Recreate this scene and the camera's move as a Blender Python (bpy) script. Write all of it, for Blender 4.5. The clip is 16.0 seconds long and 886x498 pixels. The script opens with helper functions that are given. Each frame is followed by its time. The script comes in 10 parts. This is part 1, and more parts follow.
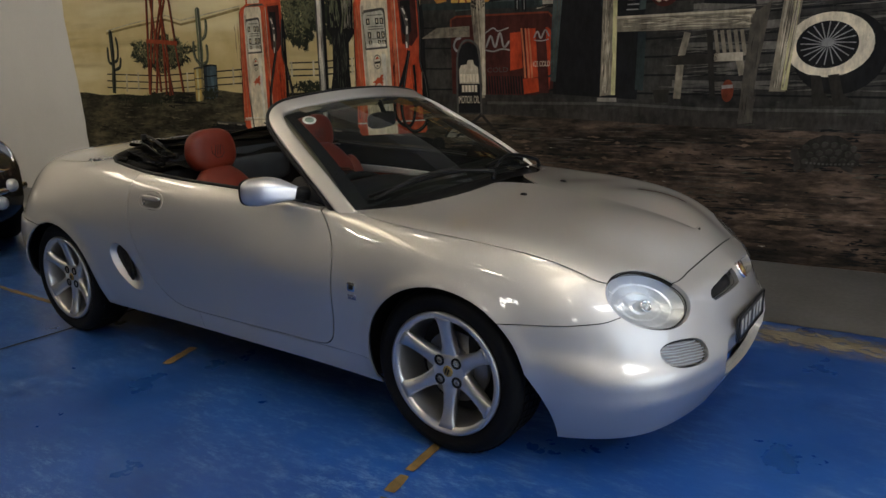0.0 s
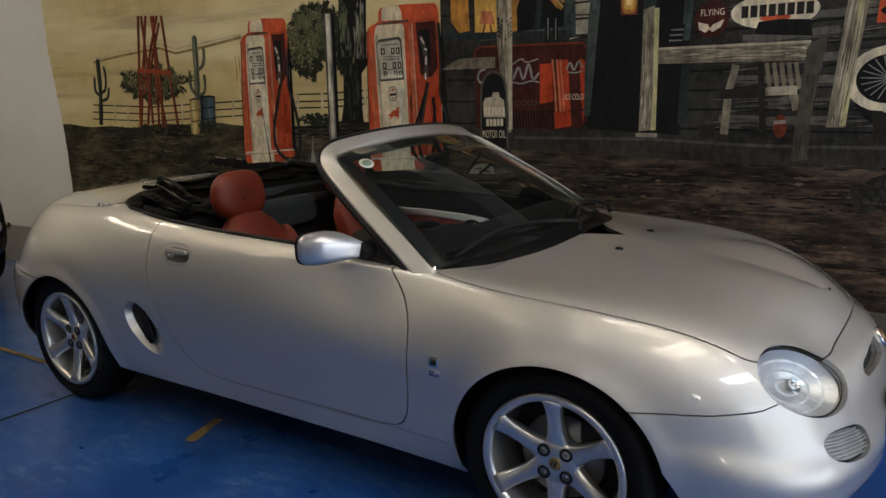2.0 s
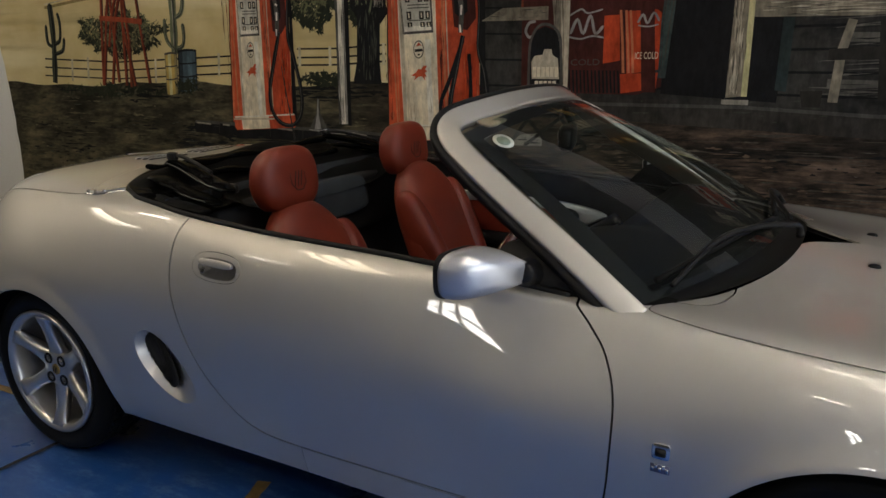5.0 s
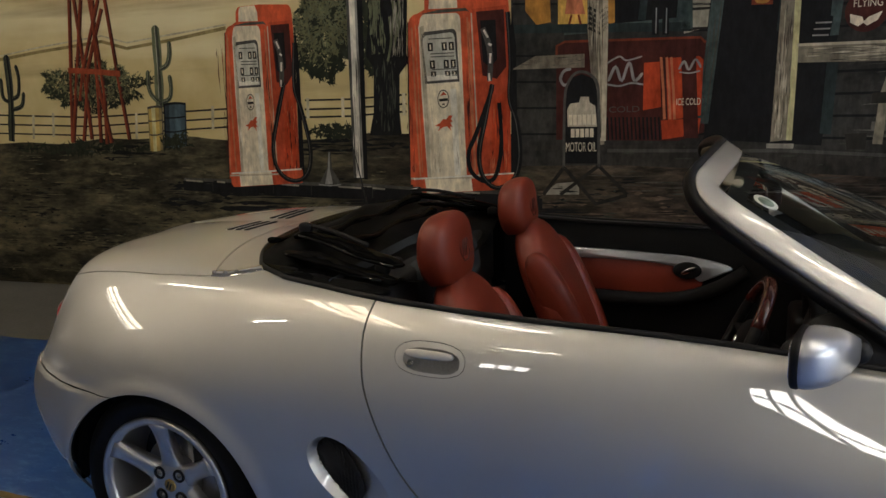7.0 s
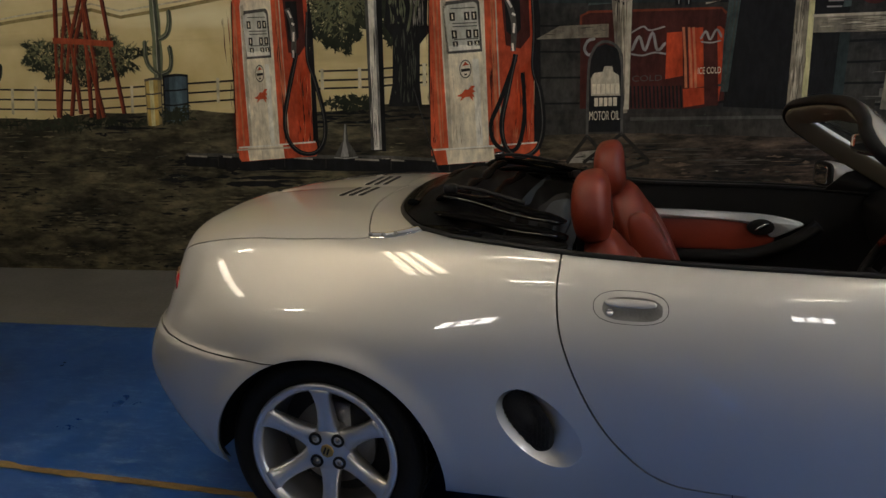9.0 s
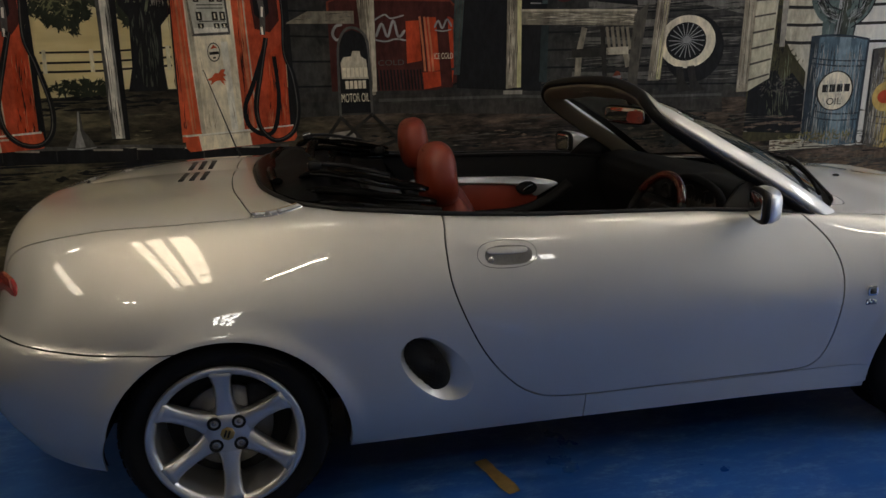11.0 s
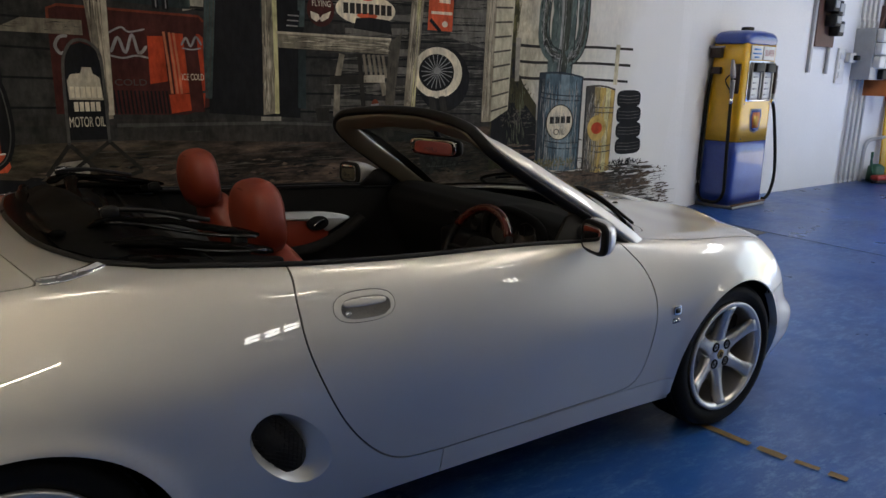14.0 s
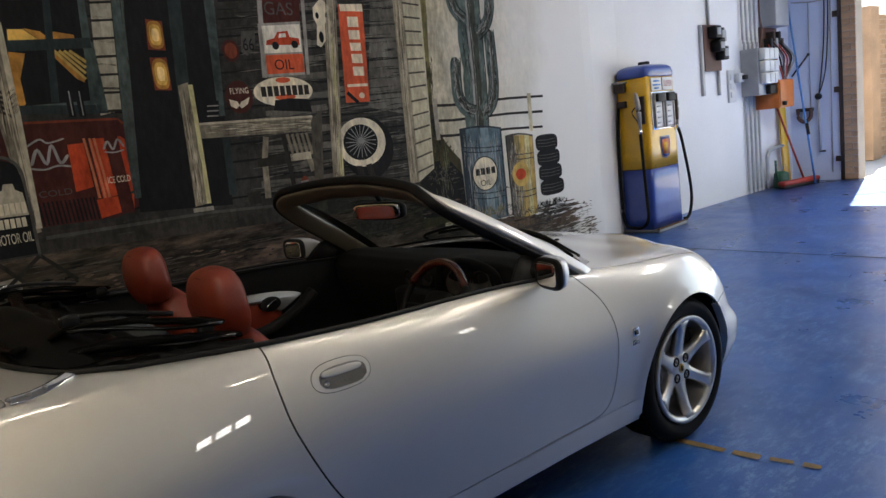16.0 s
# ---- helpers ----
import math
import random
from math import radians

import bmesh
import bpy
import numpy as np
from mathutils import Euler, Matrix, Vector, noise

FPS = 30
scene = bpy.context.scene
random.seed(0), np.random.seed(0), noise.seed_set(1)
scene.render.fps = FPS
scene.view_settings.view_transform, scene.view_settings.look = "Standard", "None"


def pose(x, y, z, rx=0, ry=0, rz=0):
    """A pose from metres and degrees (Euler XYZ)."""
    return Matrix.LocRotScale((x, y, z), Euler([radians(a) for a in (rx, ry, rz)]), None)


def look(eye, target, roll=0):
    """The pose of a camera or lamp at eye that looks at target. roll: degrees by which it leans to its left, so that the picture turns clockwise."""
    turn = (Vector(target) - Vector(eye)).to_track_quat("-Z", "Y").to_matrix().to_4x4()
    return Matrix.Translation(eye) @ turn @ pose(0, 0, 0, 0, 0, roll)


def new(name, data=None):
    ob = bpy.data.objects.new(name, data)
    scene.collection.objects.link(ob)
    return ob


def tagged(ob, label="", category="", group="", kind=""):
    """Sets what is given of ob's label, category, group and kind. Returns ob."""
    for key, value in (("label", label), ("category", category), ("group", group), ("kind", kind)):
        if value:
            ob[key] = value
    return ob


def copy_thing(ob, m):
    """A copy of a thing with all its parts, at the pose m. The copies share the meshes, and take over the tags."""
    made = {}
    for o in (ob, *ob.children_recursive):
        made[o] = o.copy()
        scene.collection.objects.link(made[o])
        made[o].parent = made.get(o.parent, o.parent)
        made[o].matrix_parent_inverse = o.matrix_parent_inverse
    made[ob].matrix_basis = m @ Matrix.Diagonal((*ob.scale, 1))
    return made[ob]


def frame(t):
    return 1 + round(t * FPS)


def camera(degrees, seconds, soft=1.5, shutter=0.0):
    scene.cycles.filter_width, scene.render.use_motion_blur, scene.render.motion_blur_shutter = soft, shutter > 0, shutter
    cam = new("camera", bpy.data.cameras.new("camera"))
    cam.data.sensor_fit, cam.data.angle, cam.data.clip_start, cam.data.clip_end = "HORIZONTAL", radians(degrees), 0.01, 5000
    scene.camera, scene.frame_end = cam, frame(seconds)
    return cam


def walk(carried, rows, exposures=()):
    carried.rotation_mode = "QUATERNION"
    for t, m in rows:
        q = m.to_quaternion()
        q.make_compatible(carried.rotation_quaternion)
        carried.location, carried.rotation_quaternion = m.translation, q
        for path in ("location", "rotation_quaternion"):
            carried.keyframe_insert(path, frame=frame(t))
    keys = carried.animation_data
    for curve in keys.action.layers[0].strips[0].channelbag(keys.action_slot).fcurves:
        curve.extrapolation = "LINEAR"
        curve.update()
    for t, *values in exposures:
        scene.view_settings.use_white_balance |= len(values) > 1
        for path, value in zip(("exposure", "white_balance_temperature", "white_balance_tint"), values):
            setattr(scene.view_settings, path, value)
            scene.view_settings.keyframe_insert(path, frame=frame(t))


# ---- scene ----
cam = camera(62.9, 16.0)

PATH = [
    (0, (2.493, -2.578, 1.281), (1.368, -0.999, 0.792), -2.1),
    (0.5, (2.356, -2.615, 1.299), (1.364, -0.956, 0.784), -2.0),
    (1, (2.229, -2.628, 1.31), (1.309, -0.933, 0.781), -0.8),
    (1.5, (2.1, -2.592, 1.317), (1.107, -0.919, 0.855), 0.3),
    (2, (1.958, -2.471, 1.319), (0.893, -0.831, 0.901), -1.9),
    (2.5, (1.862, -2.379, 1.295), (0.821, -0.735, 0.834), -0.5),
    (3, (1.726, -2.307, 1.29), (0.699, -0.662, 0.801), -0.9),
    (5.5, (0.862, -2.077, 1.295), (0.006, -0.351, 0.759), -1.0),
    (6, (0.639, -2.166, 1.295), (-0.08, -0.381, 0.752), -2.1),
    (6.5, (0.442, -2.211, 1.31), (-0.338, -0.463, 0.731), -0.7),
    (7, (0.239, -2.209, 1.342), (-0.471, -0.385, 0.933), -2.0),
    (7.5, (0.07, -2.236, 1.322), (-0.642, -0.428, 0.847), -1.6),
    (8, (-0.054, -2.329, 1.312), (-0.703, -0.488, 0.876), -0.4),
    (10.5, (-0.854, -2.597, 1.312), (-0.847, -0.676, 0.757), -5.1),
    (11, (-0.933, -2.666, 1.326), (-0.56, -0.775, 0.79), -1.5),
    (11.5, (-0.958, -2.575, 1.317), (-0.451, -0.719, 0.77), -2.2),
    (12, (-0.958, -2.47, 1.306), (-0.347, -0.644, 0.764), -1.8),
    (12.5, (-0.965, -2.438, 1.301), (-0.223, -0.669, 0.732), -0.3),
    (13, (-1.072, -2.375, 1.31), (-0.1, -0.703, 0.801), -0.3),
    (13.5, (-1.167, -2.308, 1.341), (-0.072, -0.691, 0.91), -0.1),
    (14, (-1.195, -2.298, 1.332), (-0.094, -0.697, 0.856), 1.1),
    (14.5, (-1.181, -2.3, 1.324), (-0.078, -0.706, 0.829), 0.3),
    (15, (-1.239, -2.307, 1.315), (-0.105, -0.704, 0.937), -1.0),
    (15.5, (-1.269, -2.3, 1.345), (-0.137, -0.679, 1.044), -4.5),
    (16, (-1.28, -2.298, 1.326), (-0.013, -0.783, 1.01), -6.6),
]
walk(cam, [(t, look(eye, target, roll)) for t, eye, target, roll in PATH], [(0.0, 2.04), (3.2, 2.02), (5.5, 2.10), (8.0, 2.14), (10.5, 1.84), (11.5, 1.80), (14.5, 1.88), (16.0, 2.0)])

# ---------------------------------------------------------------- world and large lights
WORLD = bpy.data.worlds.new("daylight")
scene.world = WORLD
WORLD.use_nodes = True
_nt = WORLD.node_tree
_sky = _nt.nodes.new("ShaderNodeTexSky")
_sky.sky_type, _sky.sun_disc = "NISHITA", False
_sky.sun_elevation, _sky.sun_rotation = radians(47), radians(74)
_nt.links.new(_sky.outputs[0], _nt.nodes["Background"].inputs[0])
_nt.nodes["Background"].inputs[1].default_value = 0.06

sun_data = bpy.data.lights.new("sun", "SUN")
sun_data.energy, sun_data.angle, sun_data.color = 5.0, radians(0.5), (1.0, 0.95, 0.87)
sun = new("sun", sun_data)
sun.matrix_world = look((9.6, 2.8, 10.7), (0, 0, 0))


def window_light(name, centre, target, w, h, power, color):
    """Daylight of the sky in the opening of a window."""
    data = bpy.data.lights.new(name, "AREA")
    data.shape, data.size, data.size_y, data.energy, data.color = "RECTANGLE", w, h, power, color
    ob = new(name, data)
    ob.matrix_world = look(centre, target)
    return ob


# ---------------------------------------------------------------- materials
def surf(name, color, rough=0.5, metal=0.0, var=0.12, scale=3.0, grain=40.0, bump=0.0, coat=0.0, spec=0.5, color2=None, world=False):
    """A procedural surface: base colour varied at two scales, roughness varied, fine relief."""
    m = bpy.data.materials.new(name)
    m.use_nodes = True
    nt = m.node_tree
    b = nt.nodes["Principled BSDF"]
    tc = nt.nodes.new("ShaderNodeNewGeometry" if world else "ShaderNodeTexCoord")
    vec = tc.outputs["Position" if world else "Object"]
    big = nt.nodes.new("ShaderNodeTexNoise")
    big.inputs["Scale"].default_value, big.inputs["Detail"].default_value = scale, 6
    fine = nt.nodes.new("ShaderNodeTexNoise")
    fine.inputs["Scale"].default_value, fine.inputs["Detail"].default_value = grain, 4
    for n in (big, fine):
        nt.links.new(vec, n.inputs["Vector"])
    mix = nt.nodes.new("ShaderNodeMix")
    mix.data_type = "FLOAT"
    mix.inputs[0].default_value = 0.4
    nt.links.new(big.outputs["Fac"], mix.inputs[2])
    nt.links.new(fine.outputs["Fac"], mix.inputs[3])
    ramp = nt.nodes.new("ShaderNodeValToRGB")
    c1 = color
    lo = [max(0.0, c * (1 - var)) for c in c1]
    hi = color2 if color2 else [min(1.0, c * (1 + var)) for c in c1]
    ramp.color_ramp.elements[0].position, ramp.color_ramp.elements[1].position = 0.32, 0.68
    ramp.color_ramp.elements[0].color, ramp.color_ramp.elements[1].color = (*lo, 1), (*hi, 1)
    nt.links.new(mix.outputs[0], ramp.inputs[0])
    nt.links.new(ramp.outputs[0], b.inputs["Base Color"])
    b.inputs["Metallic"].default_value = metal
    b.inputs["Specular IOR Level"].default_value = spec
    b.inputs["Coat Weight"].default_value = coat
    b.inputs["Coat Roughness"].default_value = 0.03
    rr = nt.nodes.new("ShaderNodeMapRange")
    rr.inputs["To Min"].default_value, rr.inputs["To Max"].default_value = max(0.02, rough * 0.85), min(1, rough * 1.15)
    nt.links.new(mix.outputs[0], rr.inputs[0])
    nt.links.new(rr.outputs[0], b.inputs["Roughness"])
    if bump:
        bp = nt.nodes.new("ShaderNodeBump")
        bp.inputs["Strength"].default_value, bp.inputs["Distance"].default_value = bump, 0.01
        nt.links.new(fine.outputs["Fac"], bp.inputs["Height"])
        nt.links.new(bp.outputs[0], b.inputs["Normal"])
    return m


def emitter(name, color, strength):
    m = bpy.data.materials.new(name)
    m.use_nodes = True
    b = m.node_tree.nodes["Principled BSDF"]
    b.inputs["Base Color"].default_value = (*color, 1)
    b.inputs["Emission Color"].default_value = (*color, 1)
    b.inputs["Emission Strength"].default_value = strength
    return m


def glass(name, color=(1, 1, 1), rough=0.0, ior=1.45):
    m = bpy.data.materials.new(name)
    m.use_nodes = True
    b = m.node_tree.nodes["Principled BSDF"]
    b.inputs["Base Color"].default_value = (*color, 1)
    b.inputs["Roughness"].default_value = rough
    b.inputs["Transmission Weight"].default_value = 1.0
    b.inputs["IOR"].default_value = ior
    return m


def thin_glass(name, tint, film=0.0):
    """A thin pane: clear, with the gloss of glass and a faint grey matte film."""
    m = bpy.data.materials.new(name)
    m.use_nodes = True
    nt = m.node_tree
    nt.nodes.remove(nt.nodes["Principled BSDF"])
    out = nt.nodes["Material Output"]
    tr, gl, mx, fr = (nt.nodes.new("ShaderNode" + k) for k in ("BsdfTransparent", "BsdfGlossy", "MixShader", "LayerWeight"))
    tr.inputs[0].default_value = (*tint, 1)
    gl.inputs["Roughness"].default_value = 0.01
    fr.inputs[0].default_value = 0.5
    pw, sc = nt.nodes.new("ShaderNodeMath"), nt.nodes.new("ShaderNodeMath")
    pw.operation, sc.operation = "POWER", "MULTIPLY_ADD"
    pw.inputs[1].default_value, sc.inputs[1].default_value, sc.inputs[2].default_value = 5.0, 0.94, 0.045
    nt.links.new(fr.outputs["Facing"], pw.inputs[0])
    nt.links.new(pw.outputs[0], sc.inputs[0])
    nt.links.new(sc.outputs[0], mx.inputs[0])
    nt.links.new(tr.outputs[0], mx.inputs[1])
    nt.links.new(gl.outputs[0], mx.inputs[2])
    matte, mx2 = nt.nodes.new("ShaderNodeBsdfDiffuse"), nt.nodes.new("ShaderNodeMixShader")
    matte.inputs[0].default_value = (0.5, 0.5, 0.47, 1)
    mx2.inputs[0].default_value = film
    nt.links.new(mx.outputs[0], mx2.inputs[1])
    nt.links.new(matte.outputs[0], mx2.inputs[2])
    nt.links.new(mx2.outputs[0], out.inputs[0])
    return m


M_SILVER = surf("silver_car_paint", (0.66, 0.64, 0.60), 0.52, 0.94, 0.05, 1.2, 900, 0.0, coat=1.0)
M_SILVER.node_tree.nodes["Principled BSDF"].inputs["Coat IOR"].default_value = 1.7
M_SILVER.node_tree.nodes["Principled BSDF"].inputs["Coat Roughness"].default_value = 0.015
M_SILVER_TRIM = surf("satin_silver_paint", (0.62, 0.62, 0.64), 0.3, 0.8, 0.05, 4, 300, coat=0.6)
M_BLACK = surf("black_plastic", (0.007, 0.007, 0.0075), 0.5, 0, 0.25, 10, 200, 0.08, spec=0.25)
M_LINER = surf("dark_underside", (0.006, 0.006, 0.007), 0.85, 0, 0.3, 10, 80, 0.1)
M_RUBBER = surf("tyre_rubber", (0.006, 0.006, 0.006), 0.6, 0, 0.3, 14, 150, 0.1, spec=0.14)
M_ALLOY = surf("alloy_wheel_silver", (0.60, 0.59, 0.58), 0.3, 0.85, 0.07, 8, 300, 0.02, coat=0.3)
M_STEEL = surf("worn_steel", (0.28, 0.27, 0.26), 0.45, 0.9, 0.2, 12, 200, 0.05)
M_CHROME = surf("chrome", (0.78, 0.78, 0.78), 0.07, 1.0, 0.03, 10, 200)
M_LEATHER = surf("red_leather", (0.195, 0.027, 0.012), 0.42, 0, 0.18, 7, 260, 0.12)
M_LEATHER_DK = surf("dark_red_stitching", (0.10, 0.012, 0.01), 0.6, 0, 0.2, 7, 260, 0.1)
M_CABIN = surf("charcoal_cabin_trim", (0.008, 0.008, 0.0085), 0.8, 0, 0.2, 9, 350, 0.03, spec=0.15)
M_CLOTH = surf("grey_cabin_cloth", (0.040, 0.045, 0.050), 0.9, 0, 0.2, 9, 300, 0.05, spec=0.2)
M_HOOD = surf("black_hood_fabric", (0.0045, 0.0045, 0.0045), 0.6, 0, 0.3, 6, 220, 0.15, spec=0.06)
M_HOODGLOSS = surf("glossy_black_vinyl", (0.0035, 0.0035, 0.0035), 0.26, 0, 0.3, 6, 40, 0.05, spec=0.05)
M_HOODGLOSS.node_tree.nodes["Principled BSDF"].inputs["IOR"].default_value = 1.25
M_VINYL = surf("polished_black_vinyl", (0.004, 0.004, 0.004), 0.12, 0, 0.3, 6, 40, 0.03, spec=0.4)
M_BEIGE = surf("beige_headlining", (0.20, 0.175, 0.125), 0.85, 0, 0.1, 9, 300, 0.1)
M_GLASS = thin_glass("clear_windscreen_glass", (0.62, 0.69, 0.67), 0.003)
M_LENS = thin_glass("clear_lamp_lens", (0.92, 0.94, 0.95))
M_REFLECT = surf("lamp_reflector", (0.74, 0.76, 0.78), 0.34, 0.62, 0.05, 30, 200)
M_REDLENS = surf("red_lamp_lens", (0.28, 0.01, 0.01), 0.1, 0, 0.15, 20, 200, coat=1)
M_MIRROR = surf("mirror_glass", (0.9, 0.9, 0.9), 0.02, 1.0, 0.01, 5, 50)
M_WOOD_RED = surf("red_wood_rim", (0.07, 0.012, 0.008), 0.25, 0, 0.35, 12, 70, coat=0.8)
M_GOLD = surf("gold_badge", (0.42, 0.28, 0.10), 0.35, 0.7, 0.1, 20, 200)

# ---------------------------------------------------------------- building tools
def part(name, bm, material, parent=None, label="", smooth=True):
    """Links a bmesh as one mesh object, as a part under a thing."""
    me = bpy.data.meshes.new(name)
    bm.normal_update()
    bm.to_mesh(me)
    bm.free()
    me.materials.append(material)
    if smooth:
        me.polygons.foreach_set("use_smooth", [True] * len(me.polygons))
    ob = new(name, me)
    if parent is not None:
        ob.parent = parent
    if label:
        ob["label"] = label
    return ob


def thing(name, label, category, at=None, group="", kind=""):
    ob = new(name)
    if at is not None:
        ob.matrix_basis = at
    return tagged(ob, label, category, group, kind)


def moved(bm, m):
    bmesh.ops.transform(bm, matrix=m, verts=bm.verts)
    return bm


def box(x0, y0, z0, x1, y1, z1, bevel=0.0, seg=2):
    bm = bmesh.new()
    bmesh.ops.create_cube(bm, size=1)
    bmesh.ops.transform(bm, matrix=Matrix.Translation(((x0 + x1) / 2, (y0 + y1) / 2, (z0 + z1) / 2)) @ Matrix.Diagonal((x1 - x0, y1 - y0, z1 - z0, 1)), verts=bm.verts)
    if bevel:
        bmesh.ops.bevel(bm, geom=list(bm.edges), offset=bevel, segments=seg, profile=0.5, affect="EDGES")
    return bm


def sweep(points, radius, sides=8, closed=False, flat=1.0, cap=True):
    """A tube of given radius (a number or a function of 0..1) along points."""
    pts = [Vector(p) for p in points]
    n = len(pts)
    bm = bmesh.new()
    rings = []
    up = Vector((0, 0, 1))
    for i, p in enumerate(pts):
        a, b = (pts[(i - 1) % n], pts[(i + 1) % n]) if closed else (pts[max(i - 1, 0)], pts[min(i + 1, n - 1)])
        d = (b - a).normalized()
        side = d.cross(up)
        if side.length < 0.05:
            side = d.cross(Vector((0, 1, 0)))
        side.normalize()
        top = side.cross(d)
        r = radius(i / max(1, n - 1)) if callable(radius) else radius
        rings.append([bm.verts.new(p + side * (r * math.cos(k * math.tau / sides)) + top * (r * flat * math.sin(k * math.tau / sides))) for k in range(sides)])
    for i in range(n if closed else n - 1):
        r0, r1 = rings[i], rings[(i + 1) % n]
        for k in range(sides):
            bm.faces.new((r0[k], r0[(k + 1) % sides], r1[(k + 1) % sides], r1[k]))
    if not closed and cap:
        bm.faces.new(rings[0][::-1])
        bm.faces.new(rings[-1])
    return bm


def curve_points(ctrl, per=8, closed=False):
    """Catmull-Rom through control points."""
    c = [Vector(p) for p in ctrl]
    n = len(c)
    out = []
    for i in range(n if closed else n - 1):
        g = lambda k: c[k % n] if closed else c[min(max(k, 0), n - 1)]
        p0, p1, p2, p3 = g(i - 1), g(i), g(i + 1), g(i + 2)
        for k in range(per):
            t = k / per
            out.append(0.5 * ((2 * p1) + (p2 - p0) * t + (2 * p0 - 5 * p1 + 4 * p2 - p3) * t * t + (3 * p1 - p0 - 3 * p2 + p3) * t ** 3))
    if not closed:
        out.append(c[-1].copy())
    return out


def lathe(profile, axis="y", n=48, closed=False):
    """Turn (radius, along) pairs round an axis."""
    bm = bmesh.new()
    rings = []
    for r, a in profile:
        ring = []
        for k in range(n):
            c, s = math.cos(k * math.tau / n) * r, math.sin(k * math.tau / n) * r
            ring.append(bm.verts.new({"y": (c, a, s), "z": (c, s, a), "x": (a, c, s)}[axis]))
        rings.append(ring)
    m = len(rings)
    for i in range(m if closed else m - 1):
        r0, r1 = rings[i], rings[(i + 1) % m]
        for k in range(n):
            bm.faces.new((r0[k], r0[(k + 1) % n], r1[(k + 1) % n], r1[k]))
    bmesh.ops.recalc_face_normals(bm, faces=bm.faces)
    return bm


def slab(outline, depth, to3d, bevel=0.0):
    """A prism over a 2D outline; to3d(u, v, w) places its points, w runs from 0 to depth."""
    bm = bmesh.new()
    n = len(outline)
    a = [bm.verts.new(to3d(u, v, 0)) for u, v in outline]
    b = [bm.verts.new(to3d(u, v, depth)) for u, v in outline]
    bm.faces.new(a)
    bm.faces.new(b[::-1])
    for i in range(n):
        bm.faces.new((a[i], b[i], b[(i + 1) % n], a[(i + 1) % n]))
    bmesh.ops.recalc_face_normals(bm, faces=bm.faces)
    if bevel:
        es = [e for e in bm.edges if len({v.index for v in e.verts}) and abs(e.calc_face_angle(0)) > 0.6]
        bmesh.ops.bevel(bm, geom=es, offset=bevel, segments=2, profile=0.5, affect="EDGES")
    return bm


def ellipse(cx, cy, rx, ry, n=32, a0=0.0, power=2.0):
    out = []
    for k in range(n):
        c, s = math.cos(k * math.tau / n), math.sin(k * math.tau / n)
        x, y = math.copysign(abs(c) ** (2 / power), c) * rx, math.copysign(abs(s) ** (2 / power), s) * ry
        out.append((cx + x * math.cos(a0) - y * math.sin(a0), cy + x * math.sin(a0) + y * math.cos(a0)))
    return out

# ---------------------------------------------------------------- the room
WALL_A, WALL_B = 2.13, 0.055          # the painted wall runs along y = A + B x
WALL_TURN, WALL_REAR = 4.90, 5.55     # past its painted end the wall steps back a little
X_LEFT, X_RIGHT, Y_BACK, H_ROOM = -9.5, 9.9, -7.5, 4.3


def wall_y(x):
    if x <= WALL_TURN:
        return WALL_A + WALL_B * x
    k = min(1, (x - WALL_TURN) / (WALL_REAR - WALL_TURN))
    return (WALL_A + WALL_B * WALL_TURN) * (1 - k) + (2.545 + .02 * (x - WALL_REAR)) * k


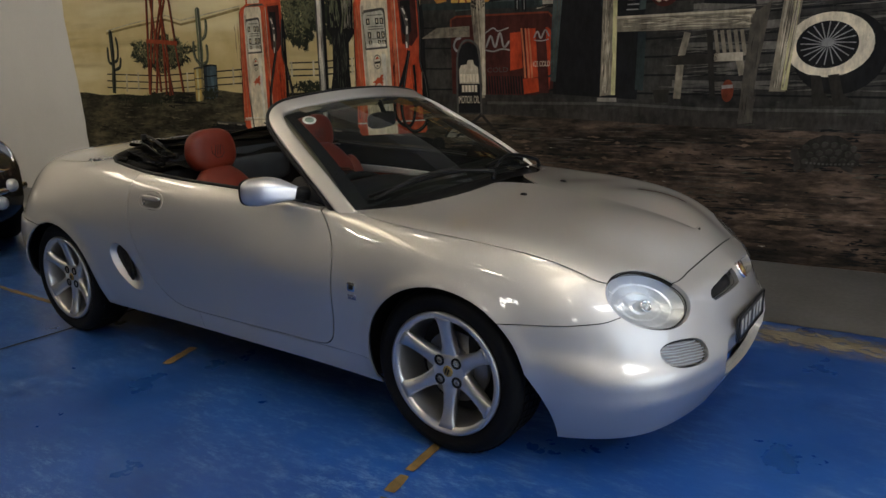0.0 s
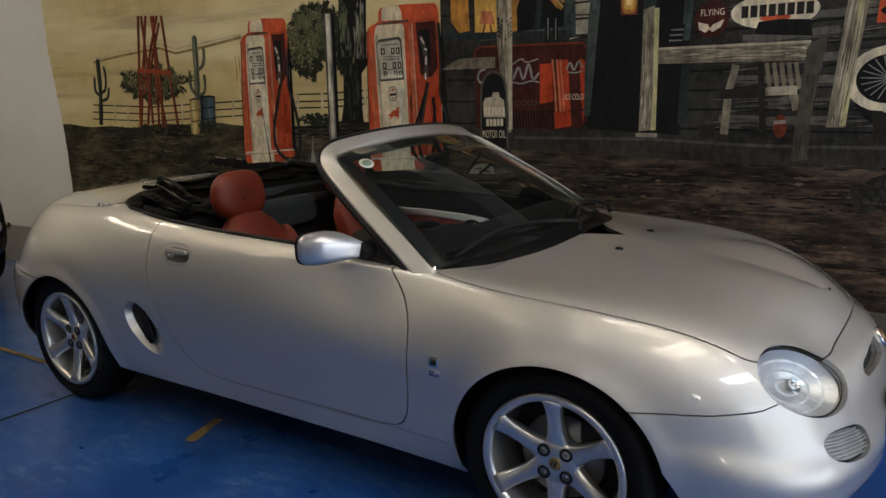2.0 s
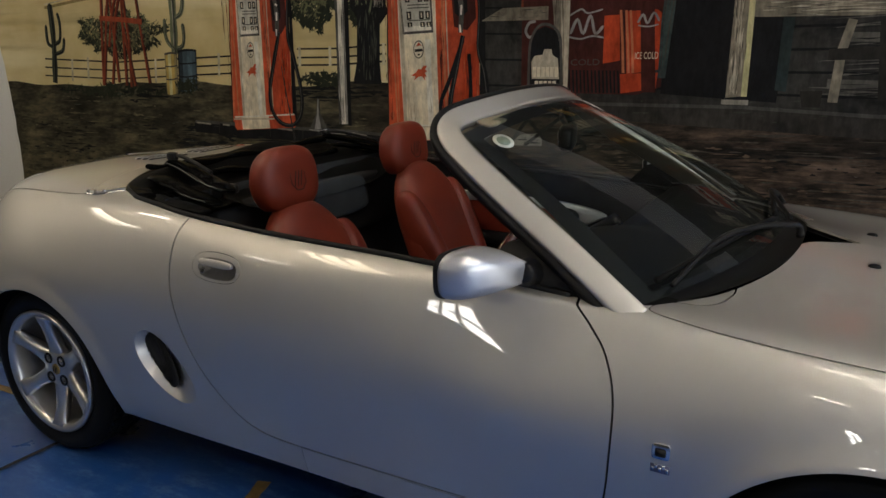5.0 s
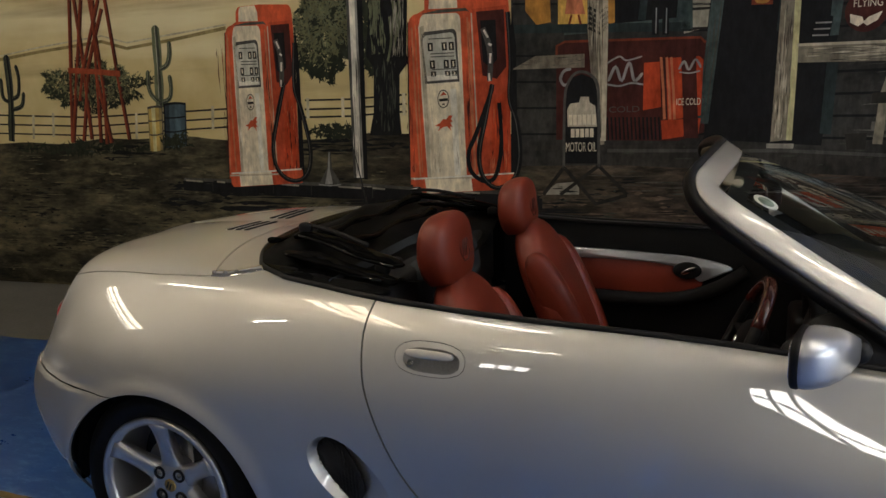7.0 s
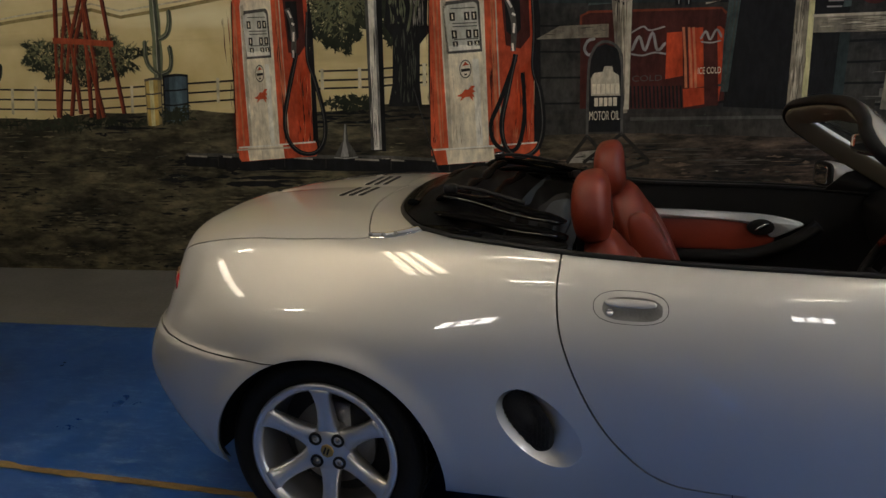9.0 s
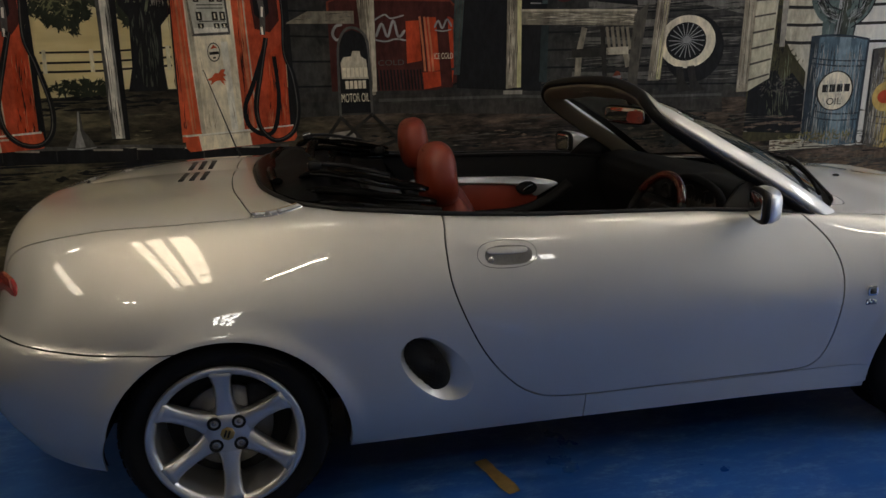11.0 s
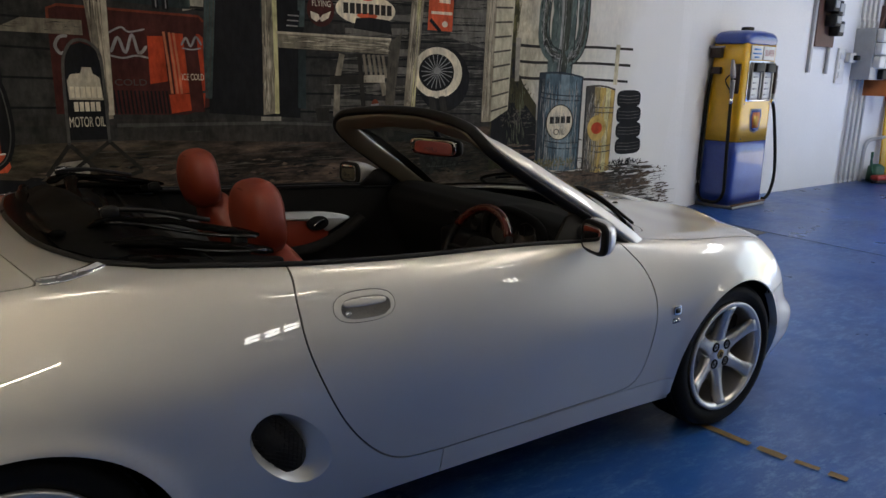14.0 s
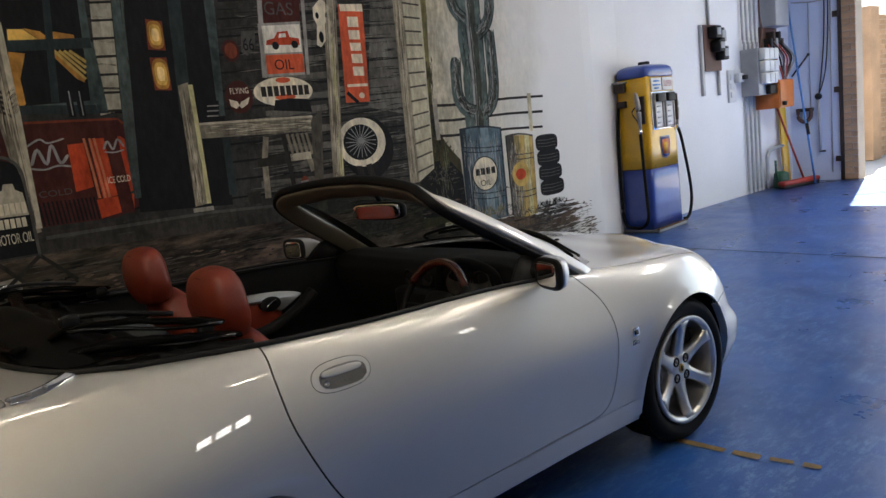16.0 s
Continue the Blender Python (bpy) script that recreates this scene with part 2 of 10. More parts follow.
def floor_material():
    m = bpy.data.materials.new("worn_blue_floor_paint")
    m.use_nodes = True
    nt = m.node_tree
    b = nt.nodes["Principled BSDF"]
    geo = nt.nodes.new("ShaderNodeNewGeometry")

    def tex(scale, detail=6, rough=0.6, stretch=(1, 1, 1)):
        mp = nt.nodes.new("ShaderNodeMapping")
        mp.inputs["Scale"].default_value = stretch
        nt.links.new(geo.outputs["Position"], mp.inputs[0])
        n = nt.nodes.new("ShaderNodeTexNoise")
        n.inputs["Scale"].default_value, n.inputs["Detail"].default_value, n.inputs["Roughness"].default_value = scale, detail, rough
        nt.links.new(mp.outputs[0], n.inputs["Vector"])
        return n.outputs["Fac"]

    def ramp(src, p0, p1, c0, c1):
        r = nt.nodes.new("ShaderNodeValToRGB")
        r.color_ramp.elements[0].position, r.color_ramp.elements[1].position = p0, p1
        r.color_ramp.elements[0].color, r.color_ramp.elements[1].color = (*c0, 1), (*c1, 1)
        nt.links.new(src, r.inputs[0])
        return r.outputs[0]

    def mix(fac, a, c):
        x = nt.nodes.new("ShaderNodeMix")
        x.data_type = "RGBA"
        nt.links.new(fac, x.inputs[0])
        nt.links.new(a, x.inputs[6])
        if isinstance(c, tuple):
            x.inputs[7].default_value = (*c, 1)
        else:
            nt.links.new(c, x.inputs[7])
        return x.outputs[2]

    base = ramp(tex(1.3, 9, 0.62), 0.30, 0.70, (0.009, 0.055, 0.24), (0.017, 0.10, 0.39))
    scuff = ramp(tex(19, 10, 0.85, (0.45, 1.1, 1)), 0.49, 0.66, (0, 0, 0), (1, 1, 1))
    patch = ramp(tex(1.1, 5), 0.38, 0.58, (0, 0, 0), (1, 1, 1))
    both = nt.nodes.new("ShaderNodeMath")
    both.operation = "MULTIPLY"
    nt.links.new(scuff, both.inputs[0])
    nt.links.new(patch, both.inputs[1])
    soft = nt.nodes.new("ShaderNodeMath")
    soft.operation = "MULTIPLY"
    soft.inputs[1].default_value = 0.85
    nt.links.new(both.outputs[0], soft.inputs[0])
    col = mix(soft.outputs[0], base, (0.19, 0.34, 0.58))
    chip = ramp(tex(9.0, 10, 0.8), 0.81, 0.85, (0, 0, 0), (1, 1, 1))
    chips = nt.nodes.new("ShaderNodeMath")
    chips.operation = "MULTIPLY"
    nt.links.new(chip, chips.inputs[0])
    nt.links.new(ramp(tex(0.6, 2), 0.5, 0.6, (0, 0, 0), (1, 1, 1)), chips.inputs[1])
    col = mix(chips.outputs[0], col, (0.20, 0.16, 0.10))
    # a rubbed tan area in the paint
    mp = nt.nodes.new("ShaderNodeMapping")
    mp.inputs["Location"].default_value, mp.inputs["Scale"].default_value = (-2.15 / .62, -.92 / .17, 0), (1 / .62, 1 / .17, 0)
    nt.links.new(geo.outputs["Position"], mp.inputs[0])
    gr = nt.nodes.new("ShaderNodeTexGradient")
    gr.gradient_type = "SPHERICAL"
    nt.links.new(mp.outputs[0], gr.inputs[0])
    rub = nt.nodes.new("ShaderNodeMath")
    rub.operation = "MULTIPLY"
    nt.links.new(ramp(gr.outputs["Fac"], 0.0, 0.5, (0, 0, 0), (1, 1, 1)), rub.inputs[0])
    nt.links.new(ramp(tex(12, 9, 0.75, (0.5, 1.3, 1)), 0.40, 0.60, (0.1, 0.1, 0.1), (0.85, 0.85, 0.85)), rub.inputs[1])
    col = mix(rub.outputs[0], col, (0.27, 0.22, 0.13))
    nt.links.new(col, b.inputs["Base Color"])
    nt.links.new(ramp(tex(2.2), 0.3, 0.75, (0.24, 0.24, 0.24), (0.46, 0.46, 0.46)), b.inputs["Roughness"])
    bp = nt.nodes.new("ShaderNodeBump")
    bp.inputs["Strength"].default_value, bp.inputs["Distance"].default_value = 0.07, 0.01
    nt.links.new(tex(30, 8, 0.75), bp.inputs["Height"])
    nt.links.new(bp.outputs[0], b.inputs["Normal"])
    return m


M_FLOOR = floor_material()
M_WALL = surf("painted_white_wall", (0.78, 0.775, 0.76), 0.75, 0, 0.05, 1.2, 60, 0.12, world=True)
# dim warm light is put into this colour, so the car's flanks stay dark
M_WALL_L = surf("dimmed_wall_paint", (0.15, 0.145, 0.13), 0.75, 0, 0.08, 1.2, 60, 0.12, world=True)
M_CEIL = surf("ceiling_sheet", (0.40, 0.39, 0.36), 0.8, 0, 0.1, 1.0, 30, 0.1, world=True)

floor = part("floor", box(X_LEFT, Y_BACK, -0.15, X_RIGHT, 4.0, 0.0), M_FLOOR)
tagged(floor, "blue painted concrete showroom floor, scuffed and worn", "floor", kind="structure")

_w = bmesh.new()
_p = [(x, wall_y(x)) for x in (X_LEFT - 0.2, WALL_TURN, WALL_REAR, X_RIGHT + 0.2)] + [(X_RIGHT + 0.2, 3.3), (X_LEFT - 0.2, 3.3)]
_lo, _hi = [_w.verts.new((x, y, -0.15)) for x, y in _p], [_w.verts.new((x, y, H_ROOM)) for x, y in _p]
_w.faces.new(_lo), _w.faces.new(_hi)
for i in range(6):
    _w.faces.new((_lo[i], _lo[(i + 1) % 6], _hi[(i + 1) % 6], _hi[i]))
bmesh.ops.recalc_face_normals(_w, faces=_w.faces)
wall_north = tagged(part("wall_north", _w, M_WALL, smooth=False), "white painted masonry wall, scuffed near the floor", "wall", kind="structure")
wall_west = tagged(part("wall_west", box(X_LEFT - 0.2, Y_BACK, -0.15, X_LEFT, 1.8, H_ROOM), M_WALL_L, smooth=False), "plain wall, dim warm light put into its beige colour", "wall", kind="structure")
SKYLIGHTS = [(-2.9, -2.15), (3.0, 4.0), (6.4, 7.5), (-7.4, -6.4)]
SKY_Y = (-3.6, -0.6)
_c = bmesh.new()
_xs = [X_LEFT] + [e for w in sorted(SKYLIGHTS) for e in w] + [X_RIGHT]
for k in range(0, len(_xs), 2):
    _m = bpy.data.meshes.new("tmp")
    box(_xs[k], SKY_Y[0], H_ROOM, _xs[k + 1], SKY_Y[1], H_ROOM + .1).to_mesh(_m)
    _c.from_mesh(_m)
for y0, y1 in ((Y_BACK, SKY_Y[0]), (SKY_Y[1], 3.0)):
    _m = bpy.data.meshes.new("tmp")
    box(X_LEFT, y0, H_ROOM, X_RIGHT, y1, H_ROOM + .1).to_mesh(_m)
    _c.from_mesh(_m)
ceiling = tagged(part("ceiling", _c, M_CEIL, smooth=False), "grey ceiling sheeting with skylight openings", "ceiling", kind="structure")


# daylight that enters by the wide doorway, the roof's skylights and the high windows
window_light("doorway_daylight", (9.85, -1.8, 1.6), (0, -1.8, 0.9), 6.8, 3.2, 9, (0.84, 0.94, 1.0))
for (_a, _b), _power, _tint in zip(SKYLIGHTS, (15, 14, 54, 24), ((1.0, 0.83, 0.60), (1.0, 0.87, 0.68), (0.94, 0.96, 1.0), (1.0, 0.87, 0.68))):
    window_light("skylight_daylight", ((_a + _b) / 2, sum(SKY_Y) / 2, H_ROOM + .16), ((_a + _b) / 2, sum(SKY_Y) / 2 + .001, 0), _b - _a, SKY_Y[1] - SKY_Y[0], _power, _tint)
WIN = [(-2.5, -1.8), (1.6, 2.3), (6.2, 6.9)]
WIN_Z = (2.55, 3.05)
for _a, _b in WIN:
    window_light("window_daylight", ((_a + _b) / 2, Y_BACK - .16, sum(WIN_Z) / 2), ((_a + _b) / 2, 0, 2.0), _b - _a, WIN_Z[1] - WIN_Z[0], 4.0, (1.0, 0.95, 0.86))

# ---------------------------------------------------------------- the roadster: body surface
def spline_eval(ts, pts, q):
    """Natural cubic spline through pts (n x k) at knots ts, evaluated at q."""
    ts, pts, q = np.asarray(ts, float), np.asarray(pts, float), np.asarray(q, float)
    n = len(ts)
    h = np.diff(ts)
    A, rhs = np.zeros((n, n)), np.zeros_like(pts)
    A[0, 0] = A[-1, -1] = 1
    for i in range(1, n - 1):
        A[i, i - 1], A[i, i], A[i, i + 1] = h[i - 1], 2 * (h[i - 1] + h[i]), h[i]
        rhs[i] = 6 * ((pts[i + 1] - pts[i]) / h[i] - (pts[i] - pts[i - 1]) / h[i - 1])
    m = np.linalg.solve(A, rhs)
    k = np.clip(np.searchsorted(ts, q, "right") - 1, 0, n - 2)
    a, b, hk = (ts[k + 1] - q)[:, None], (q - ts[k])[:, None], h[k][:, None]
    return m[k] * a ** 3 / (6 * hk) + m[k + 1] * b ** 3 / (6 * hk) + (pts[k] / hk - m[k] * hk / 6) * a + (pts[k + 1] / hk - m[k + 1] * hk / 6) * b


# Rails of the body's lofted side, from the middle of the nose round the side to the middle of the tail: x, half width, height.
RAIL_LIP = [(1.90, 0, .15), (1.86, .345, .14), (1.785, .535, .135), (1.645, .645, .13), (1.47, .70, .13), (1.19, .73, .16), (.88, .735, .18), (.6, .735, .19), (.2, .735, .195),
            (-.27, .735, .20), (-.6, .735, .20), (-.86, .735, .20), (-1.19, .74, .20), (-1.5, .715, .20), (-1.68, .62, .21), (-1.80, .48, .22), (-1.86, .28, .22), (-1.88, 0, .22)]
RAIL_LOW = [(1.980, 0, .298), (1.938, .379, .296), (1.864, .573, .296), (1.705, .706, .300), (1.465, .762, .31), (1.19, .785, .3), (.88, .768, .285), (.6, .757, .28), (.2, .757, .285),
            (-.27, .757, .29), (-.6, .767, .3), (-.86, .785, .32), (-1.19, .80, .33), (-1.5, .775, .34), (-1.71, .665, .35), (-1.845, .515, .35), (-1.91, .3, .35), (-1.93, 0, .35)]
RAIL_MID = [(1.972, 0, .40), (1.920, .379, .40), (1.84, .567, .40), (1.667, .702, .42), (1.45, .775, .45), (1.19, .808, .48), (.88, .795, .45), (.6, .785, .45), (.2, .785, .46),
            (-.27, .785, .47), (-.6, .79, .48), (-.86, .80, .5), (-1.19, .81, .51), (-1.48, .784, .51), (-1.722, .686, .50), (-1.868, .52, .49), (-1.936, .3, .48), (-1.955, 0, .48)]
RAIL_HIGH = [(1.935, 0, .54), (1.87, .36, .53), (1.785, .545, .53), (1.63, .69, .54), (1.42, .768, .56), (1.19, .80, .60), (.9, .792, .60), (.63, .783, .60), (.2, .782, .62),
             (-.27, .782, .64), (-.6, .783, .66), (-.88, .788, .67), (-1.19, .785, .68), (-1.44, .752, .68), (-1.66, .662, .67), (-1.795, .5, .66), (-1.86, .28, .65), (-1.88, 0, .65)]
RAIL_CREST = [(1.875, 0, .605), (1.80, .34, .60), (1.725, .47, .63), (1.575, .605, .68), (1.38, .69, .71), (1.19, .725, .732), (.92, .728, .745), (.65, .72, .755), (.2, .742, .77),
              (-.27, .748, .775), (-.6, .738, .795), (-.9, .715, .82), (-1.15, .68, .83), (-1.4, .635, .842), (-1.585, .565, .845), (-1.735, .44, .836), (-1.805, .26, .828), (-1.83, 0, .826)]
RAIL_BELT = [(1.82, 0, .655), (1.72, .27, .682), (1.61, .37, .714), (1.46, .45, .74), (1.3, .51, .757), (1.15, .53, .765), (.9, .60, .78), (.63, .68, .79), (.2, .68, .828),
             (-.27, .675, .846), (-.55, .667, .864), (-.85, .635, .88), (-1.073, .592, .887), (-1.3, .5, .904), (-1.48, .4, .906), (-1.62, .3, .898), (-1.70, .18, .890), (-1.735, 0, .888)]
RAIL_SPINE = [(1.77, 0, .684), (1.63, 0, .728), (1.5, 0, .755), (1.37, 0, .777), (1.24, 0, .796), (1.12, 0, .812), (.93, 0, .842), (.6, 0, .88), (.2, 0, .91),
              (-.27, 0, .93), (-.55, 0, .92), (-.85, 0, .925), (-1.05, 0, .927), (-1.22, 0, .926), (-1.36, 0, .923), (-1.48, 0, .917), (-1.57, 0, .91), (-1.64, 0, .902)]
RAILS = np.array([RAIL_LIP, RAIL_LOW, RAIL_MID, RAIL_HIGH, RAIL_CREST, RAIL_BELT, RAIL_SPINE])


def body_grid(ns, nt):
    flip = np.array([1, -1, 1])
    r = np.concatenate([RAILS[:, 1:3][:, ::-1] * flip, RAILS, RAILS[:, -3:-1][:, ::-1] * flip], 1)
    step = np.linalg.norm(np.diff(r, axis=1), axis=2)[1:5].mean(0)
    ks = np.concatenate([[0], np.cumsum(step)])
    qs = np.linspace(ks[2], ks[-3], ns)
    rows = np.array([spline_eval(ks, rail, qs) for rail in r])
    rows = np.concatenate([rows, (rows[-2:-1] * flip)], 0)
    st = np.array([.11, .15, .16, .15, .15, .45, .45])
    kt = np.concatenate([[0], np.cumsum(st)])
    qt = np.concatenate([np.linspace(0, kt[5], nt * 2 // 3, endpoint=False), np.linspace(kt[5], kt[6], nt - nt * 2 // 3)])
    return np.array([spline_eval(kt, rows[:, i], qt) for i in range(ns)])


class Sheet:
    """A surface of polygons that can be cut along smooth lines: verts (n x 3) and faces (lists of indices)."""

    def __init__(self, verts, faces):
        self.v, self.f = np.asarray(verts, float), faces

    def cut(self, value, g=0.0):
        """Two sheets: where value > g, and where value < -g."""
        return self._clip(value - g), self._clip(-value - g)

    def _clip(self, d):
        verts, faces, keep, edge = [], [], {}, {}

        def old(i):
            if i not in keep:
                keep[i] = len(verts)
                verts.append(self.v[i])
            return keep[i]

        def between(i, j):
            k = (i, j) if i < j else (j, i)
            if k not in edge:
                t = d[k[0]] / (d[k[0]] - d[k[1]])
                edge[k] = len(verts)
                verts.append(self.v[k[0]] * (1 - t) + self.v[k[1]] * t)
            return edge[k]

        inside = d > 0
        for f in self.f:
            hits = [inside[i] for i in f]
            if all(hits):
                faces.append([old(i) for i in f])
            elif any(hits):
                out = []
                for a, b in zip(f, f[1:] + f[:1]):
                    if inside[a]:
                        out.append(old(a))
                    if inside[a] != inside[b]:
                        out.append(between(a, b))
                if len(out) > 2:
                    faces.append(out)
        return Sheet(np.array(verts) if verts else np.zeros((0, 6)), faces)

    def x(self):
        return self.v[:, 0]

    def w(self):
        return np.abs(self.v[:, 1])

    def z(self):
        return self.v[:, 2]

    def pieces(self):
        """The connected pieces, largest first."""
        lead = list(range(len(self.v)))

        def top(i):
            while lead[i] != i:
                lead[i] = lead[lead[i]]
                i = lead[i]
            return i
        for f in self.f:
            for i in f[1:]:
                lead[top(i)] = top(f[0])
        groups = {}
        for f in self.f:
            groups.setdefault(top(f[0]), []).append(f)
        out = []
        for fs in sorted(groups.values(), key=len, reverse=True):
            used = sorted({i for f in fs for i in f})
            at = {i: k for k, i in enumerate(used)}
            out.append(Sheet(self.v[used], [[at[i] for i in f] for f in fs]))
        return out

    def pushed(self, d):
        v = self.v.copy()
        v[:, :3] += v[:, 3:] * d
        return Sheet(v, self.f)

    def mesh(self, name, material, parent, mirror=False, side=-1, skirt=0.012, label=""):
        """An object on one side of the car (side -1: right), or on both, whose free edges turn inwards by the skirt."""
        verts, nrm, faces = [], [], []
        once = {}
        for f in self.f:
            for a, b in zip(f, f[1:] + f[:1]):
                k = (a, b) if a < b else (b, a)
                once[k] = None if k in once else (a, b)
        rim = [e for e in once.values() if e is not None and not (self.v[e[0], 1] < 1e-4 and self.v[e[1], 1] < 1e-4)] if skirt else []
        for s in ((-1, 1) if mirror else (side,)):
            flip = np.array([1, s, 1])
            p, n = self.v[:, :3] * flip, self.v[:, 3:] * flip
            where = []
            for i in range(len(p)):
                if abs(p[i, 1]) < 1e-5 and s > 0 and mirror:
                    where.append(first[i])
                    continue
                where.append(len(verts))
                verts.append(p[i].tolist())
                nrm.append(n[i].tolist())
            first = where
            faces += [[where[i] for i in (f[::-1] if s < 0 else f)] for f in self.f]
            for a, b in rim:
                e = p[b] - p[a]
                out = np.cross(e, n[a] + n[b]) * s
                ln = np.linalg.norm(out)
                if ln < 1e-9:
                    continue
                out /= ln
                k = len(verts)
                verts += [p[a].tolist(), p[b].tolist(), (p[b] - n[b] * skirt).tolist(), (p[a] - n[a] * skirt).tolist()]
                nrm += [out.tolist()] * 4
                faces.append([k, k + 1, k + 2, k + 3] if s < 0 else [k, k + 3, k + 2, k + 1])
        me = bpy.data.meshes.new(name)
        me.from_pydata(verts, [], faces)
        me.polygons.foreach_set("use_smooth", [True] * len(me.polygons))
        me.materials.append(material)
        me.normals_split_custom_set_from_vertices(nrm)
        ob = new(name, me)
        ob.parent = parent
        if label:
            ob["label"] = label
        return ob


def poly_value(px, py, outline):
    """Signed distance to a closed outline, positive inside."""
    p = np.array([(q[0], q[1]) for q in outline])
    a, b = p, np.roll(p, -1, 0)
    dist, inside = np.full(len(px), 1e9), np.zeros(len(px), bool)
    for (ax, ay), (bx, by) in zip(a, b):
        ex, ey = bx - ax, by - ay
        t = np.clip(((px - ax) * ex + (py - ay) * ey) / (ex * ex + ey * ey + 1e-12), 0, 1)
        dist = np.minimum(dist, np.hypot(px - ax - t * ex, py - ay - t * ey))
        inside ^= ((ay > py) != (by > py)) & (px < (bx - ax) * (py - ay) / (by - ay + 1e-12) + ax)
    return np.where(inside, dist, -dist)


def smooth2(ctrl, per=8, closed=True):
    return [(p.x, p.y) for p in curve_points([(a, b, 0) for a, b in ctrl], per, closed)]


NS, NT = 270, 100
_g = body_grid(NS, NT)
_g[:, -1, 1] = 0
_g[0, :, 1] = _g[-1, :, 1] = 0


def swell(g):
    """Rolled lips round the wheel arches, and the rear bumper standing proud below its seam, and the ledge along the front bumper."""
    x, z = g[:, :, 0], g[:, :, 2]
    for cx, cz, r in ((1.19, .285, .316), (-1.172, .262, .332)):
        d = np.hypot(x - cx, z - cz) - r
        lip = .010 * np.exp(-(np.clip(d, 0, 1) / .030) ** 2) * (z > .2) * (np.abs(g[:, :, 1]) > .45)
        g[:, :, 1] += lip
    seam = np.interp(-x, [1.2, 1.33, 1.5, 1.73, 2.0], [.575, .570, .577, .595, .602])
    proud = .012 * np.clip((seam + .006 - z) / .012, 0, 1) * np.clip((-1.32 - x) / .14, 0, 1) * np.clip((z - .20) / .1, 0, 1)
    ledge = .009 * np.clip((.300 + .03 * np.clip(x - 1.5, 0, .5) - z) / .035, 0, 1) * np.clip((x - 1.50) / .16, 0, 1)
    mf = np.hypot(x - 1.05, g[:, :, 1]) + 1e-6
    g[:, :, 0] += ledge * (x - 1.05) / mf
    g[:, :, 1] += ledge * g[:, :, 1] / mf * (np.abs(g[:, :, 1]) > 1e-4)
    m = np.hypot(x + 1.05, g[:, :, 1]) + 1e-6
    g[:, :, 0] += proud * (x + 1.05) / m
    g[:, :, 1] += proud * g[:, :, 1] / m


swell(_g)
_n = np.cross(np.gradient(_g, axis=0), np.gradient(_g, axis=1))
_n /= np.linalg.norm(_n, axis=2)[:, :, None] + 1e-9
_n[[0, -1], :, 1] = 0
_n[:, -1, 1] = 0
_n[:, -1, 0] *= 0.6
if _n[NS // 2, NT // 3, 1] < 0:
    _n = -_n
_n /= np.linalg.norm(_n, axis=2)[:, :, None] + 1e-9
_g = np.concatenate([_g, _n], 2)
_faces = [[i * NT + j, (i + 1) * NT + j, (i + 1) * NT + j + 1, i * NT + j + 1] for i in range(NS - 1) for j in range(NT - 1)]
SHELL = Sheet(_g.reshape(-1, 6), _faces)
GAP = 0.0018

# outlines of the openings and panels
DOOR = smooth2([(-.535, 1.0), (-.54, .86), (-.545, .78), (-.528, .66), (-.455, .49), (-.37, .375), (-.28, .308), (-.16, .287), (.1, .284), (.4, .284), (.60, .284), (.672, .305), (.706, .37),
                (.722, .50), (.722, .62), (.695, .70), (.655, .75), (.615, .79), (.58, .84), (.5, 1.0)])
COCKPIT = smooth2([(1.01, -.1), (1.005, .12), (.965, .32), (.885, .50), (.80, .60), (.735, .652), (.66, .672), (.5, .680), (.2, .682), (-.27, .676), (-.55, .666), (-.80, .622), (-.86, .600), (-.94, .556), (-.985, .50), (-1.03, .42),
                   (-1.058, .32), (-1.08, 0.12), (-1.085, 0), (-1.085, -.1)])
BONNET = smooth2([(.9, -.2), (.9, .50), (.78, .61), (.76, .665), (.85, .688), (1.0, .70), (1.16, .70), (1.314, .684), (1.414, .665), (1.51, .643), (1.593, .620), (1.67, .585), (1.755, .48), (1.812, .355), (1.825, .256), (1.838, .15), (1.846, .05), (1.847, -.05), (1.84, -.2)], 6)
BOOT = smooth2([(-1.152, -.2), (-1.152, .04), (-1.150, .2), (-1.135, .38), (-1.098, .53), (-1.074, .608), (-1.10, .618), (-1.2, .613), (-1.328, .604), (-1.553, .569), (-1.708, .505), (-1.84, .40), (-1.9, .2), (-1.9, -.2)], 6)
HEAD_C, HEAD_N = Vector((1.755, .475, .545)), Vector((.66, .42, .62)).normalized()


def lamp_axes(n, lean):
    u = Vector((-n.y, n.x, 0)).normalized()
    v = n.cross(u)
    return u * math.cos(lean) + v * math.sin(lean), v * math.cos(lean) - u * math.sin(lean)


HEAD_U, HEAD_V = lamp_axes(HEAD_N, 0.25)


def along(sheet, c, a):
    p = np.column_stack([sheet.x(), sheet.w(), sheet.z()]) - np.array(c)
    return p @ np.array(a)


def arch_front(s):
    x, z = s.x() - 1.19, s.z() - 0.285
    x = x - np.where(x > 0, 0.42 * np.clip(.36 - s.z(), 0, 1), 0)
    return np.where(s.w() > .45, np.hypot(x, z) - 0.316, 1.0)


def arch_rear(s):
    x, z = s.x() + 1.172, s.z() - 0.262
    x = x + np.where(x < 0, 0.20 * np.clip(.34 - s.z(), 0, 1), 0)
    return np.where(s.w() > .45, np.hypot(x, z) - 0.332, 1.0)


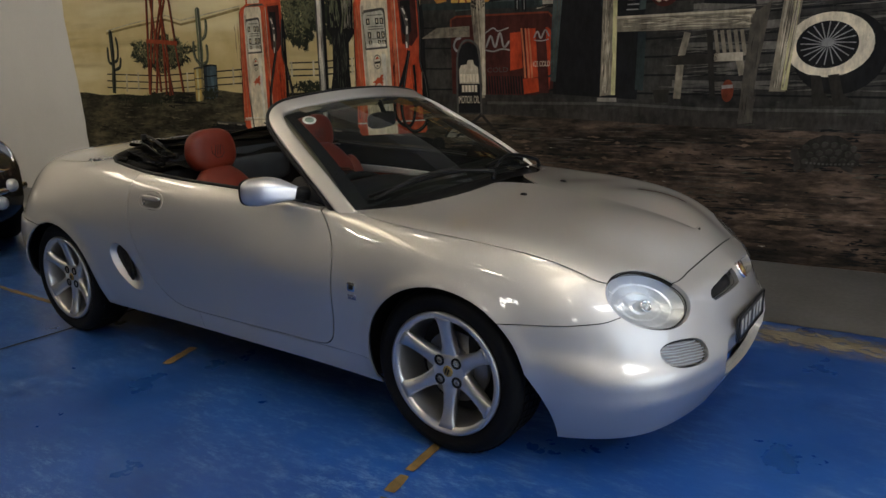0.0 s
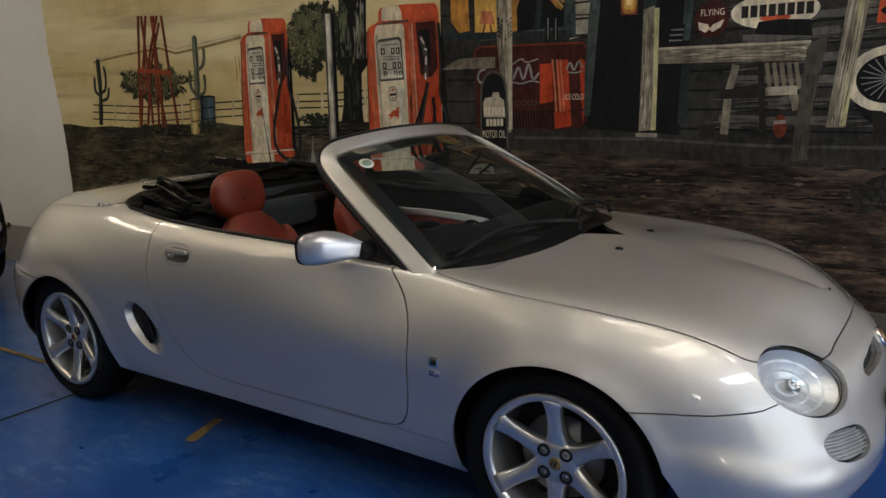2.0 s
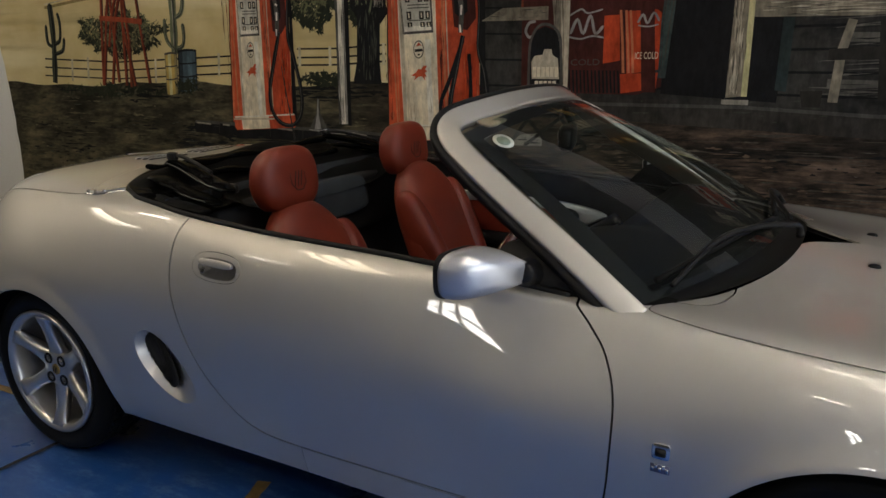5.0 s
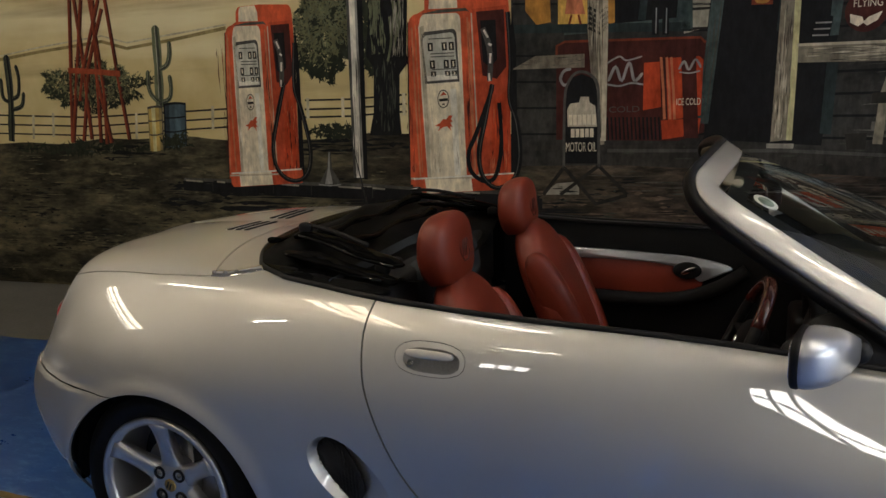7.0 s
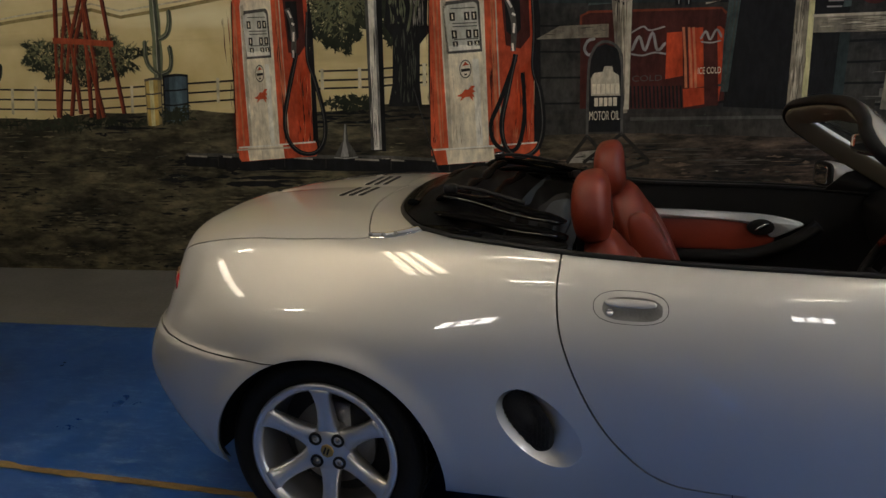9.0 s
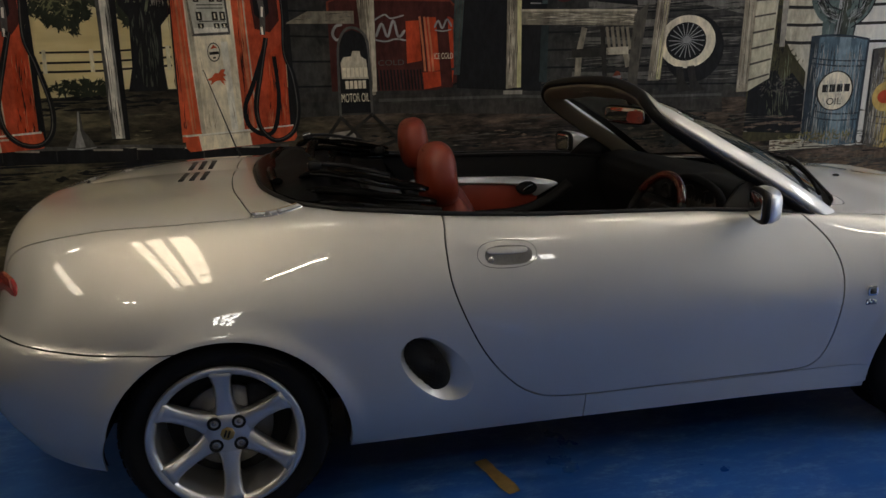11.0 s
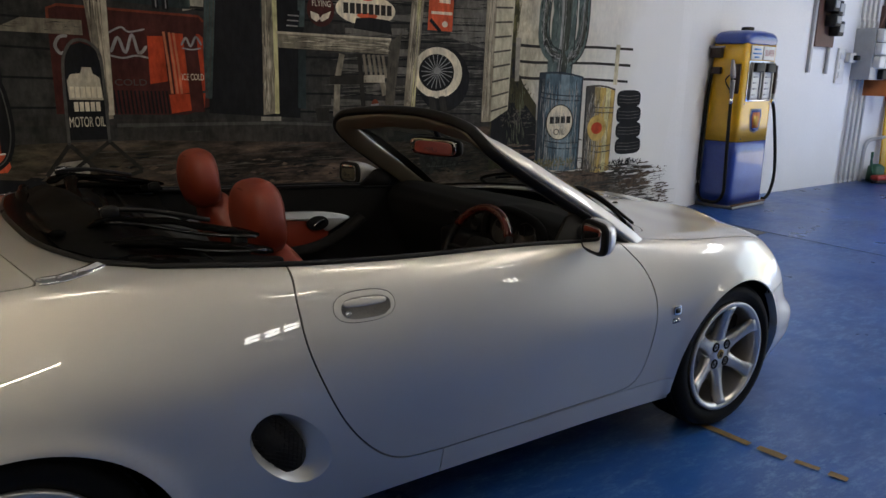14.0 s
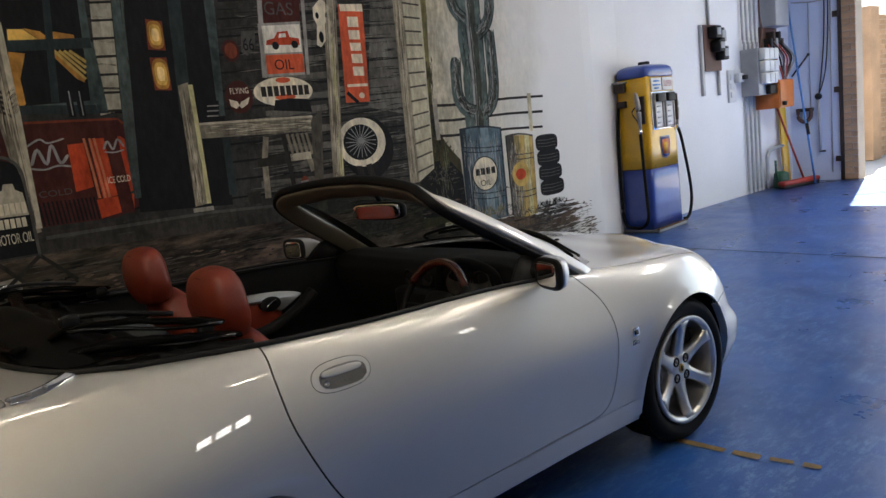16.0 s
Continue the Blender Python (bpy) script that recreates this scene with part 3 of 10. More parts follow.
def head_value(s):
    return np.where((along(s, HEAD_C, HEAD_N) > -.15) & (s.x() > 1.5), 1 - np.sqrt((along(s, HEAD_C, HEAD_U) / .150) ** 2 + (along(s, HEAD_C, HEAD_V) / .098) ** 2), -1.0) * .11


def bumper_front(s):
    seam = np.interp(s.x(), [1.3, 1.44, 1.6, 1.70, 1.75, 1.85], [.512, .513, .515, .522, .54, .70])
    return np.where(s.x() > 1.25, np.maximum(seam - s.z(), (s.x() - 1.765) * .9), -1.0)


def bumper_rear(s):
    return np.where(s.x() < -1.1, np.interp(-s.x(), [1.2, 1.33, 1.5, 1.73, 2.0], [.575, .570, .577, .595, .602]) - s.z(), -1.0)


def split(sheet, fn, g=GAP):
    return sheet.cut(fn(sheet), g)


def in_xz(outline):
    return lambda s: poly_value(s.x(), s.z(), outline)


def in_xy(outline):
    return lambda s: np.where(s.z() > .5, poly_value(s.x(), s.w(), outline), -1.0)


_, rest = split(SHELL, in_xy(COCKPIT), 0)
rest, _ = split(rest, arch_front, 0)
rest, _ = split(rest, arch_rear, 0)
lamp_sheet, rest = split(rest, head_value, 0.003)
door_sheet, rest = split(rest, in_xz(DOOR), 0.0023)
bonnet_sheet, rest = split(rest, in_xy(BONNET))
boot_sheet, rest = split(rest, in_xy(BOOT))
nose_sheet, rest = split(rest, bumper_front)
tail_sheet, rest = split(rest, bumper_rear)
front_wing, rear_wing = rest.cut(rest.x() - 0.2, 0.0)
rear_wing, sill_a = rear_wing.cut(np.maximum(rear_wing.z() - .285, -.118 - rear_wing.x()), 0.0012)
front_wing, sill_b = front_wing.cut(front_wing.z() - .278, 0.0012)

roadster = thing("roadster", "silver two-seat roadster with its black roof folded down", "car")


def panel(name, sheet, mirror=False, side=-1, material=None, skirt=0.006, label="", parent=None):
    return sheet.mesh(name, material or M_SILVER, parent or roadster, mirror, side, skirt, label)


def oval(outline):
    return lambda s: np.where(s.w() > .6, poly_value(s.x(), s.z(), outline), -1.0)


def nose_oval(outline):
    return lambda s: np.where(s.x() > 1.6, poly_value(s.w(), s.z(), outline), -1.0)


HANDLE = ellipse(-.370, .755, .087, .038, 40, -.03, 2.6)
RECESS = ellipse(-.366, .752, .070, .027, 36, -.03, 3.0)
INTAKE = ellipse(-.586, .434, .130, .074, 48, -.80, 2.2)
SIGNAL = ellipse(.462, .402, .090, .036, 36, .10, 2.6)
GRILLE = [(.052, .526), (.052, .574), (.14, .566), (.235, .549), (.256, .540), (.264, .524), (.25, .512), (.14, .518)]
LOWER = smooth2([(-.1, .255), (-.1, .39), (.19, .392), (.255, .372), (.278, .33), (.268, .285), (.22, .258)], 5)

handle_plate, door_sheet = split(door_sheet, oval(HANDLE), 0.0008)
recess_sheet, handle_plate = split(handle_plate, oval(RECESS), 0.0)
intake_sheet, rear_wing = split(rear_wing, oval(INTAKE), 0.0)
signal_sheet, nose_sheet = split(nose_sheet, nose_oval(SIGNAL), 0.0035)
grille_sheet, nose_sheet = split(nose_sheet, nose_oval(GRILLE), 0.0)
lower_sheet, nose_sheet = split(nose_sheet, nose_oval(LOWER), 0.0)

nose_sheet = nose_sheet.pieces()[0]
bonnet = panel("bonnet", bonnet_sheet, True)
boot_lid = panel("boot_lid", boot_sheet, True)
front_bumper = panel("front_bumper", nose_sheet, True, skirt=0.03)
rear_bumper = panel("rear_bumper", tail_sheet, True)
DOORS, WINGS = {}, {}
for sd in (-1, 1):
    DOORS[sd] = panel("door", door_sheet, side=sd)
    panel("front_wing", front_wing, side=sd)
    WINGS[sd] = panel("rear_wing", rear_wing, side=sd, skirt=0.02)
    panel("side_sill", sill_a, side=sd)
    panel("side_sill", sill_b, side=sd)
# dark inner shell that shows in the gaps between panels
_, inner = split(SHELL, in_xy(COCKPIT), -.004)
inner, _ = split(inner, arch_front, 0.004)
inner, _ = split(inner, arch_rear, 0.004)
for cutter in (oval(INTAKE), nose_oval(GRILLE), nose_oval(LOWER), head_value, oval(RECESS)):
    _, inner = split(inner, cutter, -.002)
inner.pushed(-.016).mesh("inner_shell", M_LINER, roadster, True, skirt=0)

# ---------------------------------------------------------------- wheels
def make_wheel():
    hub = new("wheel")
    R = 0.29
    tyre_profile = [(.212, .085), (.222, .098), (.245, .104), (.268, .1), (.281, .088), (.288, .066), (.29, .03), (.29, -.03), (.288, -.066), (.281, -.088), (.268, -.1), (.245, -.104), (.212, -.085)]
    tyre = part("tyre", lathe(tyre_profile, "y", 64), M_RUBBER, hub)
    tread = bmesh.new()
    for k in range(60):
        a = k * math.tau / 60
        for lane in range(4):
            y0 = -.066 + lane * .034
            b = box(-.0115, y0, .286, .0115, y0 + .027, .2935)
            moved(b, Matrix.Rotation(a + lane * .03, 4, "Y"))
            tread = _merge(tread, b)
    part("tread", tread, M_RUBBER, tyre, smooth=False)
    rim = part("rim", lathe([(.216, -.09), (.217, -.1), (.211, -.104), (.203, -.102), (.193, -.095), (.190, -.085), (.188, -.05), (.182, .0), (.176, .06), (.214, .085)], "y", 64), M_ALLOY, hub)
    for k in range(6):
        a = k * math.tau / 6 + math.pi / 2
        bm = bmesh.new()
        secs = []
        for r, half, y, t in ((.03, .040, -.066, .03), (.060, .034, -.070, .032), (.085, .0265, -.074, .034), (.12, .0235, -.081, .034), (.155, .0245, -.089, .032), (.180, .029, -.096, .024), (.197, .040, -.100, .012)):
            ring = [(-half, y + .012), (-half * .70, y + .0005), (half * .70, y + .0005), (half, y + .012), (half * .92, y + t), (-half * .92, y + t)]
            secs.append([bm.verts.new((r, yy, xx)) for xx, yy in ring])
        for s0, s1 in zip(secs, secs[1:]):
            for i in range(6):
                bm.faces.new((s0[i], s0[(i + 1) % 6], s1[(i + 1) % 6], s1[i]))
        bm.faces.new(secs[0]), bm.faces.new(secs[-1][::-1])
        bmesh.ops.recalc_face_normals(bm, faces=bm.faces)
        moved(bm, Matrix.Rotation(-a, 4, "Y"))
        part("spoke", bm, M_ALLOY, rim)
    part("hub_face", lathe([(.0, -.07), (.03, -.071), (.062, -.069), (.07, -.06), (.07, -.02)], "y", 32), M_ALLOY, rim)
    for k in range(4):
        a = k * math.tau / 4 + math.pi / 4
        m = Matrix.Translation((.048 * math.cos(a), 0, .048 * math.sin(a)))
        part("bolt_well", moved(lathe([(.0200, -.0695), (.0195, -.0735), (.0125, -.0735), (.0120, -.064), (0, -.064)], "y", 16), m), M_BLACK, rim)
        part("wheel_bolt", moved(lathe([(0, -.0745), (.005, -.0745), (.0068, -.072), (.0068, -.062)], "y", 6), m), M_STEEL, rim)
    cap = part("centre_cap", lathe([(0, -.0745), (.018, -.0745), (.0205, -.073), (.0205, -.068)], "y", 8), M_GOLD, rim, "gold octagonal centre cap")
    for dx in (-.007, .003):
        part("emblem", moved(box(dx - .002, -.0758, -.011, dx + .003, -.0744, .011), Matrix.Rotation(.35, 4, "Y")), M_BLACK, rim)
    disc = part("brake_disc", lathe([(.03, -.02), (.125, -.02), (.125, .0), (.03, .0)], "y", 48), M_STEEL, hub)
    part("brake_caliper", box(.06, -.04, .04, .14, .03, .13, .012), M_LINER, hub)
    part("back_plate", lathe([(0, .03), (.19, .03)], "y", 48), M_LINER, hub)
    return hub


def _merge(dst, src):
    me = bpy.data.meshes.new("tmp")
    src.to_mesh(me)
    src.free()
    dst.from_mesh(me)
    bpy.data.meshes.remove(me)
    return dst


wheel = make_wheel()
wheel.parent = roadster
HUB_Y = 0.672
wheel.matrix_basis = Matrix.Translation((1.1875, -HUB_Y, .29)) @ Matrix.Rotation(radians(0), 4, "Y")
for x, y, spin in ((-1.1875, -HUB_Y, 0), (1.1875, HUB_Y, 20), (-1.1875, HUB_Y, 40)):
    m = Matrix.Translation((x, y, .29)) @ (Matrix.Rotation(math.pi, 4, "Z") if y > 0 else Matrix()) @ Matrix.Rotation(radians(spin), 4, "Y")
    w2 = copy_thing(wheel, m)
for ob in list(scene.objects):
    if ob.name.startswith("wheel") and ob.type == "EMPTY":
        ob.parent = roadster
# wheel housings
for x in (1.19, -1.185):
    for s in (-1, 1):
        bm = bmesh.new()
        n = 24
        rings = []
        for yy in (.72, .46):
            rings.append([bm.verts.new((x + .37 * math.cos(a), s * yy, .27 + .37 * math.sin(a))) for a in [-.1 + (math.pi + .2) * k / n for k in range(n + 1)]])
        for k in range(n):
            bm.faces.new((rings[0][k], rings[0][k + 1], rings[1][k + 1], rings[1][k]))
        bm.faces.new(rings[1])
        part("wheel_housing", bm, M_LINER, roadster)
part("underbody", box(-.85, -.70, .19, .86, .70, .24), M_LINER, roadster)
part("underbody", box(.80, -.46, .19, 1.66, .46, .30), M_LINER, roadster)
part("underbody", box(-1.72, -.46, .22, -.8, .46, .30), M_LINER, roadster)

# ---------------------------------------------------------------- the roadster: fittings
_top = SHELL.v[(SHELL.v[:, 5] > 0.15) & (SHELL.v[:, 2] > .5)]
_sid = SHELL.v[SHELL.v[:, 4] > 0.3]


def _near(table, cols, q, k=4):
    d = ((table[:, cols] - np.array(q)) ** 2).sum(1)
    i = np.argpartition(d, k)[:k]
    w = 1 / (d[i] + 1e-6)
    return (table[i] * w[:, None]).sum(0) / w.sum()


def top_at(x, y):
    """Point and normal of the body's upper side at x, y."""
    r = _near(_top, [0, 1], (x, abs(y)))
    s = -1 if y < 0 else 1
    return Vector((x, y, r[2])), Vector((r[3], s * r[4], r[5])).normalized()


def side_at(x, z, s=-1):
    """Point and normal of the body's flank at x, z."""
    r = _near(_sid, [0, 2], (x, z))
    return Vector((x, s * r[1], z)), Vector((r[3], s * r[4], r[5])).normalized()


def puff(hx, hy, hz, m=None, power=3.0, nu=28, nv=18):
    """A cushion: a superellipsoid of half sizes hx, hy, hz."""
    bm = bmesh.new()
    f = lambda c: math.copysign(abs(c) ** (2 / power), c)
    rings = []
    for j in range(1, nv):
        b = -math.pi / 2 + math.pi * j / nv
        rings.append([bm.verts.new((hx * f(math.cos(b)) * f(math.cos(i * math.tau / nu)), hy * f(math.cos(b)) * f(math.sin(i * math.tau / nu)), hz * f(math.sin(b)))) for i in range(nu)])
    lo, hi = bm.verts.new((0, 0, -hz)), bm.verts.new((0, 0, hz))
    for r0, r1 in zip(rings, rings[1:]):
        for i in range(nu):
            bm.faces.new((r0[i], r0[(i + 1) % nu], r1[(i + 1) % nu], r1[i]))
    for i in range(nu):
        bm.faces.new((lo, rings[0][(i + 1) % nu], rings[0][i]))
        bm.faces.new((hi, rings[-1][i], rings[-1][(i + 1) % nu]))
    if m is not None:
        moved(bm, m)
    return bm


def band(path, normals, width, thick, power=4.0, n=14):
    """A flat bar swept along a path, its flat side facing along normals."""
    bm = bmesh.new()
    rings = []
    for i, p in enumerate(path):
        prof = ellipse(0, 0, width / 2, (thick[i] if isinstance(thick, list) else thick) / 2, n, 0, power)
        d = (path[min(i + 1, len(path) - 1)] - path[max(i - 1, 0)]).normalized()
        nn = normals[i]
        nn = (nn - d * nn.dot(d)).normalized()
        s = d.cross(nn)
        rings.append([bm.verts.new(p + s * a + nn * b) for a, b in prof])
    for r0, r1 in zip(rings, rings[1:]):
        for k in range(n):
            bm.faces.new((r0[k], r0[(k + 1) % n], r1[(k + 1) % n], r1[k]))
    bm.faces.new(rings[0][::-1]), bm.faces.new(rings[-1])
    bmesh.ops.recalc_face_normals(bm, faces=bm.faces)
    return bm


def grid_bm(fn, nu, nv):
    bm = bmesh.new()
    g = [[bm.verts.new(fn(i / nu, j / nv)) for j in range(nv + 1)] for i in range(nu + 1)]
    for i in range(nu):
        for j in range(nv):
            bm.faces.new((g[i][j], g[i + 1][j], g[i + 1][j + 1], g[i][j + 1]))
    return bm


def both_sides(half):
    """A path from the right foot over the middle to the left foot."""
    right = [Vector((x, -w, z)) for x, w, z in half]
    return right + [Vector((p.x, -p.y, p.z)) for p in right[-2::-1]]


# windscreen
FRAME = [(.735, .672, .760), (.68, .664, .800), (.56, .636, .882), (.41, .596, .975), (.285, .556, 1.055), (.224, .522, 1.100), (.206, .478, 1.128), (.218, .40, 1.146), (.248, .2, 1.166), (.262, 0, 1.172)]
frame_path = curve_points(both_sides(FRAME), 7)
frame_nrm, frame_thick, frame_in = [], [], []
for i, p in enumerate(frame_path):
    k = p.y / .62
    d = (frame_path[min(i + 1, len(frame_path) - 1)] - frame_path[max(i - 1, 0)]).normalized()
    nn = Vector((.50, .95 * k, .66))
    nn = (nn - d * nn.dot(d)).normalized()
    frame_nrm.append(nn)
    frame_thick.append(.028 + .018 * min(1, max(0, (1.13 - p.z) / .10)))
    s = d.cross(nn)
    frame_in.append(s if s.x < 0 else -s)
windscreen = part("windscreen_frame", band(frame_path, frame_nrm, .060, frame_thick, 5.0, 24), M_SILVER, roadster)
rear_off = [p + s * .036 - n * .006 for p, s, n in zip(frame_path, frame_in, frame_nrm)][3:-3]
part("frame_seal", band(rear_off, frame_nrm[3:-3], .022, .034, 3), M_BLACK, windscreen, "black rubber roof seal")


# padded lining along the inside of the frame, in loose folds under the header
inner_path = []
for p, n, s, k in zip(frame_path, frame_nrm, frame_in, frame_thick):
    head = min(1, max(0, (p.z - 1.10) / .04))
    inner_path.append(p - s * .008 - n * (k / 2 + .006 + .003 * head * math.sin(p.y * 23)) + Vector((0, 0, -.004 * head)))
part("screen_lining", band(inner_path[6:-6], frame_nrm[6:-6], .082, .018, 3.0, 16), M_BEIGE, windscreen, "beige inner lining")


def glass_point(u, v):
    u = 2 * u - 1
    lo = Vector((.955 - .235 * abs(u) ** 2.2, .668 * u, .842 - .060 * u * u))
    hi = Vector((.285 - .035 * u * u, .515 * u, 1.158 - .050 * u * u))
    p = lo.lerp(hi, v)
    return p + Vector((.5, 0, .75)) * (.03 * math.sin(math.pi * v) * (1 - .6 * u * u))


pane = part("windscreen_glass", grid_bm(glass_point, 28, 16), M_GLASS, roadster)
pane.visible_shadow = False
for name, fn in (("frit_band", lambda u, v: glass_point(.012 + .976 * u, .03 * v + .0)), ("frit_band", lambda u, v: glass_point(.03 + .94 * u, 1 - .07 * v)), ("frit_band", lambda u, v: glass_point(.012 + .036 * v, u)), ("frit_band", lambda u, v: glass_point(.988 - .036 * v, u))):
    part(name, moved(grid_bm(fn, 24, 3), Matrix.Translation((-.002, 0, -.003))), M_BLACK, pane)
# round licence sticker in the corner of the glass
_c = glass_point(0.080, 0.870)
_du, _dv = (glass_point(0.095, 0.870) - glass_point(0.065, 0.870)).normalized(), (glass_point(0.080, 0.900) - glass_point(0.080, 0.840)).normalized()
for r, dz, mt in ((.029, .002, surf("sticker_white", (.62, .64, .58), .6)), (.019, .0028, surf("sticker_green", (.20, .26, .20), .6))):
    part("sticker", slab(ellipse(0, 0, r, r, 24), .0008, lambda a, b, w, dz=dz: _c + _du * a + _dv * b + _du.cross(_dv) * (w + dz)), mt, pane, "round paper sticker")

# scuttle below the glass
def scuttle(u, v):
    y = -.665 + 1.33 * u
    k = abs(y) / .665
    front = Vector((1.008 - .27 * k ** 2.3, y, 0))
    front.z = top_at(front.x, y)[0].z - .004
    back = glass_point(u * .98 + .01, .0) + Vector((-.03, 0, -.016))
    return front.lerp(back, v) - Vector((0, 0, .012 * math.sin(math.pi * v)))


part("scuttle_panel", grid_bm(scuttle, 30, 6), M_BLACK, roadster)
for y0, y1 in ((-.12, -.60), (.42, -.06)):
    a, b = glass_point(.5 + y0 / 1.33, .0), glass_point(.5 + y1 / 1.33, .02)
    mid = glass_point(.5 + (y0 + y1) / 2.66, .10) + Vector((.02, 0, .02))
    arm = part("wiper_arm", sweep(curve_points([a + Vector((.05, 0, .0)), a + Vector((.03, 0, .03)), mid, b + Vector((.03, 0, .022))], 6), lambda t: .010 - .005 * t, 8), M_BLACK, roadster)
    n = 14
    part("wiper_blade", sweep([glass_point(.5 + (y0 * .75 + (y1 - y0 * .75) * k / n) / 1.33, .05 + .03 * math.sin(k / n * 3)) + Vector((.012, 0, .014)) for k in range(n + 1)], .007, 6), M_RUBBER, arm)

# rubber seal round the opening
seal = [top_at(min(x, .99), -y)[0] + Vector((0, 0, .002)) for x, y in COCKPIT if y > 0.0 and x < .60]
for s in (1, -1):
    part("opening_seal", sweep([Vector((p.x, p.y * s, p.z)) for p in seal], .008, 8), M_BLACK, roadster)

# black corner plates before the door windows, and the door mirrors
for s in (-1, 1):
    def plate(u, v, w, s=s):
        return Vector((u, s * (.672 - (v - .78) * .36 - .006 + w), v))
    part("quarter_plate", slab([(.66, .775), (.36, .805), (.37, .825), (.43, .885), (.50, .905), (.60, .845)], .014, plate), M_BLACK, roadster)
    turn = s * .25
    along = Vector((-math.sin(turn), math.cos(turn), 0))
    shell = bmesh.new()
    rings = []
    for x, y, z, half, tall in ((.392, .803, .855, .069, .050), (.402, .801, .855, .072, .0525), (.420, .796, .855, .072, .052), (.445, .785, .854, .067, .047), (.466, .766, .851, .056, .039), (.484, .740, .846, .040, .031), (.496, .715, .842, .027, .024), (.503, .702, .840, .015, .017)):
        rings.append([shell.verts.new(Vector((x, s * y, z)) + along * a + Vector((0, 0, b))) for a, b in ellipse(0, 0, half, tall, 32, 0, 3.2)])
    for r0, r1 in zip(rings, rings[1:]):
        for k in range(32):
            shell.faces.new((r0[k], r0[(k + 1) % 32], r1[(k + 1) % 32], r1[k]))
    shell.faces.new(rings[0]), shell.faces.new(rings[-1])
    bmesh.ops.recalc_face_normals(shell, faces=shell.faces)
    base = Matrix.Translation((.392, s * .803, .855)) @ Matrix.Rotation(turn, 4, "Z")
    mirror = part("door_mirror", shell, M_SILVER_TRIM, roadster)
    part("bezel", moved(puff(.012, .071, .0515, Matrix.Translation((-.004, 0, 0)), 3.6), base), M_BLACK, mirror)
    part("mirror_glass", moved(puff(.003, .052, .038, Matrix.Translation((-.0145, 0, 0)), 5), base), M_MIRROR, mirror)
    part("mirror_foot", sweep(curve_points([(.500, s * .712, .842), (.496, s * .690, .836), (.490, s * .655, .825)], 4), lambda t: .020 + .018 * t, 12), M_BLACK, mirror)

# door handle, in its recess
for s in (-1, 1):
    hp = panel("door_handle", handle_plate, side=s, parent=DOORS[s], skirt=.004)
    c, n = side_at(-.366, .752, s)
    deep = recess_sheet.v.copy()
    deep[:, :3] -= deep[:, 3:] * (.034 * np.clip(poly_value(deep[:, 0], deep[:, 2], RECESS) / .008, 0, 1))[:, None]
    # darker grey here stands in for shade in the hollow under the flap
    Sheet(deep, recess_sheet.f).mesh("shaded_handle_recess", M_STEEL, DOORS[s], side=s, skirt=0)
    t = Vector((1, 0, 0)) - n * n.x
    t.normalize()
    up = n.cross(t) if n.cross(t).z > 0 else t.cross(n)

    def on_door(u, v, w, c=c, t=t, up=up, n=n):
        return c + t * u + up * v + n * (w - .004)
    part("handle_flap", slab(ellipse(-.004, .0135, .060, .0105, 28, -.03, 3.2), .012, on_door, .003), M_SILVER, DOORS[s], "pull flap in body silver")
    part("lock_cylinder", slab(ellipse(-.052, -.009, .0085, .0085, 16), .004, on_door, .001), M_CHROME, DOORS[s])

# side air intakes
for s in (-1, 1):
    v = intake_sheet.v.copy()
    ax = np.array([math.cos(-.80), math.sin(-.80)])
    q = np.column_stack([v[:, 0] + .583, v[:, 2] - .432])
    lengthwise, across = q @ ax, q @ np.array([-ax[1], ax[0]])
    edge = np.clip(poly_value(v[:, 0], v[:, 2], INTAKE) / .035, 0, 1)
    deep = edge * (.012 + .055 * np.clip((.06 - (v[:, 0] + .583)) / .12, 0, 1))
    v[:, :3] -= v[:, 3:] * deep[:, None]
    scoop = Sheet(v, intake_sheet.f)
    part_bm = bmesh.new()
    vs = [part_bm.verts.new((p[0], s * p[1], p[2])) for p in scoop.v[:, :3]]
    for f in scoop.f:
        part_bm.faces.new([vs[i] for i in (f[::-1] if s < 0 else f)])
    sc = part("intake_scoop", part_bm, M_SILVER, WINGS[s], "silver scooped surround")
    MESH_O = ellipse(-.622, .452, .100, .056, 36, -1.0, 2.2)
    c, n = side_at(-.62, .45, s)

    def on_flank(u, w_, d, s=s):
        p, nn = side_at(u, w_, s)
        return p - nn * (.012 + .022 * max(0, min(1, (-.56 - u) / .08)) - d)
    part("intake_grille", slab(MESH_O, .006, on_flank), M_LINER, WINGS[s], "black mesh insert")
    wires = bmesh.new()
    for k in range(-9, 10):
        for a in (.6, -.6):
            d = Vector((math.cos(a - 1.0), math.sin(a - 1.0)))
            o = Vector((-.622, .452)) + Vector((-d.y, d.x)) * (k * .0105)
            pts = [o + d * t for t in np.linspace(-.11, .11, 12)]
            ins = poly_value(np.array([p.x for p in pts]), np.array([p.y for p in pts]), MESH_O) > .002
            run = [on_flank(p.x, p.y, .008) for p, i in zip(pts, ins) if i]
            if len(run) > 2:
                _merge(wires, sweep(run, .0013, 4))
    part("intake_mesh", wires, M_BLACK, WINGS[s])

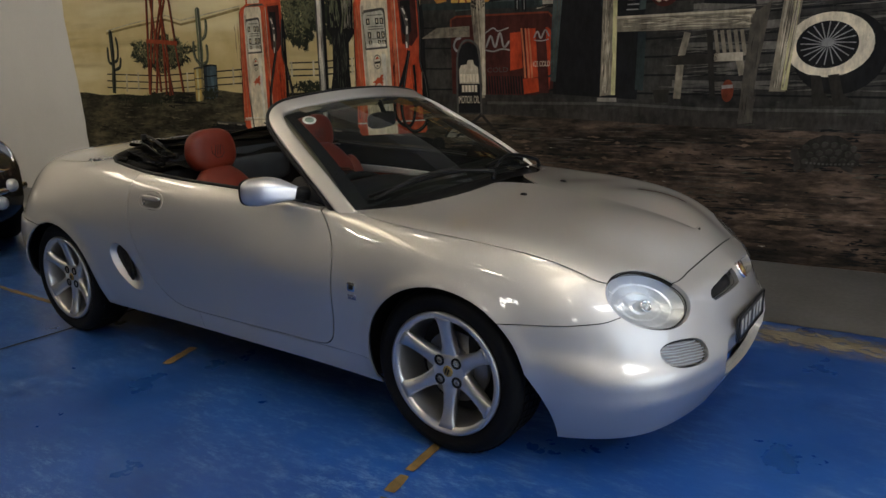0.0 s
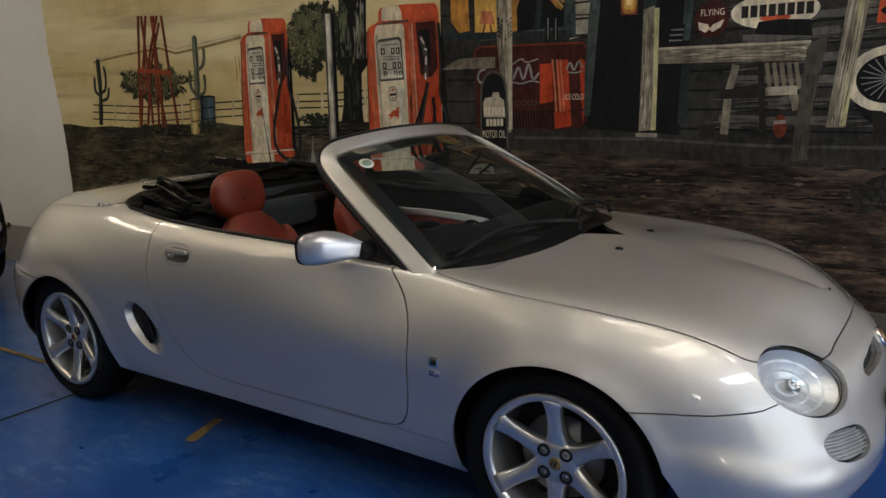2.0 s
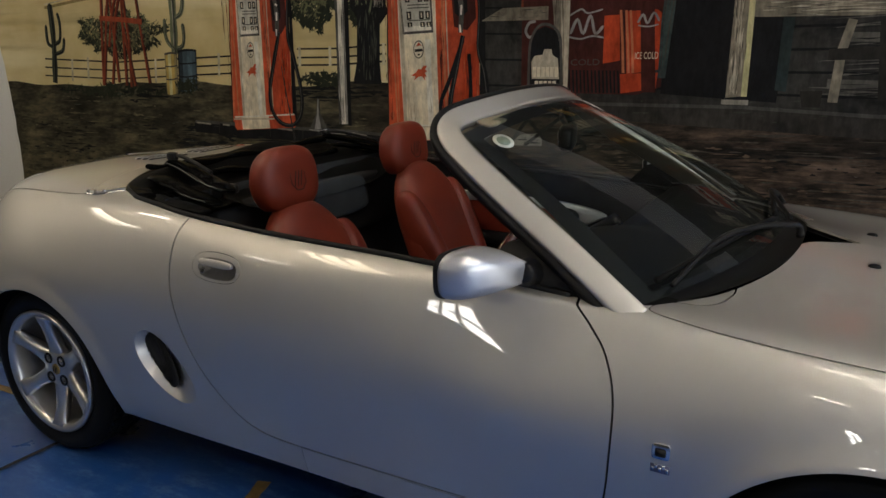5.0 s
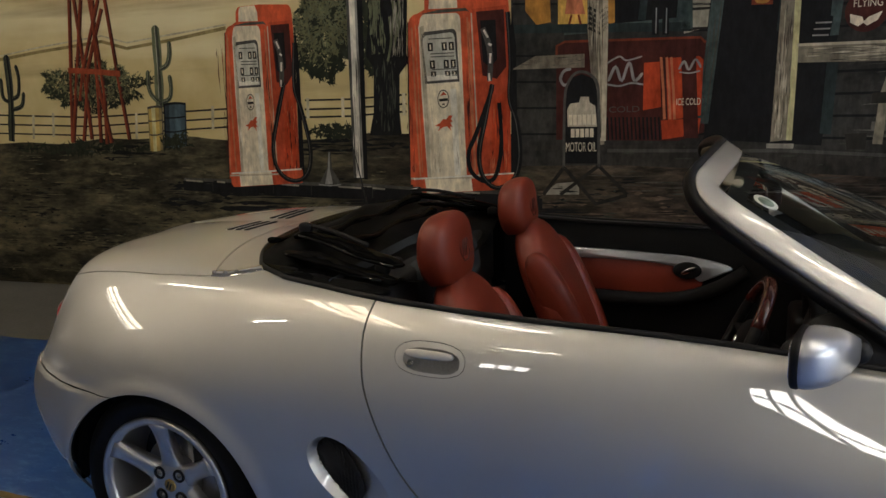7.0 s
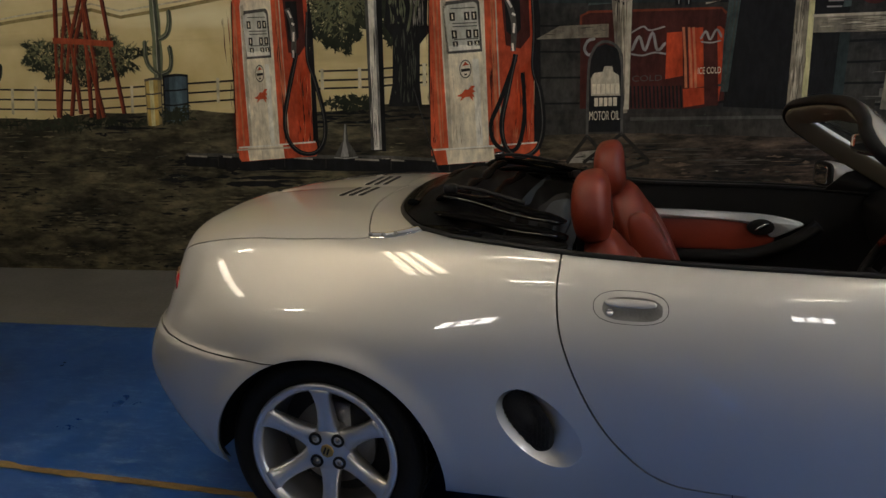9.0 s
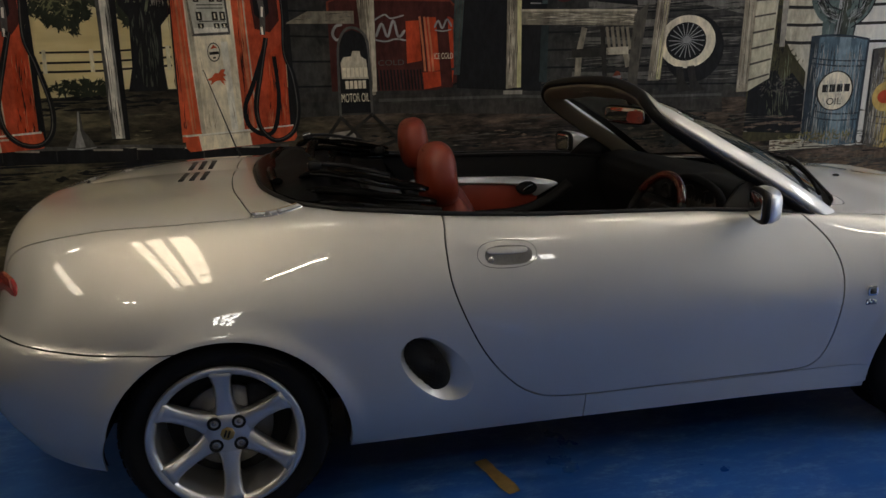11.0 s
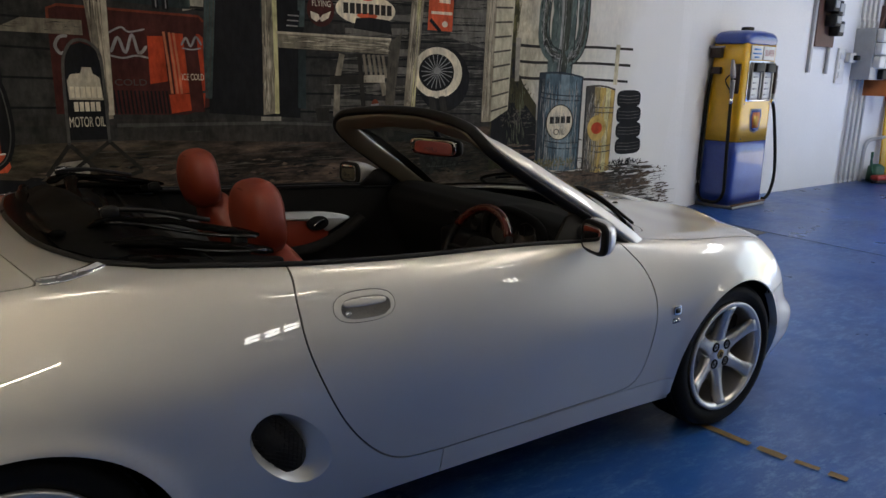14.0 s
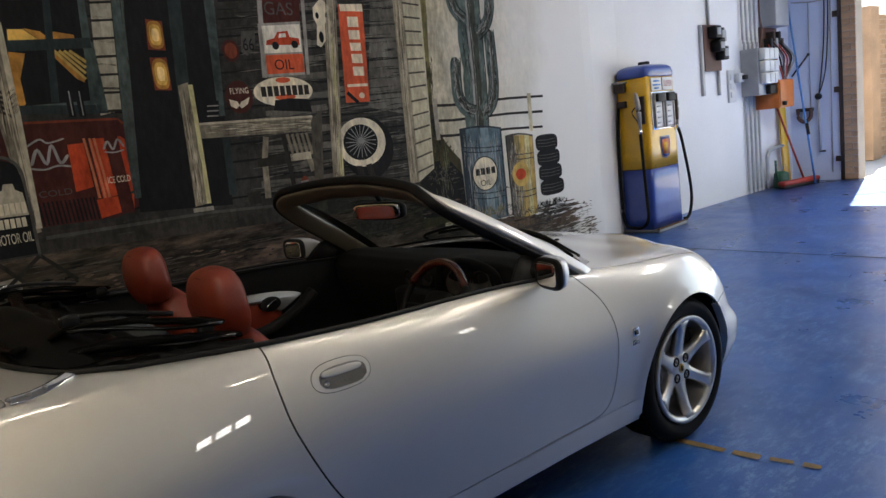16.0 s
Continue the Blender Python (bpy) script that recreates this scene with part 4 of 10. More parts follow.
# small wing badges: a chrome tile with a dark shield, and a little chequered bar below
for s in (-1, 1):
    def on_wing(u, v, w, s=s):
        p, n = side_at(.825 + u, .545 + v, s)
        return p + n * w
    part("wing_badge", slab(ellipse(0, .002, .018, .016, 20, 0, 6), .004, on_wing, .001), M_CHROME, roadster)
    part("wing_badge", slab(ellipse(0, .001, .0105, .0085, 20, 0, 6), .005, on_wing), M_BLACK, roadster)
    for k in range(5):
        part("wing_badge", slab([(-.017 + k * .007, -.041 + (k % 2) * .006), (-.012 + k * .007, -.041 + (k % 2) * .006), (-.012 + k * .007, -.032 + (k % 2) * .006), (-.017 + k * .007, -.032 + (k % 2) * .006)], .002, on_wing), M_CHROME, roadster)
    part("wing_badge", slab([(-.019, -.044), (.019, -.044), (.019, -.026), (-.019, -.026)], .0012, on_wing), surf("badge_blue", (.10, .11, .20), .4), roadster)

# lamps
for s in (-1, 1):
    flip = Vector((1, s, 1))
    lens = lamp_sheet.pushed(.004).mesh("headlamp_lens", M_LENS, roadster, side=s, skirt=.006)
    lens.visible_shadow = False
    c, nrm, uu, vv = HEAD_C * 1, HEAD_N, HEAD_U, HEAD_V

    def lamp_pt(a, b, d, s=s):
        p = c + uu * a + vv * b + nrm * d
        return Vector((p.x, s * p.y, p.z))
    def bowl_pt(i, j):
        a = i * math.tau
        flute = .0020 * ((i * 14 + .3 * int(j * 4)) % 1.0 - .5) * j * (1 - j ** 4) + .003 * ((j * 4) % 1.0 - .5) * (j < .99)
        return lamp_pt(-.018 * (1 - j) + .151 * j * math.cos(a), .006 * (1 - j) + .099 * j * math.sin(a), -.006 - .045 * (1 - j ** 2.0) + flute)
    part("headlamp_bowl", grid_bm(bowl_pt, 176, 16), M_REFLECT, lens, smooth=False)
    for a, b, r in ((-.030, .006, .020),):
        ring = lathe([(r, .004), (r - .003, .007), (r * .6, -.006), (.006, -.012)], "z", 28)
        for vtx in ring.verts:
            vtx.co = lamp_pt(a + vtx.co.x, b + vtx.co.y, -.040 + vtx.co.z)
        bmesh.ops.recalc_face_normals(ring, faces=ring.faces)
        part("lamp_reflector", ring, M_CHROME, lens)
        bulb = puff(.008, .008, .016, None, 2, 12, 8)
        for vtx in bulb.verts:
            vtx.co = lamp_pt(a + vtx.co.x, b + vtx.co.y, -.042 + vtx.co.z)
        part("bulb", bulb, M_REFLECT, lens)
    rim = [lamp_pt(.1475 * math.cos(k * math.tau / 48), .0955 * math.sin(k * math.tau / 48), -.005) for k in range(48)]
    part("lamp_rim", sweep(rim, .0012, 6, True), M_BLACK, lens)
    # front turn lamps
    sl = signal_sheet.pushed(.001).mesh("turn_lamp", M_LENS, roadster, side=s, skirt=.004)
    sl.visible_shadow = False
    signal_sheet.pushed(-.014).mesh("turn_lamp_back", surf("turn_lamp_reflector", (.40, .385, .37), .35, .4, .2, 40, 200), sl, side=s, skirt=0)
    for k in range(8):
        dz = -.0275 + k * .0078
        half = .084 * math.sqrt(max(.05, 1 - (dz / .036) ** 2))
        r = [_near(SHELL.v[SHELL.v[:, 0] > 1.6], [1, 2], (.462 + d * half, .402 + .1 * d * half + dz)) for d in (-1, -.5, 0, .5, 1)]
        part("lens_rib", sweep([Vector((q[0], s * q[1], q[2])) - Vector((q[3], s * q[4], q[5])) * .006 for q in r], .0016, 5), M_REFLECT, sl)
    # rear lamp
    pts = _near(SHELL.v[SHELL.v[:, 0] < -1.6], [1, 2], (.50, .69))
    part("rear_lamp", puff(.016, .110, .078, Matrix.Translation((pts[0] + .020, s * pts[1], .662)) @ Matrix.Rotation(s * -.55, 4, "Z"), 3), M_REDLENS, roadster)

# front grille and lower mouth
grille_sheet.pushed(-.03).mesh("grille_mesh", M_LINER, roadster, True, skirt=0)
lower_sheet.pushed(-.045).mesh("lower_mouth", M_SILVER, roadster, True, skirt=0)
for k in range(7):
    part("grille_bar", sweep([(1.915 - abs(y) * .18, y, .546 - abs(y) * .10 - .024 + k * .008) for y in np.linspace(-.24, .24, 9)], .002, 4), M_BLACK, roadster)
_oct = ellipse(0, 0, .028, .033, 8, math.pi / 8)
_nose = _near(SHELL.v[SHELL.v[:, 0] > 1.6], [1, 2], (0, .552))
for k, (r, d, mt) in enumerate(((1.0, .012, M_CHROME), (.82, .014, surf("badge_red", (.16, .05, .03), .35)), (.5, .0155, M_GOLD))):
    part("nose_badge", slab([(a * r, b * r) for a, b in _oct], d, lambda a, b, w: Vector((_nose[0] - .006, 0, .552)) + Vector((0, a, 0)) + Vector((-.5, 0, .87)) * b + Vector((.87, 0, .5)) * w), mt, roadster)
M_PLATE = surf("black_number_plate", (.012, .012, .014), .4, 0, .2, 20, 200)
M_PLATE_W = surf("plate_white", (.42, .42, .40), .5)
plate = part("number_plate", box(1.966, -.180, .352, 1.976, .180, .444, .004), M_PLATE, roadster, "black number plate with unreadable white bars")
for k in range(6):
    y = -.146 + k * .050 + (.016 if k > 2 else 0)
    part("plate_bar", box(1.9755, y, .370, 1.9775, y + .026, .422, .001, 1), M_PLATE_W, plate)
part("plate_rim", sweep([(1.976, -.178, .354), (1.976, .178, .354), (1.976, .178, .442), (1.976, -.178, .442)], .004, 6, True), M_BLACK, plate)

# bonnet nozzles, boot slats, boot hinge strips, aerial
for y in (-.17, .17):
    p, n = top_at(1.165, y)
    part("washer_nozzle", puff(.014, .009, .008, Matrix.Translation(p), 2.5, 14, 8), M_BLACK, roadster)
for y0 in (-.125, .125):
    for k in range(3):
        x = -1.245 - k * .034
        p, n = top_at(x, y0)
        q = top_at(x, y0 + .01)[0]
        lean = math.atan2(q.z - p.z, .01)
        m = Matrix.Translation(p) @ Matrix.Rotation(lean, 4, "X") @ Matrix.Rotation(-.02, 4, "Y")
        part("boot_slat", moved(box(-.0085, -.090, -.006, .0085, .090, .0022, .003), m), M_LINER, boot_lid)
        part("slat_lip", moved(box(-.0105, -.092, -.006, -.0085, .092, .0035, .001), m), M_SILVER, boot_lid)
for s in (-1, 1):
    pts = [top_at(x, s * w)[0] + Vector((0, 0, .004)) for x, w in ((-1.068, .611), (-1.03, .612), (-.997, .605), (-.965, .588), (-.937, .566))]
    strip = part("hinge_strip", band(curve_points(pts, 5), [Vector((0, s * .35, 1)).normalized()] * 21, .030, .006), M_CHROME, roadster, "polished metal strip with bolts")
    for p in pts[:3]:
        part("bolt", puff(.006, .006, .005, Matrix.Translation(p + Vector((0, 0, .004))), 2, 12, 8), M_STEEL, strip)
p, n = top_at(-1.167, .53)
part("aerial", sweep([p, p + Vector((-.02, .03, .03)), p + Vector((-.13, .10, .36))], lambda t: .005 - .0035 * t, 6), M_BLACK, roadster)

# ---------------------------------------------------------------- the roadster: cabin
part("cabin_floor", box(-.62, -.62, .26, .80, .62, .31, .01), M_CABIN, roadster)
part("rear_bulkhead", grid_bm(lambda u, v: Vector((-.60 - .10 * v - .03 * math.sin(u * math.pi), -.62 + 1.24 * u, .31 + .58 * v)), 20, 8), M_CLOTH, roadster, "grey cloth bulkhead")
part("bulkhead_pad", puff(.045, .28, .075, Matrix.Translation((-.615, 0, .775)) @ Matrix.Rotation(-.2, 4, "Y"), 5), M_CLOTH, roadster)
for s in (-1, 1):
    def card(u, v, s=s):
        x = -.60 + 1.28 * u
        z = .30 + (.865 - .30 - .075 * u) * v
        return Vector((x, s * (.640 + .028 * v ** 2 - .012 * math.sin(v * 9)), z))
    card_ob = part("door_card", grid_bm(card, 30, 16), M_CABIN, DOORS[s], "black moulded door lining")

    def at_card(u, v, w, s=s):
        return Vector((u, s * (.640 - w), v))
    part("door_insert", slab(smooth2([(-.40, .705), (-.05, .700), (.09, .685), (.155, .648), (.188, .620), (.165, .578), (.11, .558), (-.06, .568), (-.40, .590)], 5), .012, at_card, .003), M_LEATHER, DOORS[s], "red leather insert")
    part("door_trim", slab(smooth2([(-.42, .736), (-.20, .736), (-.03, .729), (.13, .719), (.24, .700), (.292, .679), (.262, .660), (.222, .640), (.178, .624), (.145, .650), (.09, .678), (-.03, .694), (-.20, .699), (-.42, .700)], 4), .022, at_card, .006), M_SILVER_TRIM, DOORS[s], "satin silver trim sweeping round the handle")
    part("inner_handle_cup", slab(ellipse(.132, .667, .052, .033, 24), .028, at_card, .004), M_BLACK, DOORS[s])
    part("inner_handle", slab(ellipse(.136, .668, .030, .009, 16, .5), .034, at_card, .003), M_CHROME, DOORS[s])
    rest_pts = [Vector((x, s * .60, z)) for x, z in ((-.42, .555), (-.1, .55), (.1, .56), (.24, .61), (.34, .68))]
    part("arm_rest", sweep(curve_points(rest_pts, 6), lambda t: .036, 12, flat=.7), M_CABIN, DOORS[s])
    inner_lip = [Vector((x, s * (w - .012), top_at(x, s * w)[0].z - .004)) for x, w in ((-.55, .666), (-.27, .676), (.0, .68), (.2, .682), (.40, .682), (.6, .676))]
    part("window_seal", band(curve_points(inner_lip, 5), [Vector((0, 0, 1))] * 26, .034, .012, 3), M_BLACK, DOORS[s])


def dash(u, v):
    y = -.63 + 1.26 * u
    prof = [(.96, .770), (.86, .805), (.72, .826), (.60, .828), (.53, .812), (.495, .77), (.50, .70), (.53, .62), (.58, .52), (.66, .42), (.74, .34)]
    k = v * (len(prof) - 1)
    i = min(int(k), len(prof) - 2)
    f = k - i
    x, z = (prof[i][a] * (1 - f) + prof[i + 1][a] * f for a in (0, 1))
    if x > .6:
        x -= .20 * (abs(y) / .63) ** 2 * min(1, (x - .6) / .3)
    hump = math.exp(-((y + .33) / .17) ** 4)
    return Vector((x - .035 * hump * (v > .25), y, z + .030 * hump * math.exp(-((x - .55) / .12) ** 2)))


part("dashboard", grid_bm(dash, 50, 40), M_CABIN, roadster, "charcoal moulded dashboard")
part("instrument_hood", sweep(curve_points([(.47, -.50, .74), (.462, -.47, .82), (.455, -.33, .852), (.462, -.19, .82), (.47, -.16, .74)], 6), .016, 10), M_CABIN, roadster)
M_DIAL = surf("dial_face", (.035, .033, .03), .5)
for y, r in ((-.40, .045), (-.27, .045), (-.335, .026)):
    d = part("dial", moved(lathe([(0, 0), (r, 0), (r + .005, -.006), (r + .008, .01)], "x", 28), Matrix.Translation((.462, y, .77)) @ Matrix.Rotation(.3, 4, "Y")), M_DIAL, roadster, "pale round dial")
    part("needle", moved(box(-.004, -.002, 0, -.002, .002, r * .8), Matrix.Translation((.460, y, .77))), M_BLACK, d)
for y in (-.06, .06):
    part("air_vent", moved(lathe([(.034, 0), (.030, -.008), (.026, .004), (0, .006)], "x", 24), Matrix.Translation((.492, y, .755))), M_BLACK, roadster)
part("radio_console", box(.44, -.11, .40, .56, .11, .72, .02), M_BLACK, roadster)
part("centre_console", box(-.58, -.085, .30, .52, .085, .46, .025), M_CABIN, roadster)
lever = part("gear_lever", sweep([(.22, 0, .45), (.205, 0, .55)], .008, 10), M_CHROME, roadster)
part("gear_knob", puff(.024, .024, .026, Matrix.Translation((.203, 0, .575)), 2), M_CHROME, lever, "polished metal knob")
part("handbrake", sweep([(-.22, .03, .46), (-.02, .03, .53)], .014, 10), M_BLACK, roadster)

# steering wheel
sw = Matrix.Translation((.295, -.325, .715)) @ Matrix.Rotation(radians(24), 4, "Y")
ring = [sw @ Vector((0, .166 * math.cos(a), .166 * math.sin(a))) for a in np.linspace(0, math.tau, 48, endpoint=False)]
steer = part("steering_wheel", sweep(ring, .0145, 10, True), M_BLACK, roadster, "black leather steering wheel with wood sections")
for a0, a1 in ((.5, 2.6),):
    part("wood_rim", sweep([sw @ Vector((-.001, .166 * math.cos(a), .166 * math.sin(a))) for a in np.linspace(a0, a1, 20)], .0155, 10), M_WOOD_RED, steer, "glossy red wood rim")
part("airbag_boss", moved(puff(.035, .07, .065, Matrix.Translation((.025, 0, 0)), 3), sw), M_CABIN, steer)
for a in (.0, math.pi, -1.2, -1.94):
    part("spoke", sweep([sw @ Vector((.02, .05 * math.cos(a), .05 * math.sin(a))), sw @ Vector((.003, .175 * math.cos(a), .175 * math.sin(a)))], .013, 8, flat=.5), M_CABIN, steer)
part("wheel_emblem", moved(lathe([(0, -.014), (.014, -.014), (.016, -.008)], "x", 8), sw), M_CHROME, steer)
part("steering_column", sweep([sw @ Vector((.03, 0, 0)), (.52, -.325, .60)], .04, 12), M_CABIN, roadster)
for s in (-1, 1):
    part("stalk", sweep([(.345, -.325, .69), (.335, -.325 + s * .12, .70)], .007, 8), M_BLACK, roadster)

# seats
M_EMBOSS = surf("embossed_mark", (.05, .012, .010), .5)


def seat(y0, x0, z0, drop=0.0):
    base = Matrix.Translation((x0, y0, z0))
    tilt = Matrix.Rotation(radians(-24), 4, "Y")
    back_at = base @ Matrix.Translation((-.33 - drop, 0, .40 - drop)) @ tilt

    def shaped(bm):
        for v in bm.verts:
            v.co.y *= 1.0 + .10 * (-v.co.z / .3) - .24 * max(0, v.co.z / .3) ** 2
        return bm
    s = part("seat", moved(puff(.27, .235, .075, None, 3.2), base @ Matrix.Translation((-.05, 0, .02)) @ Matrix.Rotation(radians(-8), 4, "Y")), M_LEATHER, roadster, "red leather bucket seat")
    part("backrest", moved(shaped(puff(.075, .205, .30, None, 3.0)), back_at), M_LEATHER, s)
    for k in (-1, 1):
        part("side_bolster", moved(puff(.066, .050, .26, None, 2.6), back_at @ Matrix.Translation((.022, k * .148, -.06)) @ Matrix.Rotation(k * -.10, 4, "X")), M_LEATHER, s)
        part("cushion_bolster", moved(puff(.25, .05, .06, None, 2.6), base @ Matrix.Translation((-.02, k * .20, .06)) @ Matrix.Rotation(radians(-8), 4, "Y")), M_LEATHER, s)
    for k in (-1, 0, 1):
        line = [back_at @ Vector((.060 + .002 * math.cos(t * 3), k * .055, t)) for t in np.linspace(-.25, .12, 8)]
        part("seam", sweep(line, .0028, 6), M_LEATHER_DK, s)
    part("seam", sweep([back_at @ Vector((.062, y, .13)) for y in np.linspace(-.11, .11, 6)], .0028, 6), M_LEATHER_DK, s)
    head_at = base @ Matrix.Translation((-.486, 0, .724)) @ Matrix.Rotation(radians(-9), 4, "Y")
    hr = puff(.057, .136, .106, None, 3.0, 36, 24)
    for v in hr.verts:
        v.co.x += .012 * max(0, v.co.z / .1)
        v.co.z = max(v.co.z, -.088)
        v.co.y *= 1 - .10 * max(0, v.co.z / .1) - .16 * max(0, -v.co.z / .11) ** 1.5
    h = part("headrest", moved(hr, head_at), M_LEATHER, s)
    part("seam", sweep([head_at @ Vector((.036, .112 * math.cos(a) * (1 - .1 * max(0, math.sin(a))), .082 * math.sin(a))) for a in np.linspace(0, math.tau, 30, endpoint=False)], .0026, 5, True), M_LEATHER_DK, s)
    part("seam", sweep([head_at @ Vector((-.030, .116 * math.cos(a) * (1 - .1 * max(0, math.sin(a))), .090 * math.sin(a))) for a in np.linspace(0, math.tau, 30, endpoint=False)], .0024, 5, True), M_LEATHER_DK, s)
    oc = ellipse(0, 0, .036, .040, 8, math.pi / 8)
    part("emblem", sweep([head_at @ Vector((.0570, a, b)) for a, b in oc], .0022, 5, True), M_EMBOSS, s)
    for a in (-.014, .0, .014):
        part("emblem", sweep([head_at @ Vector((.0565, a - .006, -.024)), head_at @ Vector((.0595, a + .006, .024))], .0022, 5), M_EMBOSS, s)
    for k in (-1, 1):
        part("headrest_post", sweep([head_at @ Vector((0, k * .05, -.09)), head_at @ Vector((.02, k * .05, -.17))], .006, 8), M_CHROME, s)
    return s


seat(-.325, 0.0, .195, .020)
seat(.350, .030, .215)
for s in (-1, 1):
    part("seat_belt", band(curve_points([(-.56, s * .60, .83), (-.50, s * .56, .76), (-.42, s * .54, .60), (-.35, s * .55, .40)], 5), [Vector((1, 0, .3))] * 16, .045, .004, 4), M_BLACK, roadster)

# mirror and visors under the screen's header
im = Matrix.Translation((.345, 0.0, 1.055)) @ Matrix.Rotation(.27, 4, "Z")
rear_mirror = part("rear_view_mirror", moved(puff(.022, .125, .036, None, 4), im), M_BLACK, roadster)
part("mirror_glass", moved(puff(.003, .115, .029, Matrix.Translation((-.021, 0, 0)), 5), im), M_MIRROR, rear_mirror)
part("mirror_stem", sweep([(.36, 0, 1.08), (.33, 0, 1.14)], .011, 8), M_BLACK, rear_mirror)
for s in (-1, 1):
    part("sun_visor", moved(puff(.030, .15, .009, None, 4), Matrix.Translation((.262, s * .27, 1.130)) @ Matrix.Rotation(radians(14), 4, "Y") @ Matrix.Rotation(s * -.06, 4, "X")), M_BEIGE, roadster, "beige padded sun visor")

# folded roof
RIM_REAR = [(w, x) for x, w in COCKPIT if x < -.55 and w >= 0]
_rw, _rx = np.array(sorted(RIM_REAR)).T


def rim_at(y):
    x = float(np.interp(abs(y), _rw, _rx))
    return x, top_at(x, y)[0].z


def stack(u, v):
    y = -.645 + 1.29 * u
    w = abs(y)
    back, rim_z = rim_at(y)
    back += .006
    front = -.57
    x = front + (back - front) * v
    side = max(0, 1 - (w / .63) ** 4)
    hump = .050 * math.exp(-((x + .93) / .10) ** 2) * side
    trough = .085 * math.exp(-((x + .60) / .13) ** 2) * max(0, 1 - (w / .46) ** 4)
    folds = .009 * math.sin(x * 46 + 1.6 * math.sin(y * 5)) + .020 * noise.noise(Vector((x * 7, y * 5, 1)))
    return Vector((x, y, rim_z - .012 - .030 * (1 - v) ** 2 + hump - trough + folds * math.sin(math.pi * v) * (.35 + .65 * side)))


roof = part("folded_roof", grid_bm(stack, 80, 60), M_HOOD, roadster, "folded black fabric roof")
collar = []
for y in np.linspace(-.63, .63, 60):
    xb, zb = rim_at(y)
    nx, ny = xb + .60, y * .9
    ln = math.hypot(nx, ny)
    collar.append(Vector((xb - nx / ln * .038, y - ny / ln * .038, zb + .004)))
part("roof_collar", band(collar, [Vector((0, 0, 1))] * len(collar), .085, .016, 3), M_HOODGLOSS, roof, "smooth black vinyl collar")


def wrapped(pts, s, r, flat, lumps, seed):
    """A roof bar wrapped in loose cloth that bunches along its length."""
    path = curve_points([(a, s * b, c) for a, b, c in pts], 10)
    bm = sweep(path, lambda t: r * (.80 + .35 * math.sin(t * lumps + seed) ** 2 + .15 * math.sin(t * lumps * 2.3 + seed * 2)) * min(1, .45 + 5 * t, .55 + 6 * (1 - t)), 16, flat=flat)
    for v in bm.verts:
        v.co += Vector((0, s * .5, .8)) * (.007 * noise.noise(v.co * 22 + Vector((seed, 0, 0))))
    return bm


for s in (-1, 1):
    part("roof_arm", wrapped([(-.93, .385, .950), (-.875, .412, .968), (-.76, .445, .955), (-.64, .478, .930), (-.545, .498, .908)], s, .024, .36, 4, 1), M_HOODGLOSS, roof)
    part("roof_arm", wrapped([(-.96, .460, .918), (-.83, .505, .922), (-.70, .540, .908), (-.535, .568, .880)], s, .030, .36, 5, 2.2), M_HOODGLOSS, roof)
    part("roof_arm", wrapped([(-.97, .530, .892), (-.82, .578, .888), (-.66, .605, .876), (-.53, .618, .866)], s, .028, .40, 5, 3.1), M_HOOD, roof)
    for y0, y1, z0, z1 in ((.425, .520, .962, .905), (.500, .592, .922, .884)):
        rail = [Vector((-.90 + .34 * k / 8, s * (y0 + (y1 - y0) * k / 8), z0 + (z1 - z0) * k / 8 + .004 * math.sin(k * .9))) for k in range(9)]
        part("roof_rail", band(rail, [Vector((0, -s * .3, 1))] * 9, .020, .010, 4), M_VINYL, roof)
    part("roof_bar", sweep(curve_points([(-.90, s * .40, .990), (-.80, s * .43, .984), (-.66, s * .465, .952)], 6), .0065, 8), M_BLACK, roof)
    for x, y, z in ((-.60, .505, .898), (-.585, .455, .905), (-.885, .415, .985)):
        part("roof_pivot", puff(.022, .012, .016, Matrix.Translation((x, s * y, z)), 3, 14, 10), M_BLACK, roof)
    part("latch", sweep([(-.905, s * .395, .990), (-.875, s * .405, .996)], .004, 6), M_CHROME, roof)
for x, z, r, half in ((-.865, .962, .022, .36), (-.79, .925, .020, .34), (-1.0, .945, .018, .42)):
    roll = [(x - .03 * (1 - (y / half) ** 2), y, z - .016 * (1 - (y / half) ** 2) + .006 * math.sin(y * 17 + x * 40)) for y in np.linspace(-half, half, 26)]
    part("fabric_roll", sweep(roll, lambda t, r=r: r * (.75 + .3 * math.sin(t * 11 + r * 300) ** 2), 14, flat=.6), M_HOODGLOSS, roof)
part("roof_well", box(-1.08, -.52, .62, -.60, .52, .84, .02), M_LINER, roadster)

